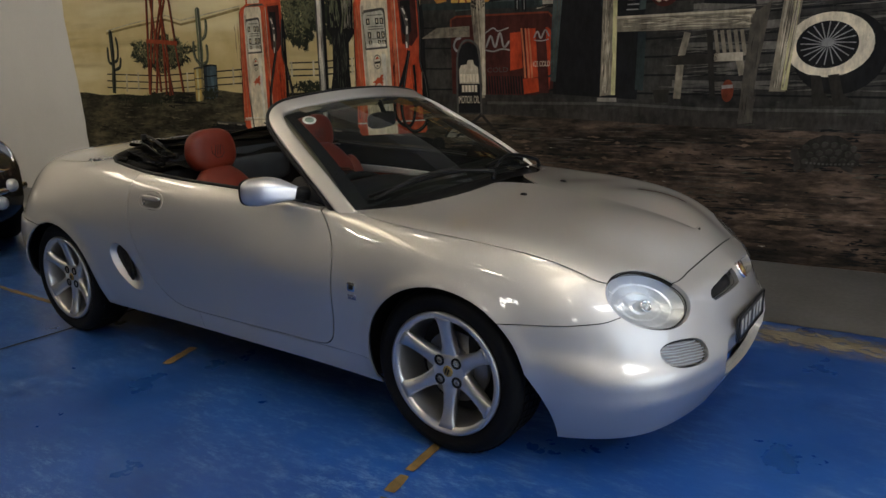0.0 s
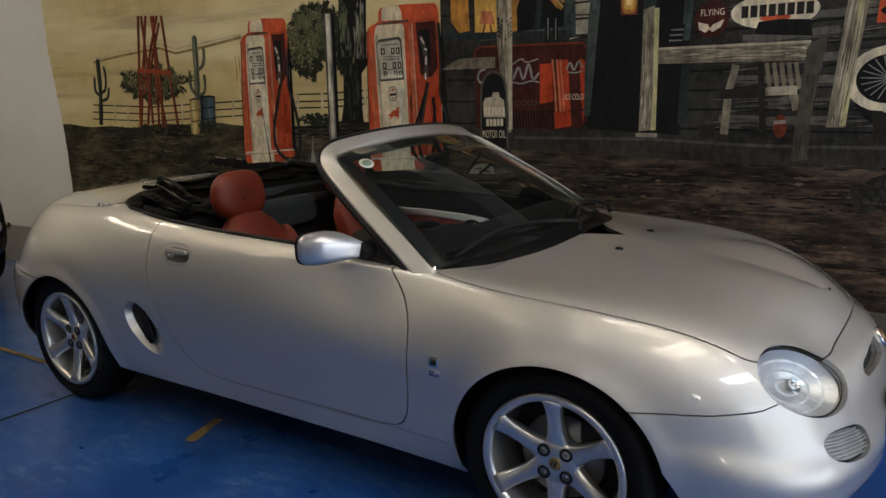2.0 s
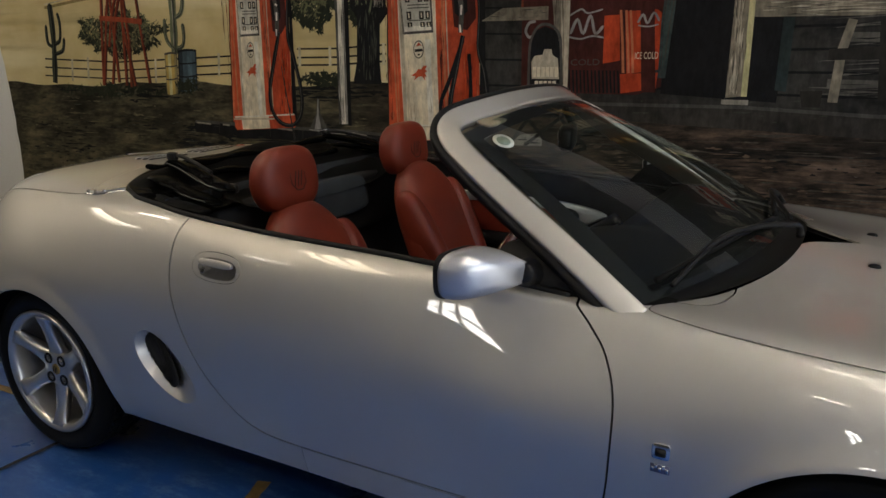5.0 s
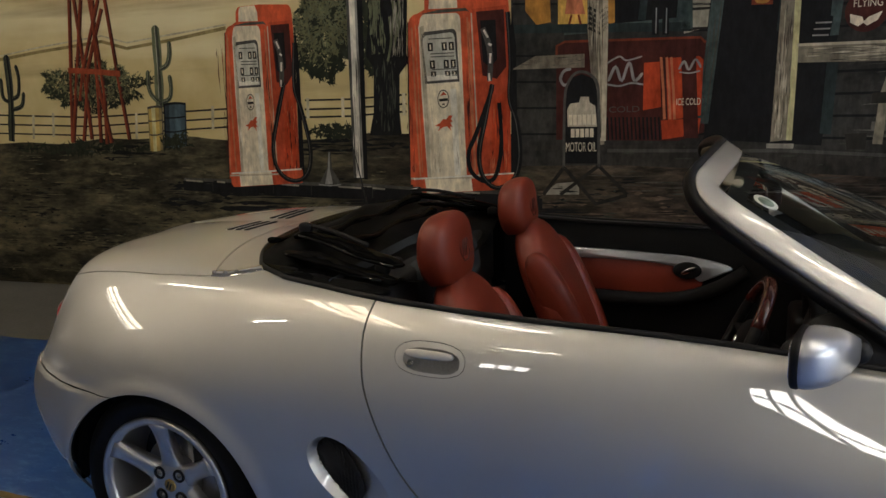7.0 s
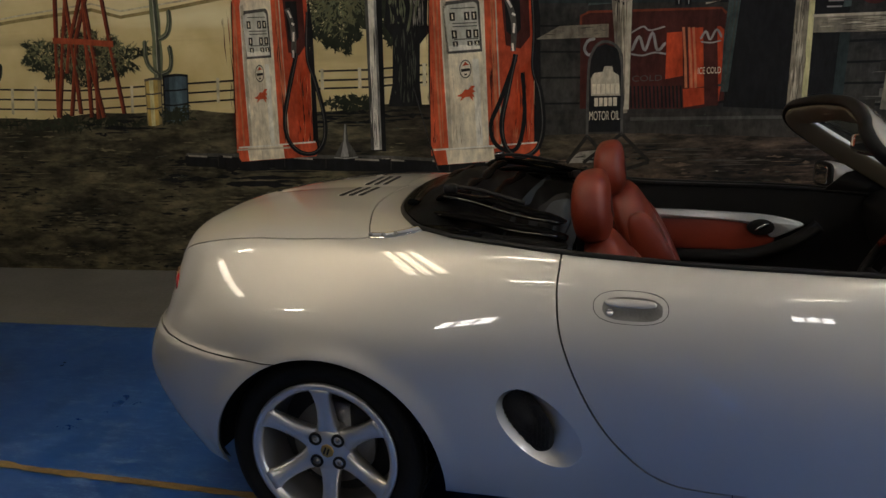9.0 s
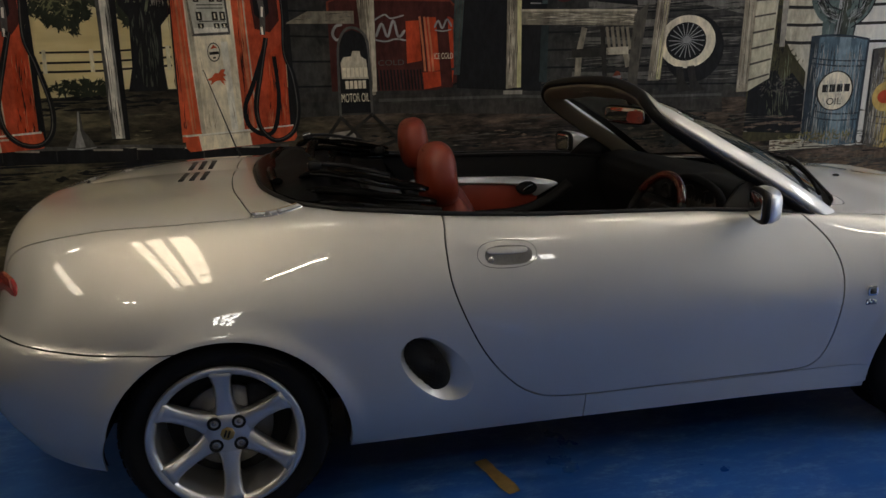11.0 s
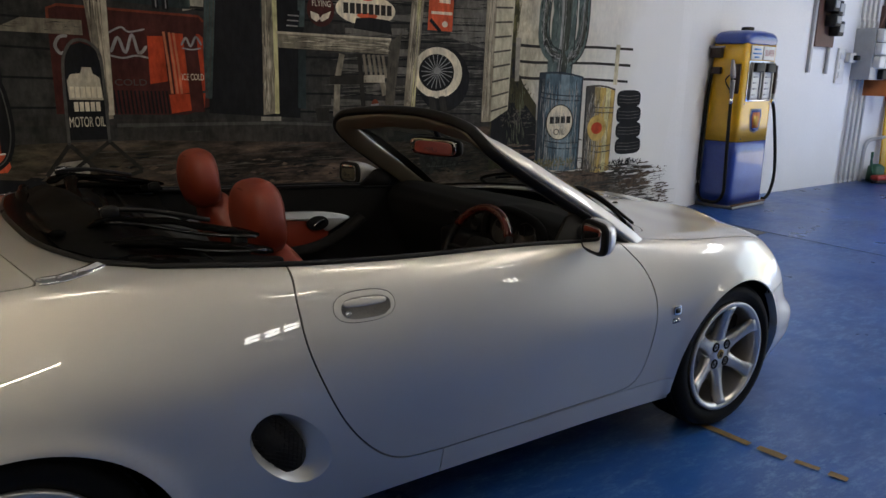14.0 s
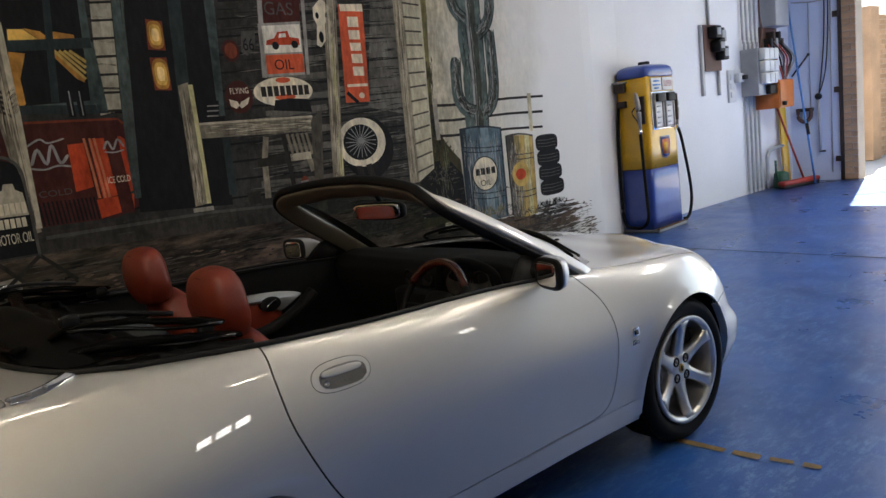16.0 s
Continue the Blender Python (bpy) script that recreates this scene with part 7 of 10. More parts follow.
paint("pump_side_dark", P_RED_DARK, [(-1.161, 1.833), (-0.993, 1.836), (-0.982, 1.51), (-1.042, 1.441), (-1.13, 1.464)], 12)
paint("pump_side_light", P_ORANGE, [(-1.07, 1.301), (-0.987, 1.372), (-0.985, 0.923), (-1.026, 0.861), (-1.089, 0.871)], 12)
paint("pump_cap", P_CREAM, [(-1.457, 1.867), (-1.452, 1.923), (-1.451, 1.935), (-1.447, 1.946), (-1.442, 1.954), (-1.436, 1.96), (-1.428, 1.962), (-1.299, 1.964), (-1.277, 1.919), (-1.275, 1.863)], 11)
paint("pump_cap_shade", P_WOOD_DK, [(-1.524, 1.839), (-1.392, 1.86), (-1.224, 1.859), (-1.199, 1.834), (-1.224, 1.842), (-1.392, 1.84)], 12)
paint("pump_front", P_CREAM, [(-1.502, 0.832), (-1.522, 1.392), (-1.526, 1.765), (-1.518, 1.788), (-1.516, 1.804), (-1.511, 1.818), (-1.504, 1.829), (-1.494, 1.836), (-1.484, 1.839), (-1.289, 1.835), (-1.279, 1.833), (-1.27, 1.825), (-1.263, 1.814), (-1.259, 1.8), (-1.258, 1.784), (-1.253, 1.393), (-1.244, 0.848)], 12)
paint("pump_front_shade", P_CREAM_DK, [(-1.519, 1.765), (-1.492, 1.776), (-1.478, 0.846), (-1.501, 0.839)], 13)
paint("pump_front_light", P_WHITE, [(-1.337, 1.393), (-1.298, 1.393), (-1.283, 0.865), (-1.322, 0.863)], 13)
paint("pump_dial_frame", P_GREY_DK, [(-1.514, 1.702), (-1.512, 1.712), (-1.508, 1.722), (-1.501, 1.73), (-1.492, 1.734), (-1.483, 1.736), (-1.313, 1.745), (-1.304, 1.743), (-1.296, 1.739), (-1.29, 1.731), (-1.286, 1.721), (-1.285, 1.711), (-1.274, 1.434), (-1.494, 1.427)], 13)
paint("pump_dial", P_DIAL, [(-1.502, 1.681), (-1.501, 1.692), (-1.496, 1.701), (-1.489, 1.709), (-1.481, 1.714), (-1.472, 1.715), (-1.325, 1.725), (-1.316, 1.723), (-1.308, 1.718), (-1.302, 1.711), (-1.298, 1.701), (-1.297, 1.69), (-1.286, 1.449), (-1.482, 1.442)], 14)
paint("pump_dial_glint", P_WHITE, [(-1.48, 1.475), (-1.29, 1.481), (-1.287, 1.452), (-1.477, 1.445)], 15)
paint("dial_figure", P_DARK, [(-1.47, 1.67), (-1.437, 1.67), (-1.436, 1.621), (-1.469, 1.622)], 15)
paint("dial_digit", P_CREAM, [(-1.458, 1.66), (-1.449, 1.66), (-1.447, 1.631), (-1.456, 1.631)], 16)
paint("dial_figure", P_DARK, [(-1.381, 1.669), (-1.348, 1.669), (-1.347, 1.621), (-1.379, 1.621)], 15)
paint("dial_digit", P_CREAM, [(-1.369, 1.66), (-1.36, 1.66), (-1.358, 1.631), (-1.367, 1.631)], 16)
paint("dial_figure", P_DARK, [(-1.336, 1.669), (-1.304, 1.669), (-1.302, 1.621), (-1.335, 1.621)], 15)
paint("dial_digit", P_CREAM, [(-1.325, 1.659), (-1.316, 1.659), (-1.314, 1.63), (-1.323, 1.63)], 16)
paint("dial_figure", P_DARK, [(-1.461, 1.566), (-1.428, 1.566), (-1.426, 1.517), (-1.459, 1.517)], 15)
paint("dial_digit", P_CREAM, [(-1.449, 1.556), (-1.44, 1.556), (-1.438, 1.527), (-1.447, 1.527)], 16)
paint("dial_figure", P_DARK, [(-1.371, 1.566), (-1.339, 1.565), (-1.337, 1.517), (-1.37, 1.517)], 15)
paint("dial_digit", P_CREAM, [(-1.36, 1.556), (-1.351, 1.556), (-1.349, 1.527), (-1.358, 1.527)], 16)
paint("dial_figure", P_DARK, [(-1.327, 1.565), (-1.295, 1.565), (-1.293, 1.517), (-1.325, 1.517)], 15)
paint("dial_digit", P_CREAM, [(-1.316, 1.556), (-1.306, 1.556), (-1.304, 1.526), (-1.314, 1.526)], 16)
paint("dial_figure", P_DARK, [(-1.455, 1.5), (-1.422, 1.5), (-1.42, 1.47), (-1.453, 1.47)], 15)
paint("dial_digit", P_CREAM, [(-1.443, 1.494), (-1.434, 1.494), (-1.432, 1.476), (-1.441, 1.476)], 16)
paint("dial_figure", P_DARK, [(-1.365, 1.5), (-1.333, 1.5), (-1.331, 1.47), (-1.363, 1.47)], 15)
paint("dial_digit", P_CREAM, [(-1.354, 1.494), (-1.345, 1.494), (-1.342, 1.476), (-1.352, 1.476)], 16)
paint("dial_figure", P_DARK, [(-1.321, 1.5), (-1.289, 1.5), (-1.287, 1.47), (-1.319, 1.47)], 15)
paint("dial_digit", P_CREAM, [(-1.31, 1.494), (-1.3, 1.494), (-1.298, 1.476), (-1.307, 1.476)], 16)
stroke("dial_line", P_GREY_DK, [(-1.462, 1.693), (-1.312, 1.692)], 0.006, 15)
stroke("dial_line", P_GREY_DK, [(-1.454, 1.605), (-1.304, 1.605)], 0.006, 15)
stroke("dial_line", P_GREY_DK, [(-1.453, 1.587), (-1.302, 1.586)], 0.006, 15)
stroke("dial_line", P_GREY_DK, [(-1.446, 1.512), (-1.296, 1.512)], 0.006, 15)
paint("pump_crest", P_GREY_DK, [(-1.343, 1.334), (-1.346, 1.313), (-1.353, 1.295), (-1.365, 1.283), (-1.378, 1.277), (-1.392, 1.279), (-1.405, 1.288), (-1.414, 1.303), (-1.418, 1.323), (-1.418, 1.344), (-1.412, 1.363), (-1.403, 1.379), (-1.39, 1.388), (-1.376, 1.39), (-1.363, 1.384), (-1.352, 1.372), (-1.345, 1.354)], 15)
paint("pump_crest", P_CREAM, [(-1.348, 1.334), (-1.351, 1.316), (-1.357, 1.301), (-1.367, 1.29), (-1.379, 1.285), (-1.391, 1.286), (-1.401, 1.294), (-1.409, 1.307), (-1.413, 1.324), (-1.413, 1.342), (-1.408, 1.359), (-1.4, 1.372), (-1.389, 1.38), (-1.377, 1.382), (-1.365, 1.377), (-1.356, 1.367), (-1.35, 1.351)], 16)
paint("pump_crest_mark", P_RED_DK, [(-1.4, 1.351), (-1.38, 1.378), (-1.357, 1.357), (-1.377, 1.357)], 17)
stroke("pump_crest_bar", P_DARK, [(-1.407, 1.326), (-1.351, 1.33)], 0.016, 17)
stroke("pump_crest_bar", P_DARK, [(-1.388, 1.3), (-1.372, 1.302)], 0.01, 17)
paint("pump_emblem", P_RED, [(-1.441, 1.171), (-1.407, 1.188), (-1.387, 1.212), (-1.367, 1.209), (-1.347, 1.233), (-1.324, 1.231), (-1.338, 1.209), (-1.322, 1.197), (-1.341, 1.189), (-1.326, 1.161), (-1.342, 1.167), (-1.336, 1.137), (-1.361, 1.167), (-1.388, 1.163), (-1.421, 1.139), (-1.408, 1.166)], 15)
stroke("pump_edge", P_ORANGE_LT, [(-1.216, 1.806), (-1.208, 1.394), (-1.189, 0.856)], 0.01, 13)
stroke("pump_edge", P_CREAM_DK, [(-1.19, 1.828), (-1.179, 1.394), (-1.163, 0.857)], 0.008, 13)
stroke("pump_edge", P_ORANGE_LT, [(-1.569, 1.766), (-1.562, 1.272), (-1.549, 0.843)], 0.012, 13)
stroke("pump_outline", P_DARK, [(-1.617, 0.841), (-1.606, 1.391), (-1.591, 1.8)], 0.012, 9)
paint("pump_base", P_RED, [(-1.604, 0.841), (-0.938, 0.876), (-0.927, 0.804), (-0.946, 0.779), (-1.579, 0.742), (-1.599, 0.766)], 14)
paint("pump_base_panel", P_CREAM, [(-1.522, 0.844), (-1.218, 0.861), (-1.207, 0.766), (-1.511, 0.747)], 15)
paint("pump_base_panel", P_RED_DK, [(-1.218, 0.861), (-1.077, 0.868), (-1.066, 0.774), (-1.207, 0.766)], 15)
stroke("pump_base_edge", P_WHITE, [(-1.597, 0.839), (-1.218, 0.86), (-0.945, 0.876)], 0.01, 16)
paint("nozzle_hollow", P_BLACK, [(-1.137, 1.782), (-1.043, 1.781), (-1.037, 1.555), (-1.079, 1.51), (-1.125, 1.544)], 13)
stroke("nozzle", P_GREY_DK, [(-1.122, 1.737), (-1.092, 1.658), (-1.078, 1.556), (-1.086, 1.429)], 0.034, 16, True)
stroke("nozzle_glint", P_WHITE, [(-1.116, 1.726), (-1.091, 1.681)], 0.012, 17)
stroke("nozzle_glint", P_WHITE, [(-1.089, 1.647), (-1.07, 1.635)], 0.012, 17)
stroke("nozzle_glint", P_WHITE, [(-1.077, 1.59), (-1.081, 1.533)], 0.012, 17)
stroke("nozzle_glint", P_WHITE, [(-1.089, 1.475), (-1.086, 1.429)], 0.012, 17)
stroke("hose", P_BLACK, [(-1.07, 1.41), (-1.123, 1.184), (-1.162, 0.998), (-1.14, 0.856), (-1.054, 0.785), (-0.947, 0.837), (-0.907, 0.977), (-0.923, 1.179), (-0.964, 1.325), (-0.955, 1.539), (-0.969, 1.819)], .030, 17, True)
stroke("hose_glint", P_GREY_DK, [(-1.07, 1.41), (-1.123, 1.184), (-1.162, 0.998), (-1.14, 0.856), (-1.054, 0.785), (-0.947, 0.837), (-0.907, 0.977), (-0.923, 1.179), (-0.964, 1.325), (-0.955, 1.539), (-0.969, 1.819)], .006, 18, True, 0, .8)
stroke("hose", P_BLACK, [(-1.071, 1.383), (-1.172, 1.129), (-1.229, 0.998), (-1.212, 0.884), (-1.131, 0.827), (-1.06, .86), (-1.02, 1.05), (-1.03, 1.30)], .026, 16.5, True)
for _x0, _x1, _z0, _z1 in ((-2.955, -2.905, .90, 1.78), (-2.60, -2.575, .90, 1.80), (-1.600, -1.545, .88, 1.78), (-1.225, -1.185, .88, 1.80)):
    grain("pump_brush", P_RED_DARK, (_x0 + .01, _z1), (_x0, _z0), (_x1 - _x0) * .8, 16, 13.5, int(_x0 * -100), .006)
    grain("pump_brush", P_ORANGE_LT, ((_x0 + _x1) / 2 + .02, _z1), ((_x0 + _x1) / 2, _z0), (_x1 - _x0) * .6, 10, 13.6, int(_x0 * -90), .006)
for _a, _b, _w in (((-2.74, 1.40), (-2.75, .90), .20), ((-1.39, 1.38), (-1.37, .87), .24)):
    grain("pump_brush", P_CREAM_DK, _a, _b, _w, 9, 14.5, int(_w * 100), .006)
    grain("pump_brush", P_WHITE, _a, _b, _w, 8, 14.6, int(_w * 130), .006)
for _a, _b, _w in (((-2.44, 1.36), (-2.46, .90), .10), ((-1.02, 1.34), (-1.04, .86), .13)):
    grain("pump_brush", P_RED_DARK, _a, _b, _w, 20, 14.5, int(_w * 170), .008)
    grain("pump_brush", P_ORANGE_LT, _a, _b, _w, 12, 14.6, int(_w * 190), .006)
for _pts in ([(-2.875, 1.80), (-2.945, .90)], [(-2.585, 1.80), (-2.585, .90)], [(-1.545, 1.78), (-1.535, .88)], [(-1.205, 1.78), (-1.185, .88)]):
    stroke("pump_edge_light", P_ORANGE_LT, _pts, .007, 14.8)
for _a, _b in (((-2.95, .862), (-2.57, .872)), ((-1.615, .842), (-1.16, .850))):
    stroke("pump_base_light", P_CREAM_DK, [_a, _b], .012, 15.2)
# timber station
paint("siding", P_SIDING, [(-0.932, 2.346), (0.175, 2.233), (0.226, 1.016), (-0.951, 1.03)], 3)
paint("siding", P_SIDING, [(0.836, 2.514), (2.426, 2.874), (2.531, 0.898), (0.587, 1.104)], 3)
stroke("board_joint", P_BLACK, [(-0.933, 2.286), (0.178, 2.177)], 0.012, 4)
stroke("board_joint", P_BLACK, [(-0.935, 2.146), (0.183, 2.047)], 0.012, 4)
stroke("board_joint", P_BLACK, [(-0.937, 2.005), (0.188, 1.916)], 0.012, 4)
stroke("board_joint", P_BLACK, [(-0.939, 1.861), (0.194, 1.783)], 0.012, 4)
stroke("board_joint", P_BLACK, [(-0.941, 1.715), (0.2, 1.648)], 0.012, 4)
stroke("board_joint", P_BLACK, [(-0.943, 1.568), (0.205, 1.512)], 0.012, 4)
stroke("board_joint", P_BLACK, [(-0.945, 1.418), (0.211, 1.374)], 0.012, 4)
stroke("board_joint", P_BLACK, [(-0.947, 1.266), (0.217, 1.233)], 0.012, 4)
stroke("board_joint", P_BLACK, [(-0.95, 1.111), (0.223, 1.091)], 0.012, 4)
stroke("board_joint", P_BLACK, [(0.868, 2.414), (1.632, 2.494), (2.585, 2.593)], 0.013, 4)
stroke("board_joint", P_BLACK, [(0.848, 2.303), (1.612, 2.374), (2.564, 2.463)], 0.013, 4)
stroke("board_joint", P_BLACK, [(0.829, 2.191), (1.592, 2.254), (2.543, 2.333)], 0.013, 4)
stroke("board_joint", P_BLACK, [(0.809, 2.08), (1.571, 2.134), (2.522, 2.203)], 0.013, 4)
stroke("board_joint", P_BLACK, [(0.789, 1.968), (1.551, 2.014), (2.501, 2.072)], 0.013, 4)
stroke("board_joint", P_BLACK, [(0.77, 1.856), (1.53, 1.894), (2.48, 1.941)], 0.013, 4)
stroke("board_joint", P_BLACK, [(0.75, 1.743), (1.51, 1.773), (2.459, 1.81)], 0.013, 4)
stroke("board_joint", P_BLACK, [(0.73, 1.631), (1.49, 1.652), (2.438, 1.678)], 0.013, 4)
stroke("board_joint", P_BLACK, [(0.71, 1.518), (1.469, 1.531), (2.416, 1.546)], 0.013, 4)
stroke("board_joint", P_BLACK, [(0.69, 1.405), (1.448, 1.409), (2.395, 1.414)], 0.013, 4)
stroke("board_joint", P_BLACK, [(0.671, 1.292), (1.428, 1.288), (2.374, 1.282)], 0.013, 4)
stroke("board_joint", P_BLACK, [(0.651, 1.179), (1.407, 1.166), (2.352, 1.149)], 0.013, 4)
stroke("board_joint", P_BLACK, [(0.631, 1.065), (1.386, 1.043), (2.331, 1.016)], 0.013, 4)
stroke("board_light", P_SIDING_LT, [(1.038, 2.367), (1.622, 2.432)], 0.045, 4)
stroke("board_light", P_SIDING_LT, [(1.243, 2.263), (1.784, 2.321)], 0.045, 4)
stroke("board_light", P_SIDING_LT, [(1.461, 2.152), (1.954, 2.204)], 0.045, 4)
stroke("board_light", P_SIDING_LT, [(1.186, 2.034), (2.133, 2.081)], 0.045, 4)
stroke("board_light", P_SIDING_LT, [(1.402, 1.915), (1.678, 1.958)], 0.045, 4)
stroke("board_light", P_SIDING_LT, [(1.129, 1.805), (1.845, 1.833)], 0.045, 4)
stroke("board_light", P_SIDING_LT, [(1.344, 1.679), (2.02, 1.7)], 0.045, 4)
stroke("board_light", P_SIDING_LT, [(1.072, 1.577), (1.573, 1.598)], 0.045, 4)
stroke("board_light", P_SIDING_LT, [(1.285, 1.443), (1.736, 1.463)], 0.045, 4)
stroke("board_light", P_SIDING_LT, [(1.016, 1.348), (1.909, 1.322)], 0.045, 4)
stroke("board_light", P_SIDING_LT, [(1.226, 1.206), (1.468, 1.239)], 0.045, 4)
stroke("board_light", P_SIDING_LT, [(0.959, 1.12), (1.629, 1.096)], 0.045, 4)
paint("siding_light", P_SIDING_LT, [(2.132, 2.604), (2.327, 2.618), (2.406, 1.48), (1.945, 1.574)], 4)
paint("siding_light", P_SIDING_PALE, [(0.074, 2.371), (0.189, 2.377), (0.133, 1.664), (0.012, 1.64)], 4)
stroke("board_joint", P_DARK, [(0.055, 2.263), (0.196, 2.274)], 0.014, 5)
stroke("board_joint", P_DARK, [(0.049, 2.165), (0.191, 2.174)], 0.014, 5)
stroke("board_joint", P_DARK, [(0.043, 2.066), (0.185, 2.073)], 0.014, 5)
stroke("board_joint", P_DARK, [(0.037, 1.966), (0.179, 1.971)], 0.014, 5)
stroke("board_joint", P_DARK, [(0.031, 1.866), (0.174, 1.869)], 0.014, 5)
stroke("board_joint", P_DARK, [(0.025, 1.766), (0.168, 1.766)], 0.014, 5)
stroke("board_joint", P_DARK, [(0.019, 1.665), (0.162, 1.662)], 0.014, 5)
# lit window
paint("window_frame", P_TEAL, [(-0.502, 2.422), (0.046, 2.46), (0.02, 1.687), (-0.49, 1.673), (-0.643, 1.669)], 5)
paint("window_glass", P_BLACK, [(-0.452, 2.425), (0.01, 2.457), (-0.028, 1.727), (-0.586, 1.708)], 6)
paint("window_glow", P_GLOW, [(-0.377, 2.113), (-0.302, 2.114), (-0.23, 2.056), (-0.383, 2.05)], 7)
paint("window_glow", P_GLOW_DK, [(-0.301, 2.12), (-0.221, 2.103), (-0.168, 2.056), (-0.23, 2.056)], 7)
paint("window_glow", P_GLOW_DK, [(-0.393, 1.998), (-0.314, 1.988), (-0.36, 1.857), (-0.358, 1.724), (-0.411, 1.697)], 7)
paint("curtain", P_GLOW_DK, [(-0.176, 2.107), (-0.052, 2.087), (-0.049, 2.038), (-0.177, 2.038)], 7)
paint("curtain", P_GLOW_DK, [(-0.178, 2.002), (-0.036, 1.847), (-0.04, 1.828), (-0.078, 1.848), (-0.178, 1.972)], 7)
stroke("curtain_fold", P_YELLOW, [(-0.169, 2.002), (-0.03, 1.846)], 0.016, 8)
stroke("curtain_fold", P_YELLOW, [(-0.144, 2.002), (-0.025, 1.877)], 0.016, 8)
stroke("curtain_fold", P_YELLOW, [(-0.118, 2.002), (-0.019, 1.908)], 0.016, 8)
stroke("curtain_fold", P_YELLOW, [(-0.091, 2.002), (-0.013, 1.939)], 0.016, 8)
stroke("window_bar", P_TEAL_DK, [(-0.527, 2.021), (0.03, 2.044)], 0.06, 9)
stroke("window_bar", P_TEAL_DK, [(-0.144, 2.446), (-0.212, 1.725)], 0.04, 9)
paint("window_scene", P_GLOW, [(-0.676, 2.051), (-0.512, 2.037), (-0.509, 1.715), (-0.676, 1.731)], 7)
paint("window_scene", P_GLOW_DK, [(-0.864, 2.066), (-0.727, 2.055), (-0.718, 1.746), (-0.801, 1.736), (-0.866, 1.818)], 7)
paint("lampshade", P_ORANGE_LT, [(-0.625, 1.87), (-0.542, 1.864), (-0.522, 1.777), (-0.637, 1.785)], 10)
stroke("lamp_leg", P_RUST, [(-0.599, 1.779), (-0.612, 1.727)], 0.012, 10)
stroke("lamp_leg", P_RUST, [(-0.56, 1.777), (-0.547, 1.723)], 0.012, 10)
paint("window_sill", P_TEAL_DK, [(-0.941, 1.744), (0.045, 1.699), (0.046, 1.651), (-0.941, 1.696)], 8)
paint("window_side", P_TEAL, [(-0.016, 2.053), (0.044, 2.048), (0.058, 1.663), (-0.004, 1.666)], 8)
stroke("bottle", P_BLACK, [(-0.137, 1.644), (-0.139, 1.716), (-0.139, 1.806)], 0.035, 11)
stroke("bottle_shine", P_STEEL, [(-0.135, 1.65), (-0.135, 1.785)], 0.006, 12)
stroke("bottle", P_BLACK, [(-0.083, 1.641), (-0.085, 1.713), (-0.085, 1.802)], 0.035, 11)
stroke("bottle_shine", P_STEEL, [(-0.081, 1.647), (-0.081, 1.781)], 0.006, 12)
# cooler chests and crate
paint("cooler_chest", P_RED_DARK, [(-0.686, 1.619), (-0.637, 1.635), (0.1, 1.619), (0.13, 1.59), (0.137, 1.102), (0.0, 1.057), (-0.687, 1.074)], 8)
stroke("cooler_edge", P_RUST, [(-0.686, 1.491), (-0.683, 1.612), (-0.637, 1.632), (0.1, 1.616), (0.127, 1.587)], 0.014, 9)
stroke("script_logo", P_STEEL, [(-.600, 1.478), (-.640, 1.470), (-.662, 1.425), (-.640, 1.388), (-.612, 1.400)], .016, 9, True, 2)
stroke("script_logo", P_STEEL, [(-.390, 1.400), (-.350, 1.480), (-.315, 1.400), (-.275, 1.500), (-.245, 1.400), (-.200, 1.440)], .016, 9, True, 2)
stroke("script_logo", P_STEEL, [(-.400, 1.385), (-.330, 1.372), (-.260, 1.386), (-.190, 1.374)], .010, 9, True, 2)
stroke("script_logo", P_STEEL, [(-.400, 1.500), (-.330, 1.535), (-.290, 1.512), (-.205, 1.530)], .010, 9, True, 2)
letters("COLD", P_GREY_DK, -0.383, 1.224, 0.169, 0.034, 9)
stroke("cooler_slat", P_BLACK, [(-0.393, 1.199), (-0.385, 1.069)], 0.01, 9)
stroke("cooler_slat", P_BLACK, [(-0.37, 1.198), (-0.362, 1.069)], 0.01, 9)
stroke("cooler_slat", P_BLACK, [(-0.348, 1.198), (-0.34, 1.068)], 0.01, 9)
stroke("cooler_slat", P_BLACK, [(-0.326, 1.197), (-0.317, 1.068)], 0.01, 9)
stroke("cooler_slat", P_BLACK, [(-0.304, 1.197), (-0.295, 1.068)], 0.01, 9)
stroke("cooler_slat", P_BLACK, [(-0.282, 1.196), (-0.273, 1.068)], 0.01, 9)
stroke("cooler_slat", P_BLACK, [(-0.26, 1.196), (-0.251, 1.067)], 0.01, 9)
stroke("cooler_slat", P_BLACK, [(-0.238, 1.195), (-0.229, 1.067)], 0.01, 9)
stroke("cooler_slat", P_BLACK, [(-0.216, 1.195), (-0.207, 1.067)], 0.01, 9)
stroke("cooler_slat", P_BLACK, [(-0.194, 1.194), (-0.185, 1.066)], 0.01, 9)
stroke("cooler_slat", P_BLACK, [(-0.172, 1.194), (-0.163, 1.066)], 0.01, 9)
stroke("cooler_slat", P_BLACK, [(-0.151, 1.193), (-0.141, 1.066)], 0.01, 9)
stroke("cooler_slat", P_BLACK, [(-0.129, 1.193), (-0.12, 1.065)], 0.01, 9)
stroke("cooler_slat", P_BLACK, [(-0.108, 1.192), (-0.098, 1.065)], 0.01, 9)
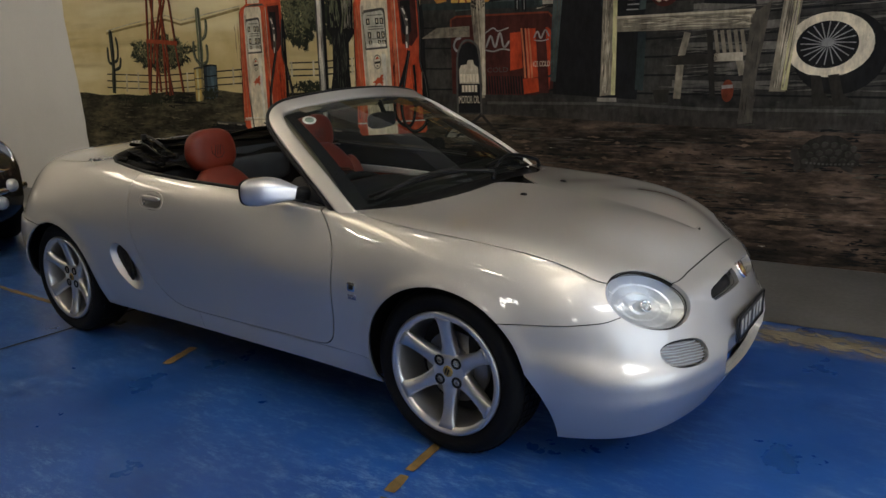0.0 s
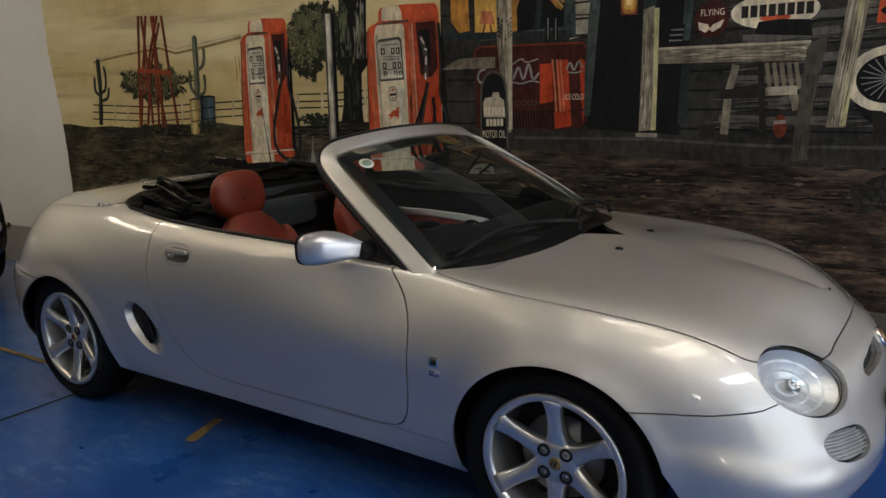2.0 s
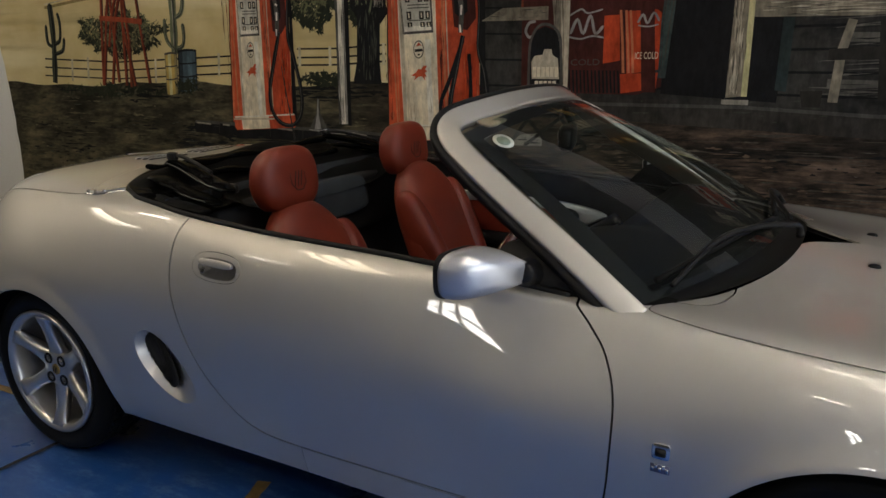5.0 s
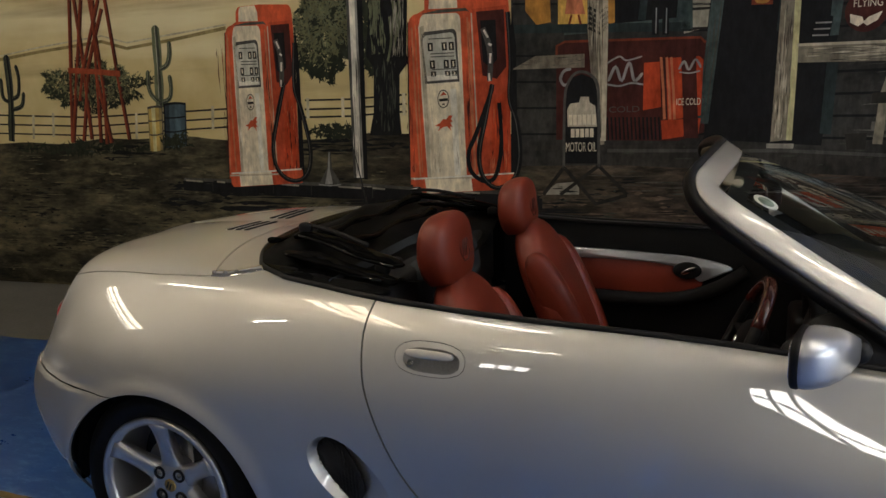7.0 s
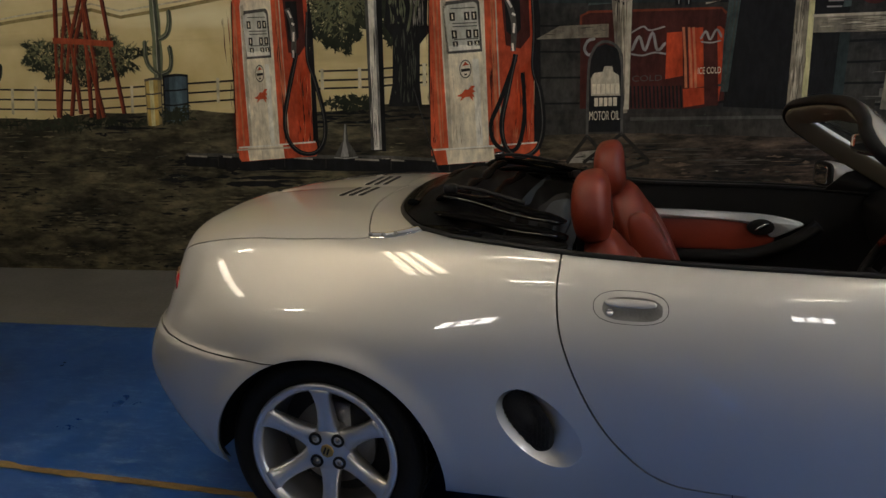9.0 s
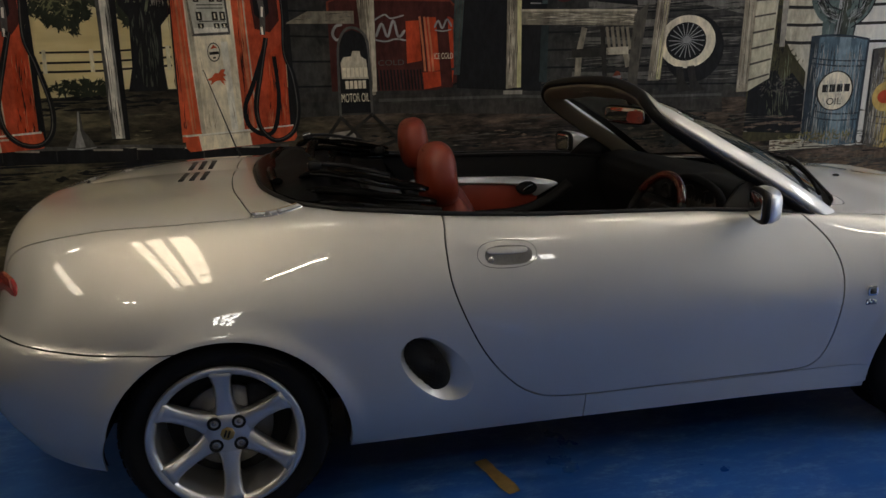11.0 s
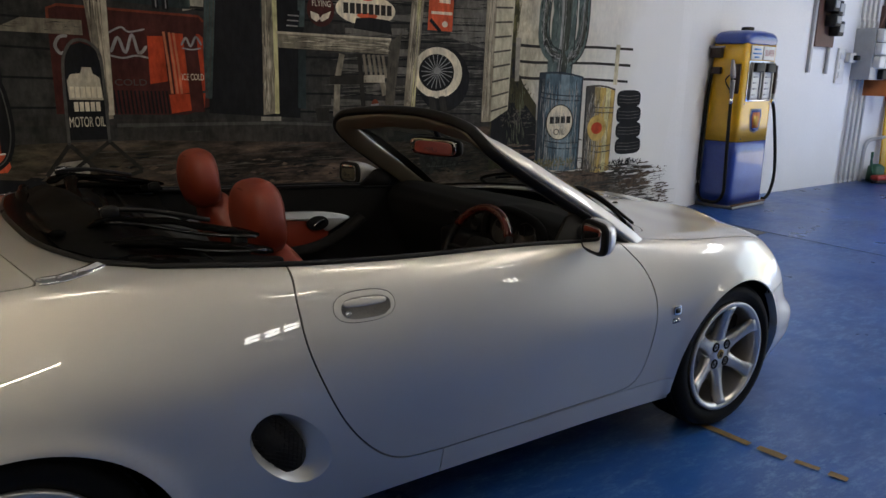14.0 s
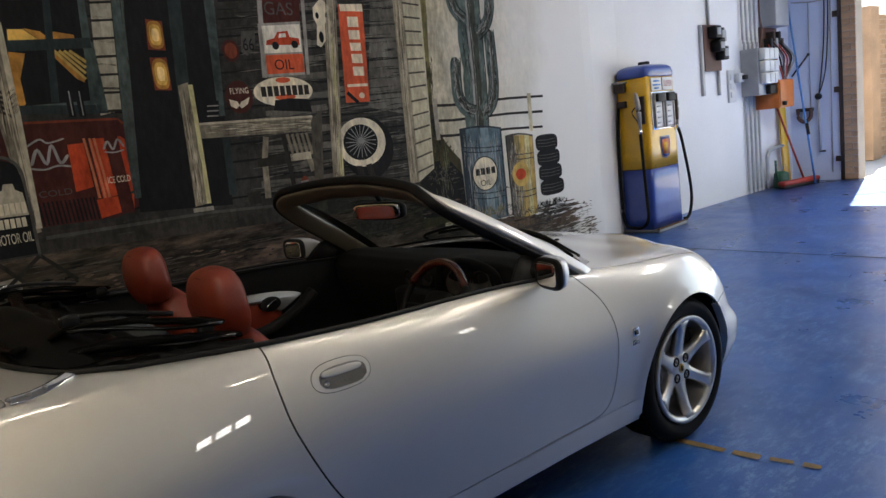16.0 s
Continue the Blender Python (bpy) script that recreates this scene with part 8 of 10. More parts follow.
paint("cooler_lid", P_ORANGE, [(-0.195, 1.494), (-0.109, 1.497), (-0.097, 1.248), (-0.195, 1.232)], 10)
paint("cooler_front", P_ORANGE, [(-0.08, 1.514), (0.098, 1.517), (0.119, 1.498), (0.116, 1.196), (-0.058, 1.172)], 10)
paint("cooler_front", P_ORANGE, [(-0.095, 1.173), (0.116, 1.18), (0.107, 1.093), (-0.086, 1.065)], 10)
paint("cooler_recess", P_RED_DARK, [(0.003, 1.522), (0.08, 1.524), (0.108, 1.071), (0.03, 1.073)], 11)
stroke("cooler_rib", P_ORANGE_LT, [(-0.104, 1.521), (-0.087, 1.342), (-0.077, 1.179)], 0.014, 12)
stroke("cooler_rib", P_ORANGE_LT, [(-0.074, 1.519), (-0.057, 1.341), (-0.046, 1.178)], 0.014, 12)
stroke("cooler_rib", P_ORANGE_LT, [(-0.05, 1.518), (-0.033, 1.34), (-0.022, 1.177)], 0.014, 12)
stroke("script_logo", P_STEEL, [(-.008, 1.450), (.020, 1.492), (.045, 1.446), (.078, 1.500), (.108, 1.455)], .012, 12, True, 2)
stroke("script_logo", P_STEEL, [(-.006, 1.436), (.050, 1.428), (.105, 1.438)], .008, 12, True, 2)
letters("ICE COLD", P_CREAM, -0.015, 1.255, 0.127, 0.037, 12)
paint("shelf", P_WOOD, [(-0.951, 1.49), (-0.809, 1.561), (-0.524, 1.56), (-0.524, 1.484)], 12)
stroke("bottom_board", P_STONE_DK, [(-0.951, 1.03), (0.226, 1.016)], 0.03, 5)
# porch posts, door
paint("porch_post", P_WOOD, [(-0.509, 1.696), (-0.427, 1.691), (-0.407, 1.043), (-0.452, 1.037), (-0.488, 1.451)], 13)
paint("porch_post", P_WOOD, [(-0.507, 2.215), (-0.415, 2.206), (-0.402, 1.69), (-0.509, 1.696)], 13)
stroke("rope_coil", P_DARK, [(-0.504, 1.813), (-0.441, 1.778), (-0.397, 1.812)], 0.016, 14)
stroke("rope_coil", P_DARK, [(-0.503, 1.785), (-0.44, 1.75), (-0.397, 1.784)], 0.016, 14)
stroke("rope_coil", P_DARK, [(-0.503, 1.758), (-0.44, 1.723), (-0.397, 1.757)], 0.016, 14)
stroke("rope_coil", P_DARK, [(-0.503, 1.73), (-0.44, 1.695), (-0.396, 1.729)], 0.016, 14)
stroke("rope_coil", P_DARK, [(-0.503, 1.702), (-0.439, 1.667), (-0.396, 1.702)], 0.016, 14)
stroke("post_edge", P_CREAM_DK, [(-0.414, 2.147), (-0.408, 1.666), (-0.414, 1.063)], 0.03, 14)
paint("door_frame", P_TEAL, [(0.2, 2.47), (0.271, 2.475), (0.156, 1.149), (0.096, 1.151)], 8)
paint("doorway", P_BLACK, [(0.248, 2.474), (0.836, 2.514), (0.73, 1.021), (0.134, 1.064)], 6)
paint("door_pane", P_RUST, [(0.362, 2.181), (0.462, 2.17), (0.456, 1.998), (0.35, 2.005)], 9)
paint("door_pane", P_RUST, [(0.349, 1.959), (0.452, 1.958), (0.453, 1.763), (0.349, 1.768)], 9)
for _cx, _cz, _a, _b in ((.408, 2.090, .050, .085), (.402, 1.862, .051, .095)):
    for _r, _m in ((.96, P_GLOW_DK), (.72, P_GLOW), (.45, P_GLOW_LT)):
        paint("pane_glow", _m, ellipse(_cx, _cz, _a * _r, _b * _r, 24, 0, 3.0), 10 + _r * -1 + 1)
paint("door_stile", P_TEAL_DK, [(0.527, 2.493), (0.612, 2.499), (0.558, 1.621), (0.478, 1.626)], 8)
paint("door_frame", P_TEAL, [(0.76, 2.509), (0.836, 2.514), (0.774, 1.589), (0.727, 1.588)], 8)
paint("door_frame", P_TEAL_DK, [(0.729, 1.467), (0.783, 1.462), (0.772, 1.078), (0.717, 1.086)], 8)
paint("porch_post", P_WOOD, [(0.493, 1.789), (0.561, 1.807), (0.563, 1.054), (0.478, 1.045)], 11)
stroke("post_edge", P_YELLOW_LT, [(0.573, 1.792), (0.574, 1.462), (0.57, 1.052)], 0.03, 12)
stroke("post_edge", P_STONE, [(0.459, 1.023), (0.595, 1.02)], 0.025, 12)
paint("shelf_board", P_WOOD, [(0.582, 1.549), (1.433, 1.541), (1.415, 1.44), (0.574, 1.459)], 11)
stroke("post_edge", P_CREAM_DK, [(0.582, 1.549), (1.433, 1.541)], 0.014, 12)
paint("oil_can", P_BLACK, [(0.659, 1.684), (0.744, 1.687), (0.729, 1.56), (0.644, 1.559)], 12)
stroke("can_band", P_GREY, [(0.662, 1.656), (0.738, 1.655)], 0.008, 13)
stroke("can_band", P_GREY, [(0.656, 1.625), (0.733, 1.624)], 0.008, 13)
stroke("can_band", P_GREY, [(0.65, 1.594), (0.727, 1.592)], 0.008, 13)
for _k, (_p0, _p1, _w, _n) in enumerate((((-.465, 2.20), (-.45, 1.06), .075, 60), ((.527, 1.78), (.52, 1.06), .075, 60), ((.60, 1.50), (1.42, 1.49), .085, 70), ((1.73, 2.55), (1.585, 1.08), .09, 90),
                                          ((2.365, 2.60), (2.315, .97), .085, 80), ((1.465, 1.50), (1.415, .90), .085, 60), ((-.93, 1.53), (-.53, 1.525), .05, 30), ((.235, 2.46), (.125, 1.16), .055, 50))):
    grain("timber_grain", P_WOOD_DK, _p0, _p1, _w, _n // 3, 14, 40 + _k, .005)
    grain("timber_grain", P_DARK, _p0, _p1, _w, _n // 8, 14, 60 + _k, .006)
    if _k < 5:
        grain("timber_grain", P_CREAM_DK, _p0, _p1, _w * .8, _n // 2, 14, 80 + _k, .010)
for _k, _z in enumerate(np.arange(1.08, 2.5, .115)):
    grain("board_grain", P_SIDING_LT, (.86, _z), (2.28, _z + .02 + .07 * (_z - 1.1)), .085, 26, 4.6, 100 + _k, .012)
    grain("board_grain", P_BLACK, (.80, _z), (2.30, _z + .02 + .07 * (_z - 1.1)), .10, 16, 4.8, 130 + _k, .008)
# signs
paint("round_sign", P_RED_DARK, ellipse(0.885, 1.995, 0.06, 0.071, 28), 9)
paint("round_sign", P_RUST, ellipse(0.885, 1.995, 0.044, 0.05, 28), 10)
paint("shield_sign", P_GREY_DK, [(0.978, 2.116), (1.078, 2.125), (1.067, 2.012), (1.0, 1.962), (0.956, 1.988)], 9)
letters("66", P_BLACK, 0.977, 1.995, 0.08, 0.079, 10)
paint("petrol_sign", P_GREY, [(1.107, 2.168), (1.44, 2.19), (1.425, 1.83), (1.089, 1.821)], 9)
paint("petrol_sign", P_RED_DARK, [(1.148, 2.429), (1.468, 2.461), (1.445, 2.19), (1.107, 2.168)], 9)
letters("GAS", P_GREY_DK, 1.172, 2.228, 0.221, 0.084, 10)
paint("sign_panel", P_WHITE, [(1.134, 2.154), (1.432, 2.171), (1.423, 1.984), (1.128, 1.975)], 10)
paint("sign_panel", P_RED, [(1.131, 1.964), (1.426, 1.972), (1.423, 1.846), (1.126, 1.839)], 10)
letters("OIL", P_BLACK, 1.192, 1.867, 0.15, 0.068, 11)
paint("painted_truck", P_ORANGE, [(1.147, 2.03), (1.156, 2.06), (1.215, 2.075), (1.248, 2.116), (1.329, 2.124), (1.34, 2.083), (1.411, 2.075), (1.413, 2.03)], 11)
paint("truck_wheel", P_BLACK, ellipse(1.219, 2.026, 0.027, 0.026, 28), 12)
paint("truck_wheel", P_BLACK, ellipse(1.372, 2.034, 0.028, 0.026, 28), 12)
paint("truck_window", P_WHITE, [(1.25, 2.078), (1.259, 2.104), (1.309, 2.109), (1.313, 2.083)], 12)
stroke("sign_post", P_GREY, [(1.156, 2.429), (1.101, 1.817)], 0.035, 10)
stroke("sign_post", P_GREY, [(1.493, 2.448), (1.448, 1.829)], 0.03, 10)
paint("winged_sign", P_RED_DARK, ellipse(0.893, 1.701, 0.098, 0.104, 28), 10)
letters("FLYING", P_CREAM, 0.833, 1.722, 0.132, 0.038, 11)
paint("wing_mark", P_CREAM, [(0.819, 1.69), (0.876, 1.673), (0.885, 1.651), (0.905, 1.671), (0.967, 1.697), (0.947, 1.654), (0.901, 1.628), (0.883, 1.643), (0.86, 1.627), (0.824, 1.647)], 11)
paint("oval_sign", P_CREAM, ellipse(1.233, 1.722, 0.233, 0.098, 28), 10)
paint("oval_sign_inner", P_RED, ellipse(1.24, 1.684, 0.081, 0.019, 28), 11)
marks(P_DARK, 1.054, 1.693, 0.387, 0.067, 8, 12)
paint("oval_sign_dot", P_RED, ellipse(1.237, 1.798, 0.058, 0.019, 28), 11)
paint("crown_hat", P_BLACK, [(1.133, 1.599), (1.153, 1.666), (1.261, 1.675), (1.42, 1.663), (1.438, 1.572)], 13)
paint("tall_sign", P_RED, [(1.783, 2.315), (2.005, 2.323), (1.963, 1.615), (1.742, 1.619)], 9)
paint("sign_mark", P_CREAM, [(1.849, 2.23), (1.948, 2.232), (1.946, 2.159), (1.847, 2.158)], 10)
paint("sign_mark", P_CREAM, [(1.846, 2.134), (1.945, 2.135), (1.945, 2.07), (1.846, 2.07)], 10)
paint("sign_mark", P_CREAM, [(1.845, 2.045), (1.944, 2.045), (1.945, 1.988), (1.846, 1.989)], 10)
paint("sign_mark", P_CREAM, [(1.845, 1.965), (1.944, 1.964), (1.944, 1.898), (1.845, 1.9)], 10)
paint("sign_mark", P_CREAM, [(1.844, 1.875), (1.943, 1.873), (1.943, 1.807), (1.843, 1.81)], 10)
stroke("sign_stripe", P_CREAM, [(1.794, 2.292), (2.001, 2.298)], 0.05, 10)
stroke("sign_stripe", P_CREAM, [(1.772, 1.739), (1.962, 1.74)], 0.02, 10)
stroke("sign_stripe", P_BLACK, [(1.764, 1.691), (1.855, 1.612)], 0.03, 10)
paint("sign_dot", P_CREAM, ellipse(1.896, 1.664, 0.026, 0.021, 28), 10)
# second post, skull, wheel, chair
paint("porch_post", P_WOOD, [(1.674, 2.572), (1.792, 2.581), (1.628, 1.061), (1.537, 1.064)], 11)
stroke("post_edge", P_YELLOW_LT, [(1.693, 2.108), (1.656, 1.591), (1.619, 1.07)], 0.035, 12)
paint("cow_skull", P_CREAM, [(1.559, 2.284), (1.638, 2.356), (1.704, 2.289), (1.683, 2.226), (1.645, 2.17), (1.636, 2.061), (1.589, 2.014), (1.554, 2.03), (1.577, 2.169), (1.556, 2.215)], 13)
paint("skull_eye", P_BLACK, ellipse(1.588, 2.231, 0.014, 0.023, 28), 14)
paint("skull_eye", P_BLACK, ellipse(1.67, 2.233, 0.015, 0.02, 28), 14)
paint("skull_nose", P_BLACK, ellipse(1.601, 2.084, 0.02, 0.039, 28), 14)
paint("leaning_beam", P_WOOD_DK, [(1.412, 1.511), (1.52, 1.589), (1.456, 1.115), (1.454, 0.876), (1.368, 0.865), (1.387, 1.181)], 12)
paint("spare_tyre", P_BLACK, ellipse(1.896, 1.274, 0.242, 0.233, 28), 10)
paint("whitewall", P_CREAM, ellipse(1.839, 1.322, 0.227, 0.181, 28), 11)
paint("wheel_well", P_BLACK, ellipse(1.828, 1.323, 0.161, 0.132, 28), 12)
paint("wheel_hub", P_STEEL, ellipse(1.83, 1.335, 0.032, 0.025, 28), 14)
stroke("wire_spoke", P_STEEL, [(1.856, 1.329), (1.966, 1.292)], 0.006, 13)
stroke("wire_spoke", P_STEEL, [(1.854, 1.321), (1.943, 1.258)], 0.006, 13)
stroke("wire_spoke", P_STEEL, [(1.849, 1.314), (1.909, 1.231)], 0.006, 13)
stroke("wire_spoke", P_STEEL, [(1.842, 1.309), (1.868, 1.215)], 0.006, 13)
stroke("wire_spoke", P_STEEL, [(1.834, 1.307), (1.823, 1.21)], 0.006, 13)
stroke("wire_spoke", P_STEEL, [(1.826, 1.306), (1.78, 1.217)], 0.006, 13)
stroke("wire_spoke", P_STEEL, [(1.818, 1.308), (1.741, 1.235)], 0.006, 13)
stroke("wire_spoke", P_STEEL, [(1.811, 1.312), (1.712, 1.262)], 0.006, 13)
stroke("wire_spoke", P_STEEL, [(1.806, 1.318), (1.694, 1.296)], 0.006, 13)
stroke("wire_spoke", P_STEEL, [(1.804, 1.326), (1.689, 1.332)], 0.006, 13)
stroke("wire_spoke", P_STEEL, [(1.804, 1.333), (1.698, 1.369)], 0.006, 13)
stroke("wire_spoke", P_STEEL, [(1.806, 1.341), (1.72, 1.402)], 0.006, 13)
stroke("wire_spoke", P_STEEL, [(1.811, 1.347), (1.752, 1.428)], 0.006, 13)
stroke("wire_spoke", P_STEEL, [(1.818, 1.352), (1.792, 1.445)], 0.006, 13)
stroke("wire_spoke", P_STEEL, [(1.826, 1.355), (1.836, 1.451)], 0.006, 13)
stroke("wire_spoke", P_STEEL, [(1.834, 1.356), (1.88, 1.445)], 0.006, 13)
stroke("wire_spoke", P_STEEL, [(1.842, 1.354), (1.92, 1.428)], 0.006, 13)
stroke("wire_spoke", P_STEEL, [(1.849, 1.35), (1.951, 1.401)], 0.006, 13)
stroke("wire_spoke", P_STEEL, [(1.853, 1.344), (1.97, 1.367)], 0.006, 13)
stroke("wire_spoke", P_STEEL, [(1.856, 1.336), (1.975, 1.329)], 0.006, 13)
paint("boot", P_DARK, [(1.758, 1.156), (1.811, 1.15), (1.834, 1.054), (1.895, 0.981), (1.778, 0.973)], 13)
paint("boot", P_DARK, [(1.846, 1.151), (1.903, 1.159), (1.933, 1.047), (2.004, 0.982), (1.89, 0.971)], 13)
stroke("chair_leg", P_WOOD, [(1.043, 1.432), (1.008, 1.278), (0.993, 1.025)], 0.045, 10)
stroke("chair_leg", P_DARK, [(1.176, 1.431), (1.21, 1.039)], 0.035, 10)
paint("chair_seat", P_DARK, [(0.952, 1.291), (1.23, 1.3), (1.226, 1.239), (0.949, 1.235)], 11)
stroke("chair_leg", P_CREAM_DK, [(1.21, 1.273), (1.378, 1.275)], 0.05, 11)
stroke("chair_rail", P_WOOD, [(1.209, 1.434), (1.235, 1.28)], 0.022, 10)
stroke("chair_rail", P_WOOD, [(1.248, 1.434), (1.274, 1.28)], 0.022, 10)
stroke("chair_rail", P_WOOD, [(1.286, 1.434), (1.313, 1.281)], 0.022, 10)
stroke("chair_rail", P_WOOD, [(1.325, 1.434), (1.352, 1.281)], 0.022, 10)
stroke("chair_rail", P_WOOD, [(1.363, 1.433), (1.39, 1.281)], 0.022, 10)
stroke("chair_leg", P_WOOD, [(1.352, 1.281), (1.382, 1.164)], 0.04, 10)
paint("tin_can", P_RUST, ellipse(1.3, 1.07, 0.036, 0.068, 28), 11)
stroke("can_band", P_GREY, [(1.265, 1.093), (1.33, 1.098)], 0.02, 12)
paint("basket", P_DARK, [(0.837, 1.081), (0.943, 1.084), (0.939, 1.002), (0.854, 0.999)], 10)
# end of the building
paint("corner_board", P_WOOD_LT, [(2.315, 2.617), (2.419, 2.624), (2.364, 0.957), (2.267, 0.956)], 8)
paint("end_wall", P_CREAM_LT, [(2.419, 2.624), (2.61, 2.637), (2.542, 1.046), (2.364, 0.957)], 8)
stroke("end_board", P_WOOD_DK, [(2.403, 2.455), (2.578, 2.438)], 0.014, 9)
stroke("end_board", P_WOOD_DK, [(2.4, 2.349), (2.575, 2.336)], 0.014, 9)
stroke("end_board", P_WOOD_DK, [(2.397, 2.243), (2.572, 2.234)], 0.014, 9)
stroke("end_board", P_WOOD_DK, [(2.394, 2.136), (2.569, 2.131)], 0.014, 9)
stroke("end_board", P_WOOD_DK, [(2.39, 2.028), (2.566, 2.028)], 0.014, 9)
stroke("end_board", P_WOOD_DK, [(2.387, 1.92), (2.563, 1.925)], 0.014, 9)
stroke("end_board", P_WOOD_DK, [(2.384, 1.812), (2.56, 1.82)], 0.014, 9)
stroke("end_board", P_WOOD_DK, [(2.38, 1.703), (2.557, 1.716)], 0.014, 9)
stroke("end_board", P_WOOD_DK, [(2.377, 1.593), (2.553, 1.61)], 0.014, 9)
stroke("end_board", P_WOOD_DK, [(2.373, 1.482), (2.55, 1.505)], 0.014, 9)
stroke("end_board", P_WOOD_DK, [(2.37, 1.371), (2.547, 1.398)], 0.014, 9)
stroke("end_board", P_WOOD_DK, [(2.366, 1.26), (2.544, 1.291)], 0.014, 9)
stroke("end_board", P_WOOD_DK, [(2.363, 1.148), (2.541, 1.184)], 0.014, 9)
stroke("end_board", P_WOOD_DK, [(2.36, 1.035), (2.537, 1.076)], 0.014, 9)
paint("backdrop", P_OLIVE, [(2.45, 3.1), (2.69, 3.1), (2.655, 2.29), (2.62, 1.87), (2.605, 1.40), (2.70, 1.24), (2.72, .60), (2.36, .60), (2.38, 1.25)], 4)
paint("backdrop", P_OLIVE_DK, [(2.38, 1.62), (2.45, 1.55), (2.52, 1.64), (2.61, 1.52), (2.605, 1.40), (2.72, 1.22), (2.86, 1.08), (2.86, .58), (2.36, .58), (2.36, 1.3)], 4.2)
paint("backdrop", P_BLACK, [(2.38, 1.08), (2.48, 1.02), (2.58, 1.12), (2.66, 1.02), (2.74, 1.08), (2.87, .95), (2.87, .62), (2.36, .66)], 4.4)
grain("backdrop_brush", P_OLIVE_DK, (2.50, 2.9), (2.44, 1.5), .17, 160, 5, 71, .016)
grain("backdrop_brush", P_OLIVE_DK, (2.60, 1.95), (2.56, 1.45), .12, 110, 5, 72, .014)
grain("backdrop_brush", P_BLACK, (2.54, 1.50), (2.52, 1.00), .26, 120, 5, 73, .014)
grain("backdrop_brush", P_CACTUS, (2.62, 1.25), (2.64, .75), .22, 60, 6, 74, .007)
leaves("dry_brush", P_OLIVE_DK, 2.62, 1.16, .18, .09, 90, .03, 6)
leaves("dry_brush", P_WOOD_DK, 2.62, .98, .18, .08, 60, .025, 7)
paint("backdrop_haze", P_HAZE, [(2.6, 3.2), (2.6, .5), (4.6, .5), (4.75, 1.2), (4.75, 3.2)], 3)
stroke("fence_rail", P_DARK, [(2.521, 1.549), (2.829, 1.541), (3.553, 1.56), (4.044, 1.557)], 0.022, 6)
stroke("fence_rail", P_DARK, [(2.502, 1.429), (2.809, 1.416), (3.533, 1.425), (4.023, 1.415)], 0.022, 6)
stroke("fence_rail", P_DARK, [(2.483, 1.308), (2.79, 1.291), (3.512, 1.29), (4.002, 1.273)], 0.022, 6)
stroke("fence_post", P_STONE, [(2.63, 1.602), (2.628, 1.268)], 0.05, 7)
stroke("fence_post", P_PALE, [(3.838, 1.592), (3.828, 1.245)], 0.05, 7)
# cactus, drums and tyres at the end
paint("oil_drum", P_BLUE_DK, [(2.877, 1.331), (2.896, 1.331), (2.889, 0.574), (2.87, 0.58)], 10)
paint("oil_drum", P_BLUE_DK, [(2.896, 1.331), (2.951, 1.332), (2.943, 0.559), (2.889, 0.574)], 10)
paint("oil_drum", P_BLUE_LT, [(2.951, 1.332), (3.034, 1.332), (3.025, 0.538), (2.943, 0.559)], 10)
paint("oil_drum", P_BLUE_LT, [(3.034, 1.332), (3.134, 1.328), (3.124, 0.52), (3.025, 0.538)], 10)
paint("oil_drum", P_PALE_BLUE, [(3.134, 1.328), (3.236, 1.321), (3.226, 0.512), (3.124, 0.52)], 10)
paint("oil_drum", P_BLUE_LT, [(3.236, 1.321), (3.325, 1.313), (3.314, 0.512), (3.226, 0.512)], 10)
paint("oil_drum", P_BLUE_LT, [(3.325, 1.313), (3.385, 1.306), (3.373, 0.513), (3.314, 0.512)], 10)
paint("oil_drum", P_BLUE_DK, [(3.385, 1.306), (3.406, 1.304), (3.394, 0.514), (3.373, 0.513)], 10)
stroke("drum_ring", P_BLUE_DK, [(2.876, 1.183), (2.976, 1.17), (3.08, 1.159), (3.185, 1.152), (3.293, 1.149), (3.404, 1.148)], 0.01, 11)
stroke("drum_ring", P_BLUE_DK, [(2.875, 1.146), (2.976, 1.132), (3.079, 1.12), (3.185, 1.113), (3.293, 1.11), (3.403, 1.109)], 0.01, 11)
stroke("drum_ring", P_BLUE_DK, [(2.872, 0.808), (2.972, 0.784), (3.075, 0.764), (3.18, 0.753), (3.288, 0.751), (3.398, 0.754)], 0.01, 11)
stroke("drum_ring", P_BLUE_DK, [(2.872, 0.763), (2.972, 0.737), (3.074, 0.716), (3.179, 0.705), (3.287, 0.702), (3.397, 0.706)], 0.01, 11)
stroke("drum_rim", P_BLUE_DK, [(2.877, 1.331), (3.004, 1.34), (3.134, 1.34), (3.268, 1.327), (3.406, 1.304)], 0.016, 11)
paint("oil_drum", P_BLACK, [(3.448, 1.225), (3.462, 1.225), (3.463, 0.506), (3.449, 0.51)], 10)
paint("oil_drum", P_GREY_DK, [(3.462, 1.225), (3.503, 1.226), (3.501, 0.495), (3.463, 0.506)], 10)
paint("oil_drum", P_WOOD_DK, [(3.503, 1.226), (3.565, 1.226), (3.559, 0.48), (3.501, 0.495)], 10)
paint("oil_drum", P_OCHRE_DK, [(3.565, 1.226), (3.639, 1.223), (3.629, 0.469), (3.559, 0.48)], 10)
paint("oil_drum", P_YELLOW, [(3.639, 1.223), (3.715, 1.217), (3.699, 0.467), (3.629, 0.469)], 10)
paint("oil_drum", P_YELLOW_LT, [(3.715, 1.217), (3.779, 1.21), (3.76, 0.472), (3.699, 0.467)], 10)
paint("oil_drum", P_YELLOW, [(3.779, 1.21), (3.823, 1.204), (3.801, 0.477), (3.76, 0.472)], 10)
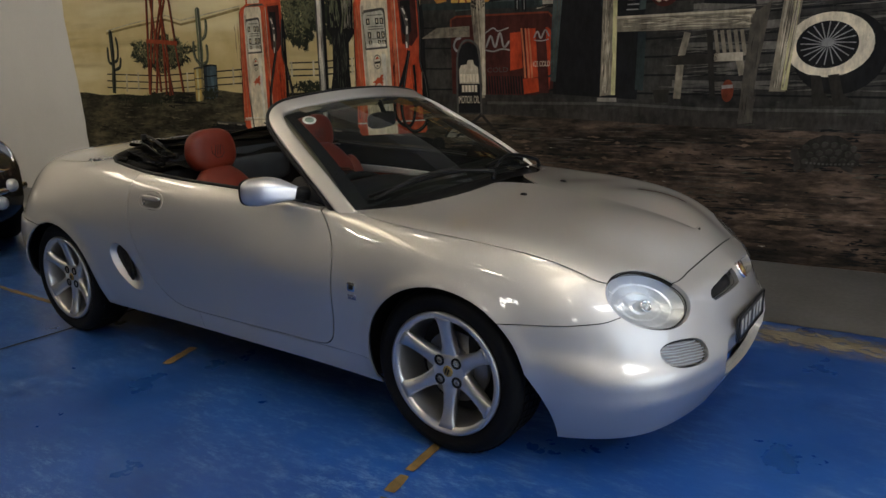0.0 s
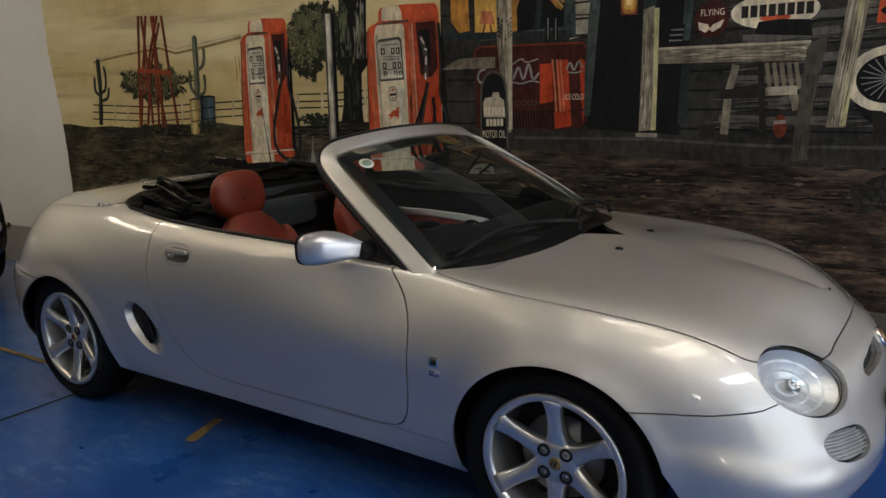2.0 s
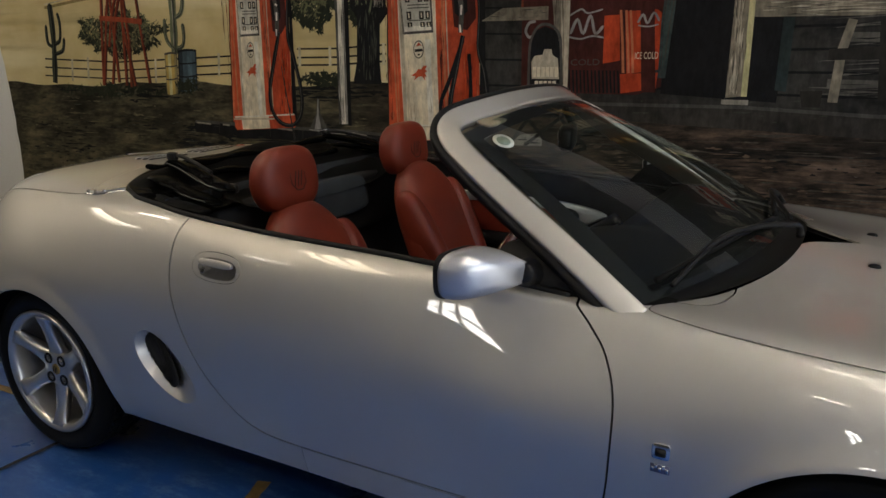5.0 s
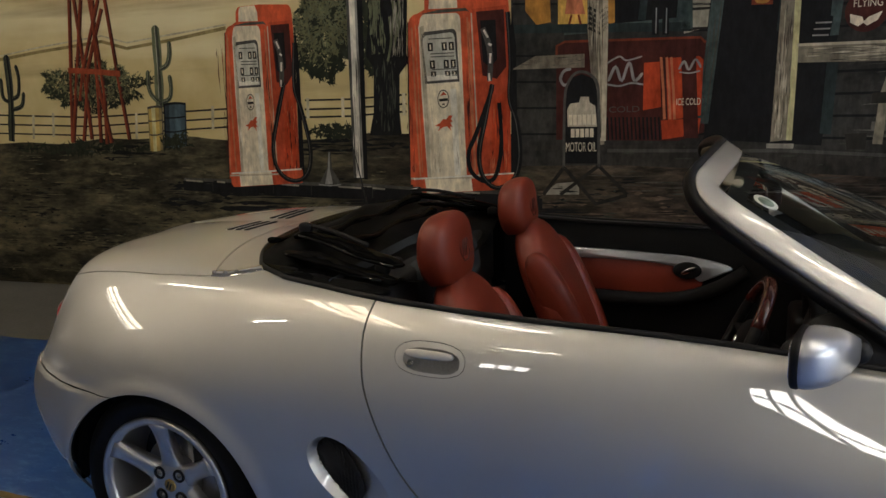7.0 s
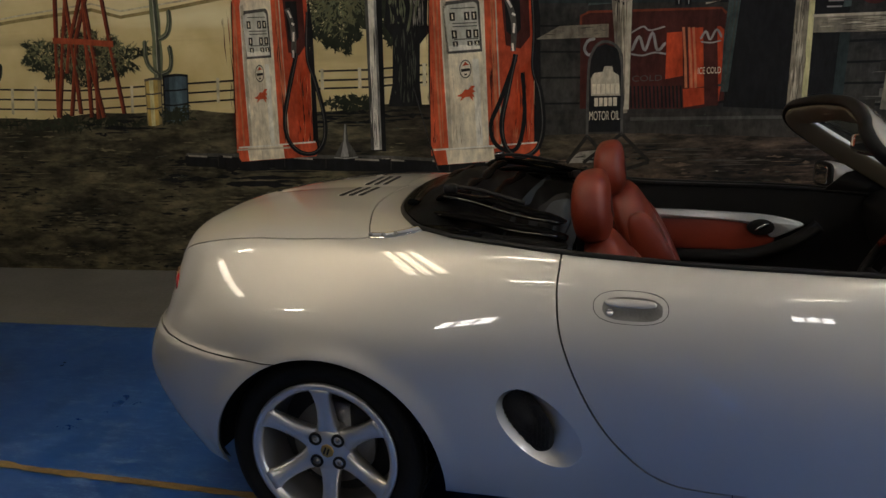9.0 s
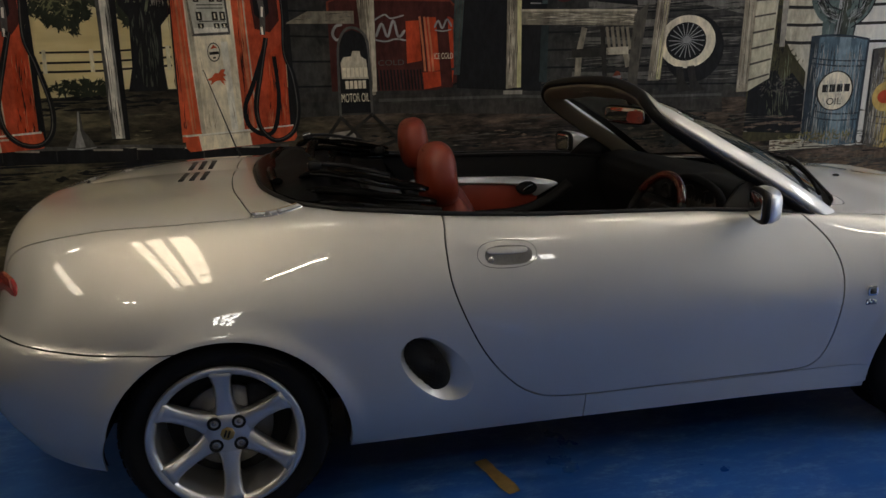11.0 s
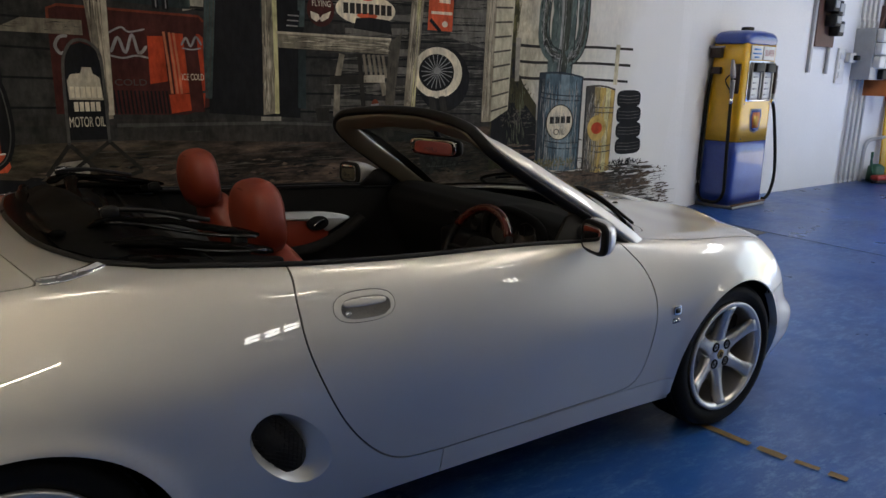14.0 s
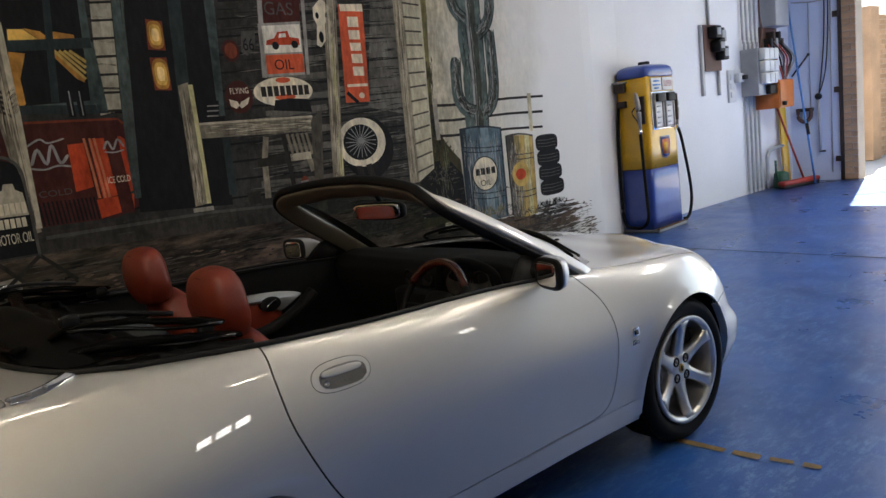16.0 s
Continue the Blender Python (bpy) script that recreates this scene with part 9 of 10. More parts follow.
paint("oil_drum", P_OCHRE_DK, [(3.823, 1.204), (3.838, 1.202), (3.816, 0.478), (3.801, 0.477)], 10)
stroke("drum_ring", P_WOOD_DK, [(3.448, 1.07), (3.523, 1.059), (3.599, 1.05), (3.675, 1.045), (3.754, 1.043), (3.833, 1.044)], 0.01, 11)
stroke("drum_ring", P_WOOD_DK, [(3.448, 1.027), (3.523, 1.015), (3.598, 1.006), (3.675, 1.001), (3.753, 1.0), (3.832, 1.001)], 0.01, 11)
stroke("drum_ring", P_WOOD_DK, [(3.449, 0.742), (3.521, 0.723), (3.595, 0.709), (3.67, 0.703), (3.746, 0.705), (3.823, 0.712)], 0.01, 11)
stroke("drum_ring", P_WOOD_DK, [(3.449, 0.691), (3.521, 0.671), (3.594, 0.657), (3.669, 0.651), (3.744, 0.653), (3.821, 0.661)], 0.01, 11)
stroke("drum_rim", P_WOOD_DK, [(3.448, 1.225), (3.543, 1.234), (3.639, 1.235), (3.738, 1.223), (3.838, 1.202)], 0.016, 11)
paint("stacked_tyre", P_BLACK, ellipse(4.038, 1.121, 0.169, 0.078, 24, 0, 3.5), 9)
stroke("tyre_tread", P_GREY_DK, [(3.894, 1.091), (4.038, 1.083), (4.183, 1.091)], .006, 10)
stroke("tyre_tread", P_GREY_DK, [(3.894, 1.121), (4.038, 1.113), (4.183, 1.121)], .006, 10)
stroke("tyre_tread", P_GREY_DK, [(3.894, 1.151), (4.038, 1.143), (4.183, 1.151)], .006, 10)
paint("stacked_tyre", P_BLACK, ellipse(4.049, 0.979, 0.175, 0.078, 24, 0, 3.5), 9)
stroke("tyre_tread", P_GREY_DK, [(3.900, 0.949), (4.049, 0.941), (4.198, 0.949)], .006, 10)
stroke("tyre_tread", P_GREY_DK, [(3.900, 0.979), (4.049, 0.971), (4.198, 0.979)], .006, 10)
stroke("tyre_tread", P_GREY_DK, [(3.900, 1.009), (4.049, 1.001), (4.198, 1.009)], .006, 10)
paint("stacked_tyre", P_BLACK, ellipse(4.059, 0.837, 0.180, 0.078, 24, 0, 3.5), 9)
stroke("tyre_tread", P_GREY_DK, [(3.906, 0.806), (4.059, 0.798), (4.212, 0.806)], .006, 10)
stroke("tyre_tread", P_GREY_DK, [(3.906, 0.837), (4.059, 0.829), (4.212, 0.837)], .006, 10)
stroke("tyre_tread", P_GREY_DK, [(3.906, 0.867), (4.059, 0.859), (4.212, 0.867)], .006, 10)
paint("stacked_tyre", P_BLACK, ellipse(4.069, 0.693, 0.185, 0.078, 24, 0, 3.5), 9)
stroke("tyre_tread", P_GREY_DK, [(3.912, 0.662), (4.069, 0.654), (4.227, 0.662)], .006, 10)
stroke("tyre_tread", P_GREY_DK, [(3.912, 0.693), (4.069, 0.684), (4.227, 0.693)], .006, 10)
stroke("tyre_tread", P_GREY_DK, [(3.912, 0.723), (4.069, 0.715), (4.227, 0.723)], .006, 10)
for _pts, _w, _r in (([(3.106, 1.322), (3.136, 1.744), (3.139, 2.214), (3.156, 2.80)], .29, 9), ([(3.10, 1.46), (2.985, 1.50), (2.915, 1.60), (2.905, 1.75), (2.922, 1.93)], .125, 5),
                      ([(3.19, 1.45), (3.300, 1.52), (3.360, 1.65), (3.372, 1.90), (3.367, 2.16)], .135, 5), ([(3.08, 2.23), (2.975, 2.31), (2.935, 2.43), (2.926, 2.62)], .115, 4),
                      ([(3.22, 2.12), (3.345, 2.21), (3.41, 2.36), (3.426, 2.66)], .115, 4)):
    limb("cactus", _pts, _w, 8 if _w > .2 else 9, P_CACTUS_LT, P_CACTUS_DK, P_STEEL, _r)
    stroke("cactus_edge", P_BLACK, _pts, .010, 9.5, True, 0, -.485 * _w / .010)
    for _q0, _q1 in zip(_pts[:-1], _pts[1:]):
        grain("cactus_brush", P_BLACK, _q0, _q1, _w * .80, 26, 9.7, int(_w * 999) + int(_q0[1] * 100), .010)
        grain("cactus_brush", P_STEEL, _q0, _q1, _w * .72, 14, 9.8, int(_w * 777) + int(_q0[1] * 100), .007)
paint("drum_sign", P_DARK, ellipse(3.14, 0.931, 0.168, 0.151, 28), 12)
paint("drum_sign", P_CREAM, ellipse(3.14, 0.931, 0.153, 0.142, 28), 13)
marks(P_DARK, 3.015, 0.922, 0.266, 0.058, 4, 14)
letters("OIL", P_DARK, 3.072, 0.826, 0.133, 0.052, 14)
paint("drum_sign", P_YELLOW, ellipse(3.616, 0.868, 0.121, 0.113, 28), 13)
paint("drum_sign_mark", P_ORANGE, ellipse(3.616, 0.868, 0.072, 0.052, 28), 14)
leaves("grass_tuft", P_OLIVE, 3.029, 0.593, 0.369, 0.039, 70, 0.03, 13)
leaves("grass_tuft", P_WOOD_DK, 3.718, 0.505, 0.428, 0.042, 60, 0.03, 13)
for _k, (_m, _x, _w, _n, _t) in enumerate(((P_STEEL, 3.14, .46, 150, .009), (P_BLUE_DK, 3.00, .24, 130, .010), (P_BLUE_DK, 3.34, .12, 60, .008), (P_PALE_BLUE, 3.20, .26, 90, .010), (P_GREY, 2.98, .16, 40, .008))):
    grain("drum_streak", _m, (_x, 1.31), (_x - .008, .54), _w, _n, 10.6, 80 + _k, _t)
for _k, (_m, _x, _w, _n, _t) in enumerate(((P_CREAM_DK, 3.62, .30, 90, .008), (P_WOOD_DK, 3.56, .20, 110, .009), (P_STEEL, 3.55, .16, 60, .008), (P_OCHRE_DK, 3.74, .14, 60, .008))):
    grain("drum_streak", _m, (_x, 1.20), (_x - .010, .49), _w, _n, 10.6, 90 + _k, _t)
grain("drum_streak", P_STONE, (3.14, .66), (3.14, .52), .48, 70, 11.2, 97, .012)
grain("sign_wear", P_STEEL, (3.14, 1.06), (3.14, .80), .26, 40, 14.6, 98, .006)
# rutted earth running out past the tyres
for _k, (_m, _n, _t) in enumerate(((P_STONE_DK, 240, .016), (P_EARTH, 260, .018), (P_WOOD_DK, 150, .010))):
    dabs("earth_dab", _m, _n, 3.3, 4.25, .08, .52, 60 + _k, 7 + .3 * _k, _t, .30)
dabs("earth_dab", P_WOOD_DK, 130, 4.1, 4.55, .04, .36, 66, 8, .008, .14)
leaves("grass_tuft", P_BLACK, 4.05, .545, .26, .035, 60, .03, 13)
# ground before the porch
paint("porch_step", P_STONE_DK, [(-0.391, 1.006), (0.567, 0.988), (1.177, 0.951), (2.149, 0.938), (2.165, 0.817), (1.186, 0.845), (0.259, 0.892), (-0.39, 0.925)], 5)
stroke("step_edge", P_GREY_DK, [(-0.391, 1.006), (0.566, 0.995), (1.177, 0.958), (2.148, 0.944)], 0.018, 6)
paint("tortoise", P_DARK, [(1.702, 0.609), (1.708, 0.669), (1.732, 0.728), (1.781, 0.779), (1.85, 0.807), (1.933, 0.805), (1.995, 0.766), (2.037, 0.703), (2.051, 0.638), (1.996, 0.616), (1.906, 0.626), (1.819, 0.605)], 8)
for _i in range(6):
    for _j in range(3):
        _cx, _cz = 1.765 + .050 * _i + .024 * (_j % 2), .672 + .042 * _j - .010 * abs(_i - 2.4)
        paint("tortoise_scale", P_STONE_DK, ellipse(_cx, _cz, .021, .017, 7, .3 * _i), 9)
        stroke("scale_edge", P_CACTUS_DK, [(_cx - .018, _cz + .006), (_cx, _cz + .016), (_cx + .018, _cz + .006)], .004, 10, True)
for _i in range(12):
    paint("shell_edge", P_GREY_DK, ellipse(1.775 + .022 * _i, .642 - .006 * math.sin(_i * .3), .008, .007, 8), 10)
paint("tortoise_head", P_STONE_DK, [(1.675, 0.683), (1.689, 0.726), (1.72, 0.728), (1.738, 0.674), (1.704, 0.644)], 9)
stroke("tortoise_leg", P_STONE_DK, [(1.715, 0.656), (1.728, 0.620), (1.705, 0.598)], 0.035, 9, True)
stroke("tortoise_leg", P_STONE_DK, [(1.790, 0.640), (1.800, 0.610), (1.775, 0.594)], 0.035, 9, True)
stroke("tortoise_leg", P_STONE_DK, [(1.965, 0.632), (1.990, 0.612), (2.02, 0.604)], 0.030, 9, True)
paint("oil_rack", P_BLACK, [(-0.637, 0.933), (-0.644, 1.313), (-0.611, 1.424), (-0.54, 1.447), (-0.469, 1.419), (-0.442, 1.306), (-0.445, 0.932)], 15)
stroke("rack_frame", P_GREY_DK, [(-0.643, 0.906), (-0.637, 1.296), (-0.617, 1.399), (-0.572, 1.455), (-0.507, 1.452), (-0.456, 1.399), (-0.442, 1.29), (-0.438, 0.912)], 0.016, 16, True)
stroke("rack_leg", P_DARK, [(-0.637, 0.916), (-0.766, 0.745)], 0.022, 16)
stroke("rack_leg", P_DARK, [(-0.637, 0.906), (-0.452, 0.69)], 0.022, 16)
stroke("rack_leg", P_DARK, [(-0.445, 0.925), (-0.274, 0.749)], 0.022, 16)
stroke("rack_leg", P_DARK, [(-0.274, 0.746), (-0.462, 0.69)], 0.022, 16)
stroke("rack_leg", P_DARK, [(-0.444, 0.915), (-0.664, 0.746)], 0.022, 16)
paint("rack_sign", P_CREAM_DK, [(-0.62, 1.149), (-0.624, 1.247), (-0.604, 1.282), (-0.555, 1.287), (-0.545, 1.319), (-0.5, 1.318), (-0.493, 1.285), (-0.461, 1.265), (-0.45, 1.145)], 16)
marks(P_CREAM, -0.617, 1.158, 0.163, 0.059, 6, 17)
marks(P_CREAM, -0.603, 1.086, 0.137, 0.05, 5, 17)
letters("MOTOR OIL", P_CREAM, -0.63, 1.003, 0.178, 0.054, 17)
paint("sack", P_STONE, [(-0.773, 0.745), (-0.687, 0.814), (-0.553, 0.825), (-0.552, 0.747)], 6)

# ---------------------------------------------------------------- the rest of the room
M_BRICK = surf("sandy_brick", (.40, .25, .14), .85, 0, .25, 3, 60, .2)
M_MORTAR = surf("mortar", (.42, .36, .28), .9, 0, .15, 3, 80, .2, world=True)
M_YARD = surf("pale_concrete_yard", (.46, .44, .40), .85, 0, .12, 1.5, 40, .2, world=True)
M_DARKMETAL = surf("dark_brown_steel", (.035, .022, .018), .5, .3, .3, 8, 80, .1)
M_GREYBOX = surf("grey_enamel", (.30, .31, .32), .45, .1, .12, 8, 80, .05)
M_WHITEBOX = surf("white_plastic", (.62, .62, .60), .4, 0, .08, 8, 80)
M_BROWNBOARD = surf("brown_meter_board", (.10, .045, .030), .6, 0, .25, 8, 60, .1)
M_ORANGE = surf("orange_enamel", (.52, .14, .02), .4, 0, .15, 8, 60, .05)
M_YELLOWP = surf("yellow_enamel", (.66, .37, .006), .34, 0, .12, 6, 60, .03, coat=.5)
M_PUMPBLUE = surf("blue_enamel", (.024, .055, .27), .30, 0, .2, 5, 60, .03, coat=.5)
M_CONDUIT = surf("grey_conduit", (.40, .40, .40), .5, .2, .12, 8, 80)
M_BLUEROD = surf("blue_rod", (.06, .22, .55), .45, 0, .15, 8, 80)
M_REDROD = surf("red_rod", (.35, .03, .02), .45, 0, .2, 8, 80)
M_GREENCAN = surf("green_can", (.02, .09, .05), .45, 0, .3, 8, 80)
M_BARE = surf("bare_grey_floor", (.085, .085, .08), .45, 0, .35, 2.2, 40, .12, color2=(.15, .145, .135), world=True)
M_OLDLINE = surf("worn_yellow_brown_line", (.17, .11, .035), .6, 0, .45, 6, 50, .15, world=True)

# bare strip of floor along the painted wall, and joints cut into the floor
def strip_edge(x):
    return .98 + .055 * x + .012 * noise.noise(Vector((x * 4, 0, 0))) + .006 * noise.noise(Vector((x * 23, 3, 0)))


bm = bmesh.new()
_n = 240
_a, _b = [], []
for k in range(_n + 1):
    x = X_LEFT + .01 + (4.70 - X_LEFT) * k / _n
    _a.append(bm.verts.new((x, strip_edge(x), .003)))
    _b.append(bm.verts.new((x, wall_y(x) + .02, .003)))
for k in range(_n):
    bm.faces.new((_a[k], _a[k + 1], _b[k + 1], _b[k]))
tagged(part("floor_strip", bm, M_BARE, smooth=False), "bare grey concrete strip along the painted wall", "floor", kind="structure")


def ragged_line(name, pts, width, material, z=.004, gap=.25, seed=0):
    """An old painted line, worn away in places."""
    rnd = random.Random(seed)
    bm = bmesh.new()
    for (x0, y0), (x1, y1) in zip(pts, pts[1:]):
        d = Vector((x1 - x0, y1 - y0))
        n = max(2, int(d.length / .03))
        s = Vector((-d.y, d.x)).normalized()
        prev = None
        for k in range(n + 1):
            p = Vector((x0, y0)) + d * (k / n)
            w = width / 2 * (.75 + .45 * noise.noise(Vector((p.x * 14, p.y * 14, seed))))
            keep = noise.noise(Vector((p.x * 5, p.y * 5, seed + 7))) > gap - .5
            cur = (bm.verts.new((p.x + s.x * w, p.y + s.y * w, z)), bm.verts.new((p.x - s.x * w * .9, p.y - s.y * w * .9, z)))
            if prev and keep:
                bm.faces.new((prev[0], cur[0], cur[1], prev[1]))
            prev = cur
    for v in [v for v in bm.verts if not v.link_faces]:
        bm.verts.remove(v)
    return tagged(part(name, bm, material, smooth=False), "worn yellow-brown marking line on the blue floor", "marking", kind="structure")


for _k, (_a, _b, _g) in enumerate((((1.13, -.70), (1.15, -.93), -.5), ((1.155, -.96), (1.17, -1.06), -.5), ((1.18, -1.09), (1.20, -1.17), -.5), ((1.205, -1.20), (1.215, -1.26), -.5))):
    ragged_line("trim_floor_line_1", [_a, _b], .05, M_OLDLINE, gap=_g, seed=_k + 1)
ragged_line("trim_floor_line_2", [(-3.6, -.50), (-2.4, -.58), (-1.35, -.58)], .045, M_OLDLINE, gap=.05, seed=12)
ragged_line("trim_floor_line_3", [(-.42, -.60), (-.36, -.80)], .06, M_OLDLINE, gap=.45, seed=13)
M_RUB = surf("rubbed_tan_patch", (.20, .17, .11), .6, 0, .4, 9, 60, .15, world=True)


def worn_patch(cx, cy, rx, ry, n, seed):
    """Many small chips where the blue paint is rubbed through."""
    rnd = random.Random(seed)
    bm = bmesh.new()
    for k in range(n):
        a, r = rnd.random() * math.tau, rnd.random() ** .6
        x, y = cx + rx * r * math.cos(a), cy + ry * r * math.sin(a)
        s = rnd.uniform(.006, .035) * (1.25 - r)
        m = rnd.randint(5, 8)
        ph = rnd.random() * 6
        vs = [bm.verts.new((x + s * (1.6 * math.cos(ph + j * math.tau / m)) * rnd.uniform(.6, 1.2), y + s * .8 * math.sin(ph + j * math.tau / m) * rnd.uniform(.6, 1.2), .002 + .0015 * rnd.random())) for j in range(m)]
        f = bm.faces.new(vs)
        f.normal_update()
        if f.normal.z < 0:
            f.normal_flip()
    return tagged(part("floor_wear", bm, M_RUB, smooth=False), "tan chips where floor paint has worn", "wear", kind="stuff")


worn_patch(2.05, .92, .5, .14, 260, 1)
for k, pts in enumerate((((4.72, 2.40), (4.78, -6.5)), ((4.0, -.55), (9.5, -.75)), ((-1.55, -7), (-1.15, 1.0)))):
    a, b = Vector((*pts[0], 0)), Vector((*pts[1], 0))
    s = (b - a).normalized().cross(Vector((0, 0, 1))) * .009
    bm = bmesh.new()
    bm.faces.new([bm.verts.new((v.x, v.y, .0045)) for v in (a + s, b + s, b - s, a - s)])
    tagged(part("trim_floor_joint_%d" % (k + 1), bm, M_LINER, smooth=False), "dark joint sawn into the concrete floor", "joint", kind="structure")

# ---- end wall, door jamb, brick pier and the yard outside
M_ENDWALL = surf("pale_blue_wall", (.60, .67, .82), .6, 0, .08, 1.5, 50, .1, world=True)
JAMB_Y, PIER_Y, DOOR_TOP = 1.93, 1.70, 3.05
tagged(part("wall_east", box(X_RIGHT, JAMB_Y, -.15, X_RIGHT + .22, 3.3, H_ROOM), M_ENDWALL, smooth=False), "pale blue painted end wall beside the doorway", "wall", kind="structure")
tagged(part("wall_east_lintel", box(X_RIGHT, -5.6, DOOR_TOP, X_RIGHT + .22, JAMB_Y, H_ROOM), M_ENDWALL, smooth=False), "painted wall over the wide doorway", "wall", kind="structure")
tagged(part("wall_east_south", box(X_RIGHT, Y_BACK, -.15, X_RIGHT + .22, -5.6, H_ROOM), M_WALL, smooth=False), "white painted wall beyond the doorway", "wall", kind="structure")
tagged(part("trim_door_jamb", box(X_RIGHT - .04, JAMB_Y - .05, 0, X_RIGHT + .06, JAMB_Y, DOOR_TOP, .004), M_DARKMETAL), "dark brown steel door jamb", "door jamb", kind="structure")
ground = tagged(part("ground", box(X_RIGHT + .0, -60, -.30, 90, 60, -.01), M_YARD, smooth=False), "pale sunlit concrete yard outside the doorway", "ground", kind="structure")


def brick_wall(name, p0, p1, h, courses_from, label, rows_max=99, thick=.11, L=.23, H=.076, joint=.01, limit=300):
    """Bricks in running bond on a mortar core; the nearest are pieces of their own."""
    p0, p1 = Vector((*p0, 0)), Vector((*p1, 0))
    d = (p1 - p0)
    length = d.length
    d.normalize()
    nrm = Vector((d.y, -d.x, 0))
    core = bmesh.new()
    lo = [core.verts.new(q) for q in (p0, p1, p1 - nrm * thick, p0 - nrm * thick)]
    hi = [core.verts.new(v.co + Vector((0, 0, h))) for v in lo]
    core.faces.new(lo), core.faces.new(hi)
    for i in range(4):
        core.faces.new((lo[i], lo[(i + 1) % 4], hi[(i + 1) % 4], hi[i]))
    bmesh.ops.recalc_face_normals(core, faces=core.faces)
    wall = tagged(part(name, core, M_MORTAR, smooth=False), label, "wall", kind="structure")
    rot = Matrix((d, nrm, Vector((0, 0, 1)))).transposed().to_4x4()
    mesh = {}
    count = 0
    rest = bmesh.new()
    rows = int(h / (H + joint))
    for r in range(rows):
        x = -(L + joint) / 2 if r % 2 else 0
        while x < length:
            a, b = max(x, 0), min(x + L, length)
            if b - a > .03:
                key = round(b - a, 2)
                m = Matrix.Translation(p0 + d * ((a + b) / 2) + Vector((0, 0, r * (H + joint) + joint + H / 2)) + nrm * .004) @ rot @ Matrix.Rotation(random.uniform(-.006, .006), 4, "Y")
                if count < limit:
                    if key not in mesh:
                        bm = box(-(b - a) / 2, -.02, -H / 2, (b - a) / 2, .006, H / 2, .004, 1)
                        me = bpy.data.meshes.new("brick")
                        bm.to_mesh(me)
                        bm.free()
                        me.materials.append(M_BRICK)
                        mesh[key] = me
                    ob = new("brick", mesh[key])
                    ob.matrix_basis = m
                    ob.parent = wall
                    count += 1
                else:
                    _merge(rest, moved(box(-(b - a) / 2, -.02, -H / 2, (b - a) / 2, .006, H / 2), m))
            x += L + joint
    if len(rest.verts):
        tagged(part("brickwork", rest, M_BRICK, wall, smooth=False), kind="stuff")
    else:
        rest.free()
    return wall


def vary_brick():
    nt = M_BRICK.node_tree
    b = nt.nodes["Principled BSDF"]
    info, isl = nt.nodes.new("ShaderNodeObjectInfo"), nt.nodes.new("ShaderNodeNewGeometry")
    add, hsv = nt.nodes.new("ShaderNodeMath"), nt.nodes.new("ShaderNodeHueSaturation")
    nt.links.new(info.outputs["Random"], add.inputs[0])
    nt.links.new(isl.outputs["Random Per Island"], add.inputs[1])
    rng = nt.nodes.new("ShaderNodeMapRange")
    rng.inputs["From Max"].default_value, rng.inputs["To Min"].default_value, rng.inputs["To Max"].default_value = 2.0, .65, 1.35
    nt.links.new(add.outputs[0], rng.inputs[0])
    nt.links.new(rng.outputs[0], hsv.inputs["Value"])
    src = b.inputs["Base Color"].links[0].from_socket
    nt.links.new(src, hsv.inputs["Color"])
    nt.links.new(hsv.outputs[0], b.inputs["Base Color"])


vary_brick()

# ---- closing walls behind, unseen and coloured dark to limit bounce, with the windows that light the room
M_FROST = surf("frosted_roof_sheet", (.75, .75, .72), .6)
M_SKYBAR = surf("white_skylight_bar", (.55, .54, .50), .6)
for k, (a, b) in enumerate(SKYLIGHTS):
    sk = thing("window_skylight_%d" % (k + 1), "roof skylight divided into panes by thin bars", "skylight", kind="structure")
    part("pane", box(a - .05, SKY_Y[0] - .05, H_ROOM + .20, b + .05, SKY_Y[1] + .05, H_ROOM + .22), M_FROST, sk, "frosted white sheet", smooth=False)
    for i in range(4):
        x = a + (b - a) * i / 3
        part("glazing_bar", box(x - .032, SKY_Y[0], H_ROOM + .03, x + .032, SKY_Y[1], H_ROOM + .07), M_SKYBAR, sk, smooth=False)
    for j in range(6):
        y = SKY_Y[0] + (SKY_Y[1] - SKY_Y[0]) * j / 5
        part("glazing_bar", box(a, y - .02, H_ROOM + .03, b, y + .02, H_ROOM + .07), M_SKYBAR, sk, smooth=False)
_edges = [X_LEFT - .2] + [e for w in WIN for e in w] + [X_RIGHT + .2]
for k in range(0, len(_edges), 2):
    tagged(part("wall_south_%d" % (k // 2 + 1), box(_edges[k], Y_BACK - .2, -.15, _edges[k + 1], Y_BACK, H_ROOM), M_WALL_L, smooth=False), "plain wall, dim warm light put into its beige colour", "wall", kind="structure")
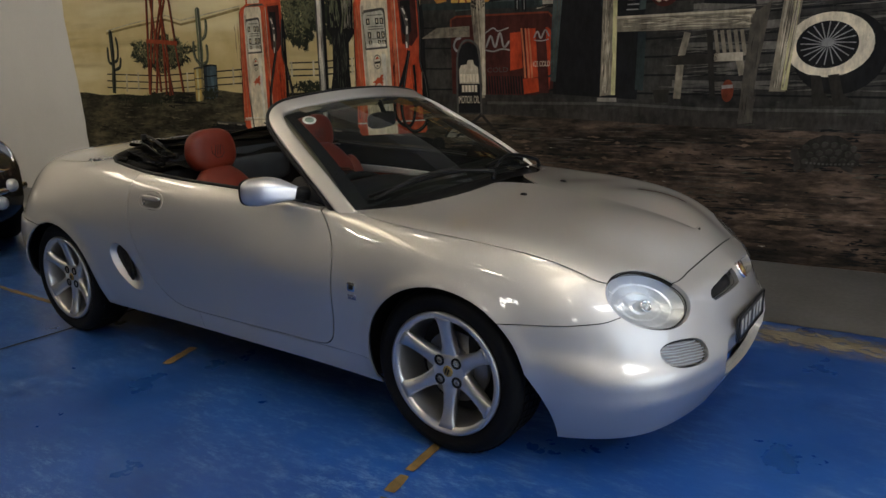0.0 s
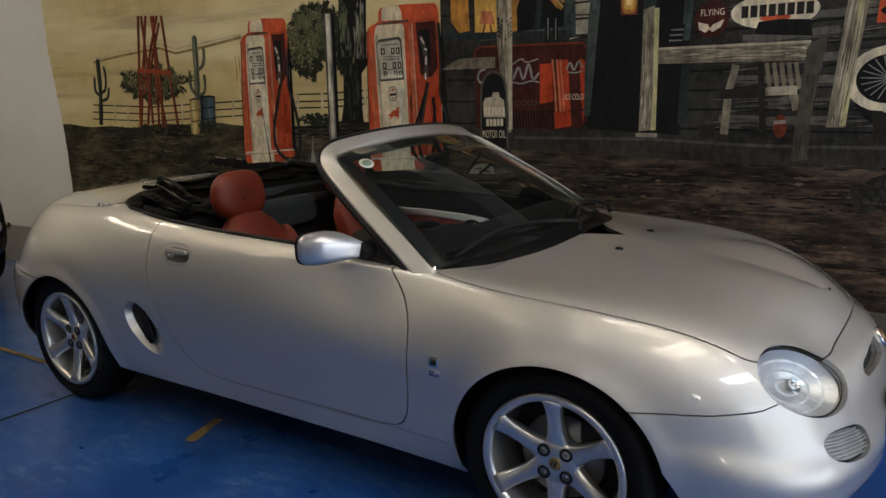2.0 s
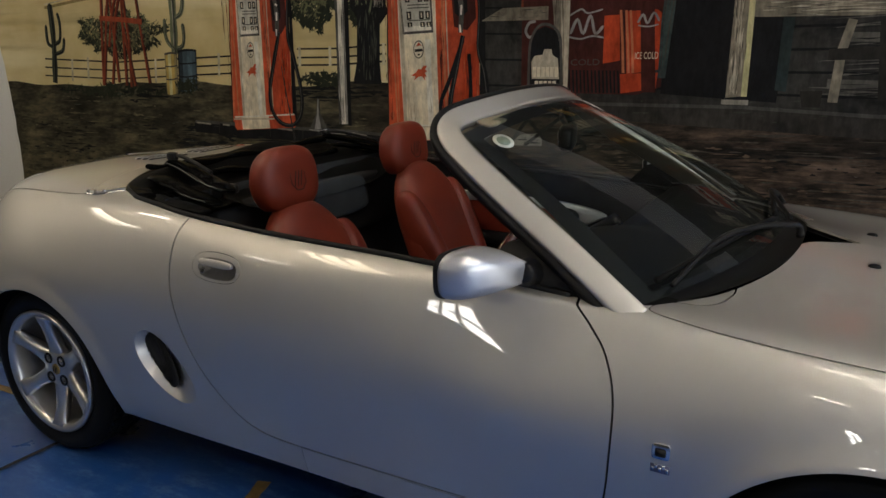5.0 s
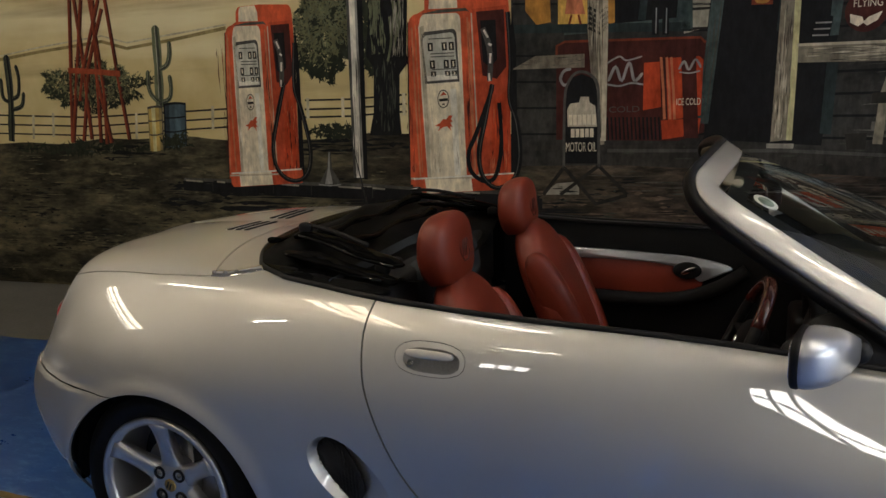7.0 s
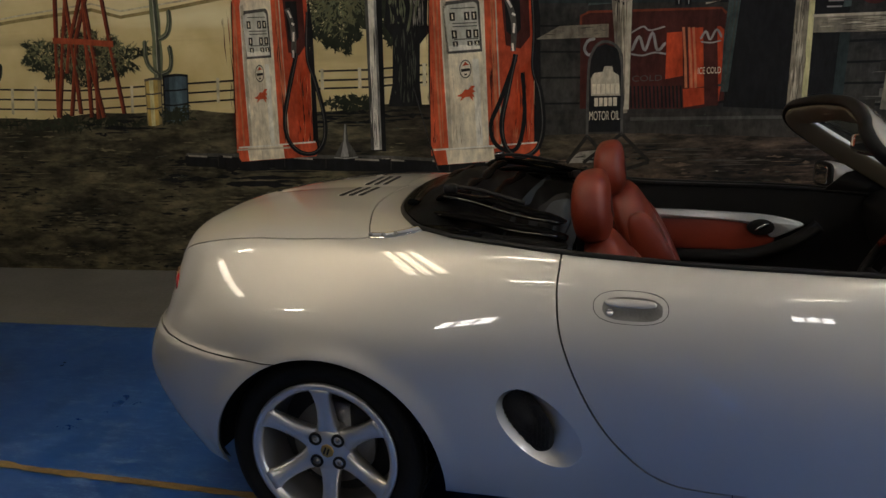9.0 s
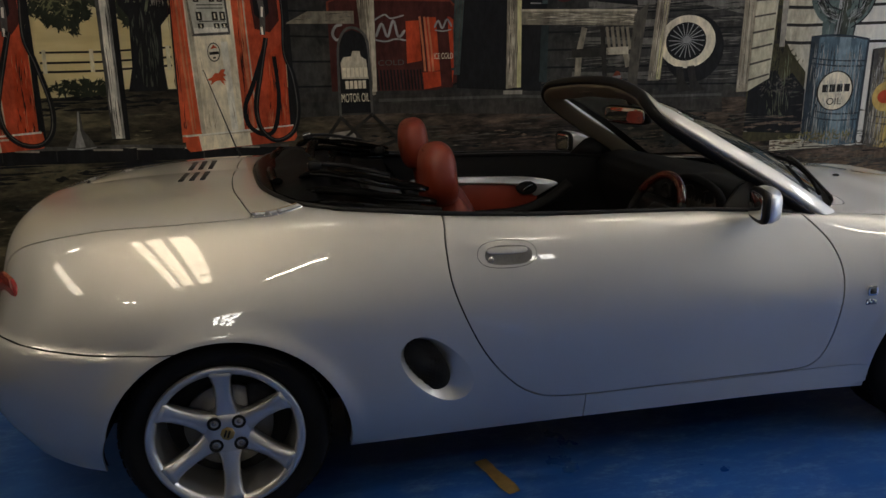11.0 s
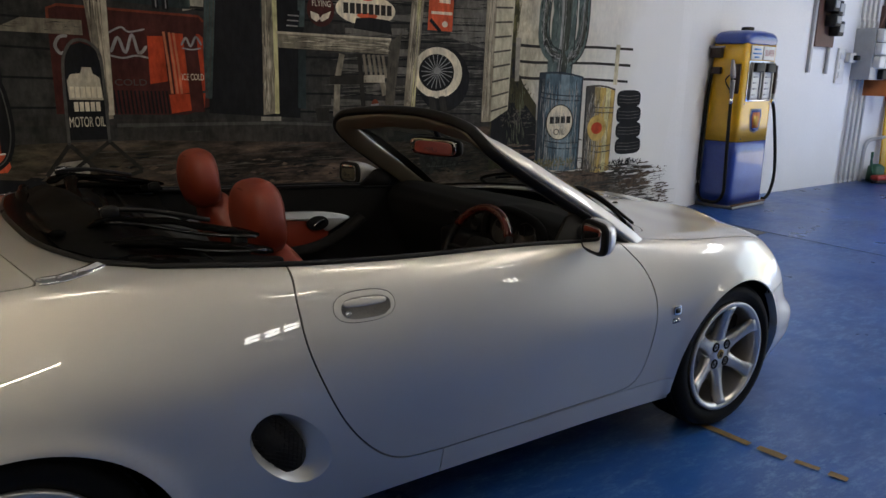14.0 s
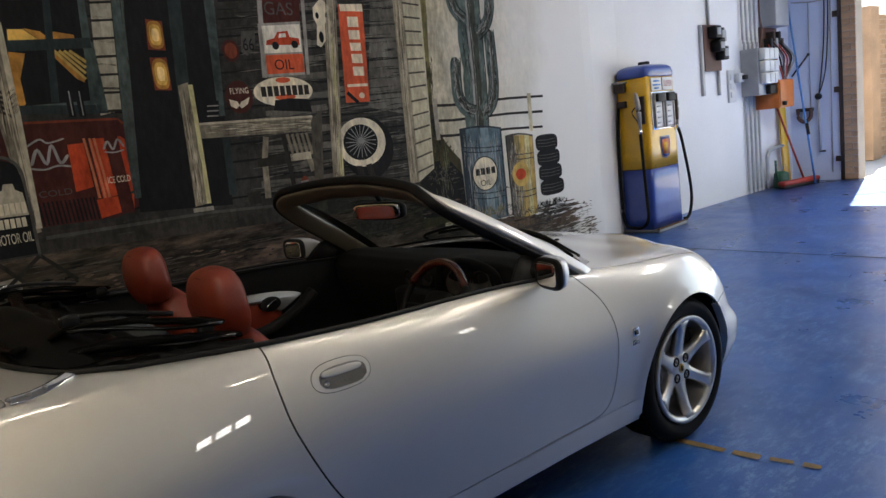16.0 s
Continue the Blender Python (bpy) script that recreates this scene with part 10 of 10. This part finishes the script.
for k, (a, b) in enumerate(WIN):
    tagged(part("wall_south_sill_%d" % (k + 1), box(a, Y_BACK - .2, -.15, b, Y_BACK, WIN_Z[0]), M_WALL_L, smooth=False), "plain wall, dim warm light put into its beige colour", "wall", kind="structure")
    tagged(part("wall_south_head_%d" % (k + 1), box(a, Y_BACK - .2, WIN_Z[1], b, Y_BACK, H_ROOM), M_WALL_L, smooth=False), "plain wall, dim warm light put into its beige colour", "wall", kind="structure")
    wn = thing("window_%d" % (k + 1), "high steel window with small panes", "window", kind="structure")
    for i in range(4):
        x = a + (b - a) * i / 3
        part("mullion", box(x - .02, Y_BACK - .12, WIN_Z[0], x + .02, Y_BACK - .08, WIN_Z[1]), M_DARKMETAL, wn, smooth=False)
    part("glazing_bar", box(a, Y_BACK - .12, 2.78, b, Y_BACK - .08, 2.81), M_DARKMETAL, wn, smooth=False)
# ceiling battens
M_TUBE = emitter("lit_tube", (1.0, .90, .74), 16.0)
M_BATTEN = surf("white_batten", (.6, .6, .58), .5)
for x, y in ((-4.6, -4.5), (-1.3, -4.5), (1.4, -4.5), (4.6, -4.5), (-4.6, -.3), (-1.0, -.3), (1.6, -.3), (4.8, -.3), (2.3, -1.1)):
    bt = thing("tube_light", "white ceiling batten with a lit tube", "lamp", group="ceiling tube lights")
    part("batten", box(x - .33, y - .05, H_ROOM - .07, x + .33, y + .05, H_ROOM, .006), M_BATTEN, bt)
    part("tube", sweep([(x - .3, y, H_ROOM - .095), (x + .3, y, H_ROOM - .095)], .026, 10), M_TUBE, bt)

# ---- the old petrol pump by the wall
M_RUST_EDGE = surf("rusty_steel_edge", (.12, .06, .03), .7, .3, .4, 14, 90, .15)


def words(text, material, to3d, w, h, parent, name="printed_word"):
    """Printed words that can be read, on any surface; to3d places points of the w x h field."""
    cu = bpy.data.curves.new("word", "FONT")
    cu.body = text
    tmp = new("tmp_word", cu)
    bpy.context.view_layer.update()
    me = bpy.data.meshes.new_from_object(tmp)
    bpy.data.objects.remove(tmp)
    xs, ys = [v.co.x for v in me.vertices], [v.co.y for v in me.vertices]
    for v in me.vertices:
        v.co = to3d(w * (v.co.x - min(xs)) / (max(xs) - min(xs)), h * (v.co.y - min(ys)) / (max(ys) - min(ys)))
    me.materials.clear()
    me.materials.append(material)
    ob = new(name, me)
    ob.parent = parent
    return ob


def petrol_pump(x, y, rz):
    p = thing("petrol_pump", "vintage yellow and blue petrol pump with black hoses", "petrol pump", at=pose(x, y, 0, 0, 0, rz))
    W, D, H = .330, .195, 1.665       # half width, half depth, height of the cabinet
    TAPER = .05

    def half(z):
        return 1 - TAPER * z / H

    def ringed(levels, mat, name, power=10, parent=None, label=""):
        bm = bmesh.new()
        rings = [[bm.verts.new((a * W * k, b * D * k, z)) for a, b in ellipse(0, 0, 1, 1, 48, 0, power)] for z, k in levels]
        for r0, r1 in zip(rings, rings[1:]):
            for i in range(48):
                bm.faces.new((r0[i], r0[(i + 1) % 48], r1[(i + 1) % 48], r1[i]))
        bm.faces.new(rings[0][::-1]), bm.faces.new(rings[-1])
        return part(name, bm, mat, parent or p, label)
    part("base", box(-.33, -.235, 0, .33, .20, .035, .006), M_STEEL, p)
    part("base_edge", box(-.335, -.240, .035, .335, -.205, .05, .004), M_RUST_EDGE, p)
    ringed([(z, half(z)) for z in np.linspace(.036, .685, 6)], M_PUMPBLUE, "lower_cabinet")
    ringed([(.684, half(.684) * .992), (.694, half(.694) * .992)], M_RUST_EDGE, "waist_joint")
    ringed([(z, half(z)) for z in np.linspace(.693, H, 6)], M_YELLOWP, "upper_cabinet")
    dome = ringed([(H - .012, .975), (H + .004, 1.01), (H + .045, 1.01), (H + .085, .955), (H + .11, .84), (H + .125, .62), (H + .13, .3)], M_PUMPBLUE, "roof_cap", 6)
    part("filler", lathe([(0, H + .165), (.055, H + .165), (.062, H + .158), (.062, H + .135), (.045, H + .125)], "z", 24), M_BLACK, dome)

    def front(z):
        return -D * half(z)

    def on_front(u, v, w):
        return Vector((u, front(v) - w, v))

    def plate(name, x0, z0, x1, z1, w, mat, parent=p, bevel=.004):
        return part(name, slab([(x0, z0), (x1, z0), (x1, z1), (x0, z1)], w, on_front, bevel), mat, parent)
    plate("name_panel", -.235, 1.505, -.015, 1.64, .014, M_WHITEBOX)
    for k, (zz, wd) in enumerate(((1.605, .13), (1.565, .17), (1.53, .10))):
        plate("name_bar", -.125 - wd / 2, zz - .008, -.125 + wd / 2, zz + .008, .016, M_BLUEROD, bevel=0)
    plate("grade_panel", .005, 1.505, .235, 1.64, .014, M_WHITEBOX)
    words("SUPER", M_REDROD, lambda a, b: on_front(.03 + a, 1.545 + b, .0165), .18, .06, p)
    plate("bright_surround", -.245, 1.095, .245, 1.495, .008, M_CHROME)
    for cx in (-.118, .118):
        win = plate("dial_housing", cx - .100, 1.105, cx + .100, 1.485, .018, M_STEEL)
        plate("dial_face", cx - .076, 1.13, cx + .076, 1.39, .021, M_WHITEBOX, win, .002)
        part("dial_hood", slab([(cx - .085, 1.385), (cx + .085, 1.385), (cx + .075, 1.475), (cx - .075, 1.475)], .065, on_front, .010), M_BLACK, win)
        for r in range(4):
            plate("dial_bar", cx - .048, 1.155 + r * .058, cx + .02 + .02 * (r % 2), 1.172 + r * .058, .0225, M_GREYBOX, win, 0)
        for s in (-1, 1):
            plate("dial_side", cx + s * .088 - .011, 1.115, cx + s * .088 + .011, 1.475, .034, M_STEEL, win)
    em = [(-.10, 1.02), (.10, 1.02), (.115, .95), (.085, .80), (.0, .775), (-.085, .80), (-.115, .95)]
    for r, w, mt in ((1.0, .004, M_GREYBOX), (.86, .006, M_PUMPBLUE), (.70, .008, M_ORANGE), (.40, .010, M_YELLOWP)):
        part("crest", slab([(a * r, .90 + (b - .90) * r) for a, b in em], w, on_front, 0), mt, p)
    plate("crest_bar", -.05, .80, .06, .825, .011, M_PUMPBLUE, bevel=0)
    for z in (.72, 1.07):
        for xx in (-.25, .25):
            part("screw", slab(ellipse(xx, z, .008, .008, 10), .004, on_front), M_STEEL, p)
    for s in (-1, 1):
        sx = s * W * half(1.3)
        yy = -.105 if s < 0 else -.16
        holder = part("nozzle_holder", box(sx - .016, yy - .045, 1.17, sx + .016, yy + .05, 1.46, .010), M_DARKMETAL, p)
        part("nozzle", sweep(curve_points([(sx + s * .030, yy + .035, 1.50), (sx + s * .048, yy + .012, 1.42), (sx + s * .055, yy - .002, 1.30), (sx + s * .048, yy - .004, 1.10)], 6), lambda t: .013 + .015 * math.sin(t * 3.1), 12), M_STEEL, holder)
        part("trigger_guard", sweep(curve_points([(sx + s * .055, yy + .01, 1.37), (sx + s * .066, yy + .070, 1.30), (sx + s * .058, yy + .012, 1.20)], 6), .007, 8), M_BLACK, holder)
        part("collar", moved(lathe([(.0, 1.07), (.020, 1.07), (.020, 1.12), (0, 1.12)], "z", 14), Matrix.Translation((sx + s * .048, yy - .004, 0))), M_CHROME, holder)
        if s < 0:
            pts = [(sx - .048, yy, 1.10), (sx - .052, yy - .012, .75), (sx - .056, yy - .03, .35), (sx - .055, yy - .03, .17), (sx - .05, yy + .03, .075), (sx - .05, yy + .13, .06), (sx - .055, yy + .25, .12), (sx - .055, yy + .275, .5), (sx - .05, yy + .265, 1.1), (sx - .02, yy + .25, 1.40)]
        else:
            pts = [(sx + .048, yy, 1.10), (sx + .055, yy - .03, 1.0), (sx + .085, yy - .05, .80), (sx + .15, yy - .06, .50), (sx + .175, yy - .06, .28), (sx + .13, yy - .055, .12), (sx + .06, yy - .05, .06), (sx + .02, yy - .03, .055)]
        part("hose", sweep(curve_points(pts, 8), .017, 10), M_RUBBER, p, "black rubber hose")
    for s in (-1, 1):
        bk = part("lamp_bracket", box(s * W - .05 if s < 0 else s * W - .012, .05, 1.52, s * W + .012 if s < 0 else s * W + .05, .17, 1.62, .008), M_DARKMETAL, p)
        part("bracket_top", box(s * W - .06 if s < 0 else s * W, .03, 1.615, s * W if s < 0 else s * W + .06, .18, 1.635, .004), M_STEEL, bk)
    part("side_lock", box(-W - .035, .05, 1.36, -W + .01, .15, 1.43, .008), M_DARKMETAL, p)
    return p


petrol_pump(5.728, 2.342, 5)

# ---- electrical gear, pipes and tools by the wall
def wall_thing(name, label, category, x, z, out=.0):
    return thing(name, label, category, at=pose(x, wall_y(x) - out, z, 0, 0, 1.1))


def pipe(pts, r, parent, name="conduit", mat=None):
    return part(name, sweep(curve_points(pts, 5), r, 8), mat or M_CONDUIT, parent)


mb = wall_thing("meter_board", "brown meter board with black electric meters", "meter board", 7.55, 1.70)
part("board", box(-.20, -.05, 0, .22, 0, .57, .006), M_BROWNBOARD, mb)
part("side_channel", box(-.25, -.04, -.30, -.205, 0, .57, .004), M_CONDUIT, mb)
for x, z, rx, rz, d in ((-.04, .47, .07, .075, .12), (.10, .44, .055, .085, .10), (.02, .30, .075, .07, .13), (.13, .21, .07, .085, .12)):
    mt = part("meter", box(x - rx, -.05 - d, z - rz, x + rx, -.05, z + rz, .016), M_BLACK, mb)
    part("meter_face", box(x - rx * .65, -.058 - d, z - rz * .5, x + rx * .65, -.045 - d, z + rz * .6, .006), M_GREYBOX, mt)
part("fuse_cap", box(.17, -.12, .36, .25, -.05, .50, .01), M_GREYBOX, mb)
pipe([(.17, -.025, 0), (.17, -.025, -.31)], .022, mb, "lead_pipe")
pipe([(-.02, -.025, .57), (-.02, -.025, 2.4)], .020, mb, "lead_pipe")
sw2 = wall_thing("light_switch", "white double wall switch", "switch", 8.10, 1.28)
part("plate", box(-.12, -.03, 0, .06, 0, .42, .006), M_WHITEBOX, sw2)
for z in (.06, .17, .29):
    part("rocker", box(-.09, -.042, z, .02, -.028, z + .08, .004), M_WHITEBOX, sw2)
part("socket", box(.02, -.10, .25, .17, -.02, .37, .012), M_WHITEBOX, sw2)
part("plug", box(.10, -.15, .28, .18, -.09, .34, .012), M_BLACK, sw2)
fb = wall_thing("fuse_box", "grey steel fuse box with white switch covers", "fuse box", 8.62, 1.33)
part("cabinet", box(-.25, -.24, 0, .20, 0, .62, .008), M_GREYBOX, fb)
for k in range(3):
    cv = part("switch_cover", box(-.22, -.33, .14 + k * .16, .20, -.24, .285 + k * .16, .016), M_WHITEBOX, fb)
    for j in range(2):
        part("switch_seam", box(-.09 + j * .14, -.334, .15 + k * .16, -.082 + j * .14, -.328, .275 + k * .16), M_GREYBOX, cv)
part("switch_cover", box(-.05, -.31, .005, .20, -.24, .125, .012), M_BLACK, fb, "black lower cover")
for k in range(4):
    x = -.20 + k * .125
    pipe([(x, -.03, 0), (x, -.03, -.6), (x, -.03, -1.28), (x, -.045, -1.325)], .017, fb)
    pipe([(x, -.04, .62), (x, -.04, .72), (x - .02, -.035, .9), (x - .02, -.035, 2.7)], .016, fb)
pipe([(.12, -.10, .62), (.18, -.12, .85), (.16, -.10, 1.1), (.26, -.06, 1.6)], .012, fb, "cable", M_BROWNBOARD)
mb2 = wall_thing("switch_board", "rusty brown switch gear with hanging cables", "switch board", 9.16, 1.56)
part("board", box(-.22, -.06, .18, .24, 0, .70, .01), M_BROWNBOARD, mb2)
part("isolator", box(-.20, -.25, .68, .22, 0, 1.35, .02), M_GREYBOX, mb2)
for k in range(8):
    pipe([(-.18 + k * .055, -.10, .52), (-.2 + k * .08, -.20 - .03 * (k % 3), .28), (-.16 + k * .05, -.26, .10), (-.02 + .03 * (k % 3), -.24, -.05)], .013, mb2, "cable", (M_REDROD, M_BLACK, M_BROWNBOARD, M_GREYBOX)[k % 4])
for k in range(5):
    part("breaker", box(-.20 + k * .085, -.17, .40 + .09 * (k % 2), -.135 + k * .085, -.06, .53 + .09 * (k % 2), .01), (M_BLACK, M_DARKMETAL, M_GREYBOX)[k % 3], mb2)
ob2 = wall_thing("control_box", "orange steel control box with a black lever", "control box", 9.00, 1.13)
part("case", box(-.24, -.34, 0, .20, 0, .38, .008), M_ORANGE, ob2)
part("case_lid", box(-.23, -.352, .015, .19, -.34, .365, .004), M_ORANGE, ob2)
part("lever_plate", box(.20, -.26, .12, .215, -.12, .30, .004), M_WHITEBOX, ob2)
part("lever", sweep([(.215, -.19, .22), (.30, -.26, .18)], .018, 8), M_BLACK, ob2)
part("bulb_holder", moved(lathe([(0, 0), (.03, 0), (.035, .05), (0, .06)], "z", 14), Matrix.Translation((-.16, -.37, .03))), M_BLACK, ob2)
rp = wall_thing("floor_pipe", "grey bent pipe beside the cables", "pipe", 8.95, 0)
pipe([(0, -.05, 0), (0, -.05, .40), (.03, -.055, .50), (.12, -.06, .545), (.50, -.08, .58)], .026, rp, "pipe")
br = thing("broom", "wide red broom with a red handle", "broom", at=pose(9.30, 2.28, 0, 0, 0, -12))
part("head", box(-.40, -.06, .035, .40, .06, .10, .02), M_REDROD, br)
part("bristles", box(-.39, -.05, .0, .39, .05, .045, .01), M_DARKMETAL, br)
part("handle", sweep([(.10, 0, .09), (-.22, .16, 1.16)], .015, 8), M_REDROD, br)
ym = thing("yellow_plank", "yellow flat board leaning on the wall", "board", at=pose(9.42, 2.50, 0, -3, 0, -20))
part("board", box(-.06, -.015, 0, .06, .015, 1.16, .004), M_YELLOWP, ym)
wc = thing("watering_can", "small dark green can on the floor", "can", at=pose(9.14, 2.46, 0))
part("body", lathe([(0, .012), (.10, .0), (.11, .02), (.10, .20), (.05, .23), (0, .23)], "z", 20), M_GREENCAN, wc)
part("spout", sweep(curve_points([(-.09, 0, .1), (-.15, 0, .24), (-.16, 0, .40)], 4), .018, 8), M_GREENCAN, wc)
part("handle", sweep(curve_points([(.09, 0, .08), (.17, 0, .16), (.08, 0, .22)], 5), .01, 6), M_GREENCAN, wc)
bp = thing("blue_pole", "long thin blue pole leaning in the corner", "pole")
part("rod", sweep([(9.45, 2.12, .0), (9.84, 2.60, 2.62)], .015, 8), M_BLUEROD, bp)
part("clip", sweep([(9.56, 2.24, .70), (9.58, 2.27, .86)], .024, 8), M_BLACK, bp)
st = thing("wall_lever", "black iron lever fixed to the corner", "lever")
part("rod", sweep([(9.87, 2.58, 1.55), (9.83, 2.32, 1.83)], .014, 8), M_DARKMETAL, st)
part("knob", puff(.022, .022, .022, Matrix.Translation((9.83, 2.32, 1.83)), 2, 12, 8), M_BLACK, st)
cr = thing("wall_reel", "dark red iron reel on the blue wall", "reel")
part("hook", sweep(curve_points([(9.86, 2.50, 1.05), (9.86, 2.50, .93), (9.86, 2.42, .87), (9.86, 2.33, .93), (9.86, 2.32, 1.05)], 5), .028, 8), M_BROWNBOARD, cr)
part("bracket", box(9.84, 2.29, 1.02, 9.90, 2.53, 1.07, .008), M_DARKMETAL, cr)
ch = thing("door_chain", "dark hanging door chain", "chain")
for y0 in (2.09, 2.04):
    part("chain", sweep(curve_points([(9.86, y0, 2.95), (9.86, y0 + .02, 2.1), (9.86, y0 + .07, 1.55), (9.86, 2.205, 1.24)], 5), .009, 6), M_DARKMETAL, ch)
part("pulley", moved(lathe([(0, -.02), (.045, -.02), (.05, 0), (.045, .02), (0, .02)], "x", 18), Matrix.Translation((9.86, 2.21, 1.22))), M_BLACK, ch)
part("weight", sweep([(9.86, 2.21, 1.20), (9.86, 2.20, .43)], .020, 8), M_CONDUIT, ch, "grey steel bar")
part("weight_end", sweep([(9.86, 2.215, .43), (9.86, 2.13, .43)], .014, 8), M_DARKMETAL, ch)
wl = thing("wall_cable", "thin grey cable along the blue wall", "cable")
part("run", sweep(curve_points([(9.885, 2.56, 2.60), (9.885, 2.3, 2.56), (9.885, 2.0, 2.56)], 5), .010, 6), M_CONDUIT, wl)
part("run", sweep([(9.885, 2.33, 2.56), (9.885, 2.33, .9)], .006, 6), M_CONDUIT, wl)
part("run", sweep([(9.885, 2.03, 2.56), (9.885, 2.05, .12)], .008, 6), M_CONDUIT, wl)
for z in (2.33, 1.29, .31):
    hg = thing("hinge", "small dark door hinge", "hinge", group="door hinges")
    part("leaf", box(9.84, JAMB_Y - .02, z - .04, 9.88, JAMB_Y + .06, z + .04, .004), M_DARKMETAL, hg)

# ---- a dark small car behind
def small_car():
    c = thing("hatchback", "black small car with round headlamps", "car", at=pose(-3.33, -.60, 0, 0, 0, 0))
    M_BP = surf("black_car_paint", (.012, .013, .015), .25, 0, .2, 3, 200, coat=1.0)
    body = bmesh.new()
    secs = []
    for x, w, zl, zt in ((.0, .55, .28, .66), (-.06, .70, .22, .80), (-.25, .79, .20, .90), (-.8, .83, .20, .97), (-1.6, .84, .20, 1.0), (-2.8, .83, .20, 1.0), (-3.5, .72, .25, .95)):
        secs.append([body.verts.new((x, a * w, (zl + zt) / 2 + b * (zt - zl) / 2)) for a, b in ellipse(0, 0, 1, 1, 40, 0, 3.4)])
    for s0, s1 in zip(secs, secs[1:]):
        for i in range(40):
            body.faces.new((s0[i], s0[(i + 1) % 40], s1[(i + 1) % 40], s1[i]))
    body.faces.new(secs[0]), body.faces.new(secs[-1][::-1])
    bmesh.ops.recalc_face_normals(body, faces=body.faces)
    part("body", body, M_BP, c)
    cab = bmesh.new()
    secs = []
    for x, w, z in ((-.95, .74, .96), (-1.35, .66, 1.36), (-2.6, .66, 1.40), (-3.3, .70, .98)):
        secs.append([cab.verts.new((x, s * w * k, zz)) for s, k, zz in ((-1, 1.1, .95), (-1, 1, z), (1, 1, z), (1, 1.1, .95))])
    for s0, s1 in zip(secs, secs[1:]):
        for i in range(4):
            cab.faces.new((s0[i], s0[(i + 1) % 4], s1[(i + 1) % 4], s1[i]))
    bmesh.ops.recalc_face_normals(cab, faces=cab.faces)
    part("cabin", cab, M_BP, c)
    for s in (-1, 1):
        m = Matrix.Translation((-.10, s * .56, .74)) @ Matrix.Rotation(s * .35, 4, "Z") @ Matrix.Rotation(-.35, 4, "Y")
        part("headlamp_ring", moved(lathe([(.135, -.03), (.135, .03), (.118, .04), (.112, .02)], "x", 32), m), M_CHROME, c)
        hl = part("headlamp", moved(lathe([(.112, .025), (.08, -.02), (.03, -.04), (0, -.045)], "x", 32), m), M_REFLECT, c)
        part("lens", moved(lathe([(.115, .025), (.09, .05), (.05, .062), (0, .066)], "x", 32), m), M_LENS, hl)
        part("turn_lamp", moved(puff(.03, .05, .05, None, 2.2), Matrix.Translation((-.02, s * .60, .52))), M_REFLECT, c)
        part("fog_lamp", moved(puff(.03, .05, .05, None, 2.2), Matrix.Translation((.0, s * .50, .40))), M_REFLECT, c)
        for x in (-.72, -3.0):
            part("wheel", moved(lathe([(0, -.09), (.2, -.09), (.29, -.09), (.30, -.06), (.30, .08), (.2, .09)], "y", 32), Matrix.Translation((x, s * .76, .30))), M_RUBBER, c)
    part("bumper_bar", sweep(curve_points([(-.12, -.74, .50), (.03, -.40, .48), (.06, 0, .48), (.03, .40, .48), (-.12, .74, .50)], 6), .03, 8), M_CHROME, c)
    return c


small_car()

# ---- brickwork, last: the pier by the doorway and the fence wall outside
brick_wall("wall_brick_pier", (X_RIGHT - .02, JAMB_Y - .05), (X_RIGHT - .02, PIER_Y), DOOR_TOP, 0, "sandy brick pier of the doorway", thick=.24)
brick_wall("wall_brick_fence", (12.2, 2.75), (21.0, 1.6), 2.5, 0, "sandy brick boundary wall in the yard")
tagged(part("wall_brick_fence_post", box(12.55, 2.42, 0, 12.95, 2.75, 2.6, .01), M_BRICK, smooth=False), "sandy brick pillar of the boundary wall", "pillar", kind="structure")
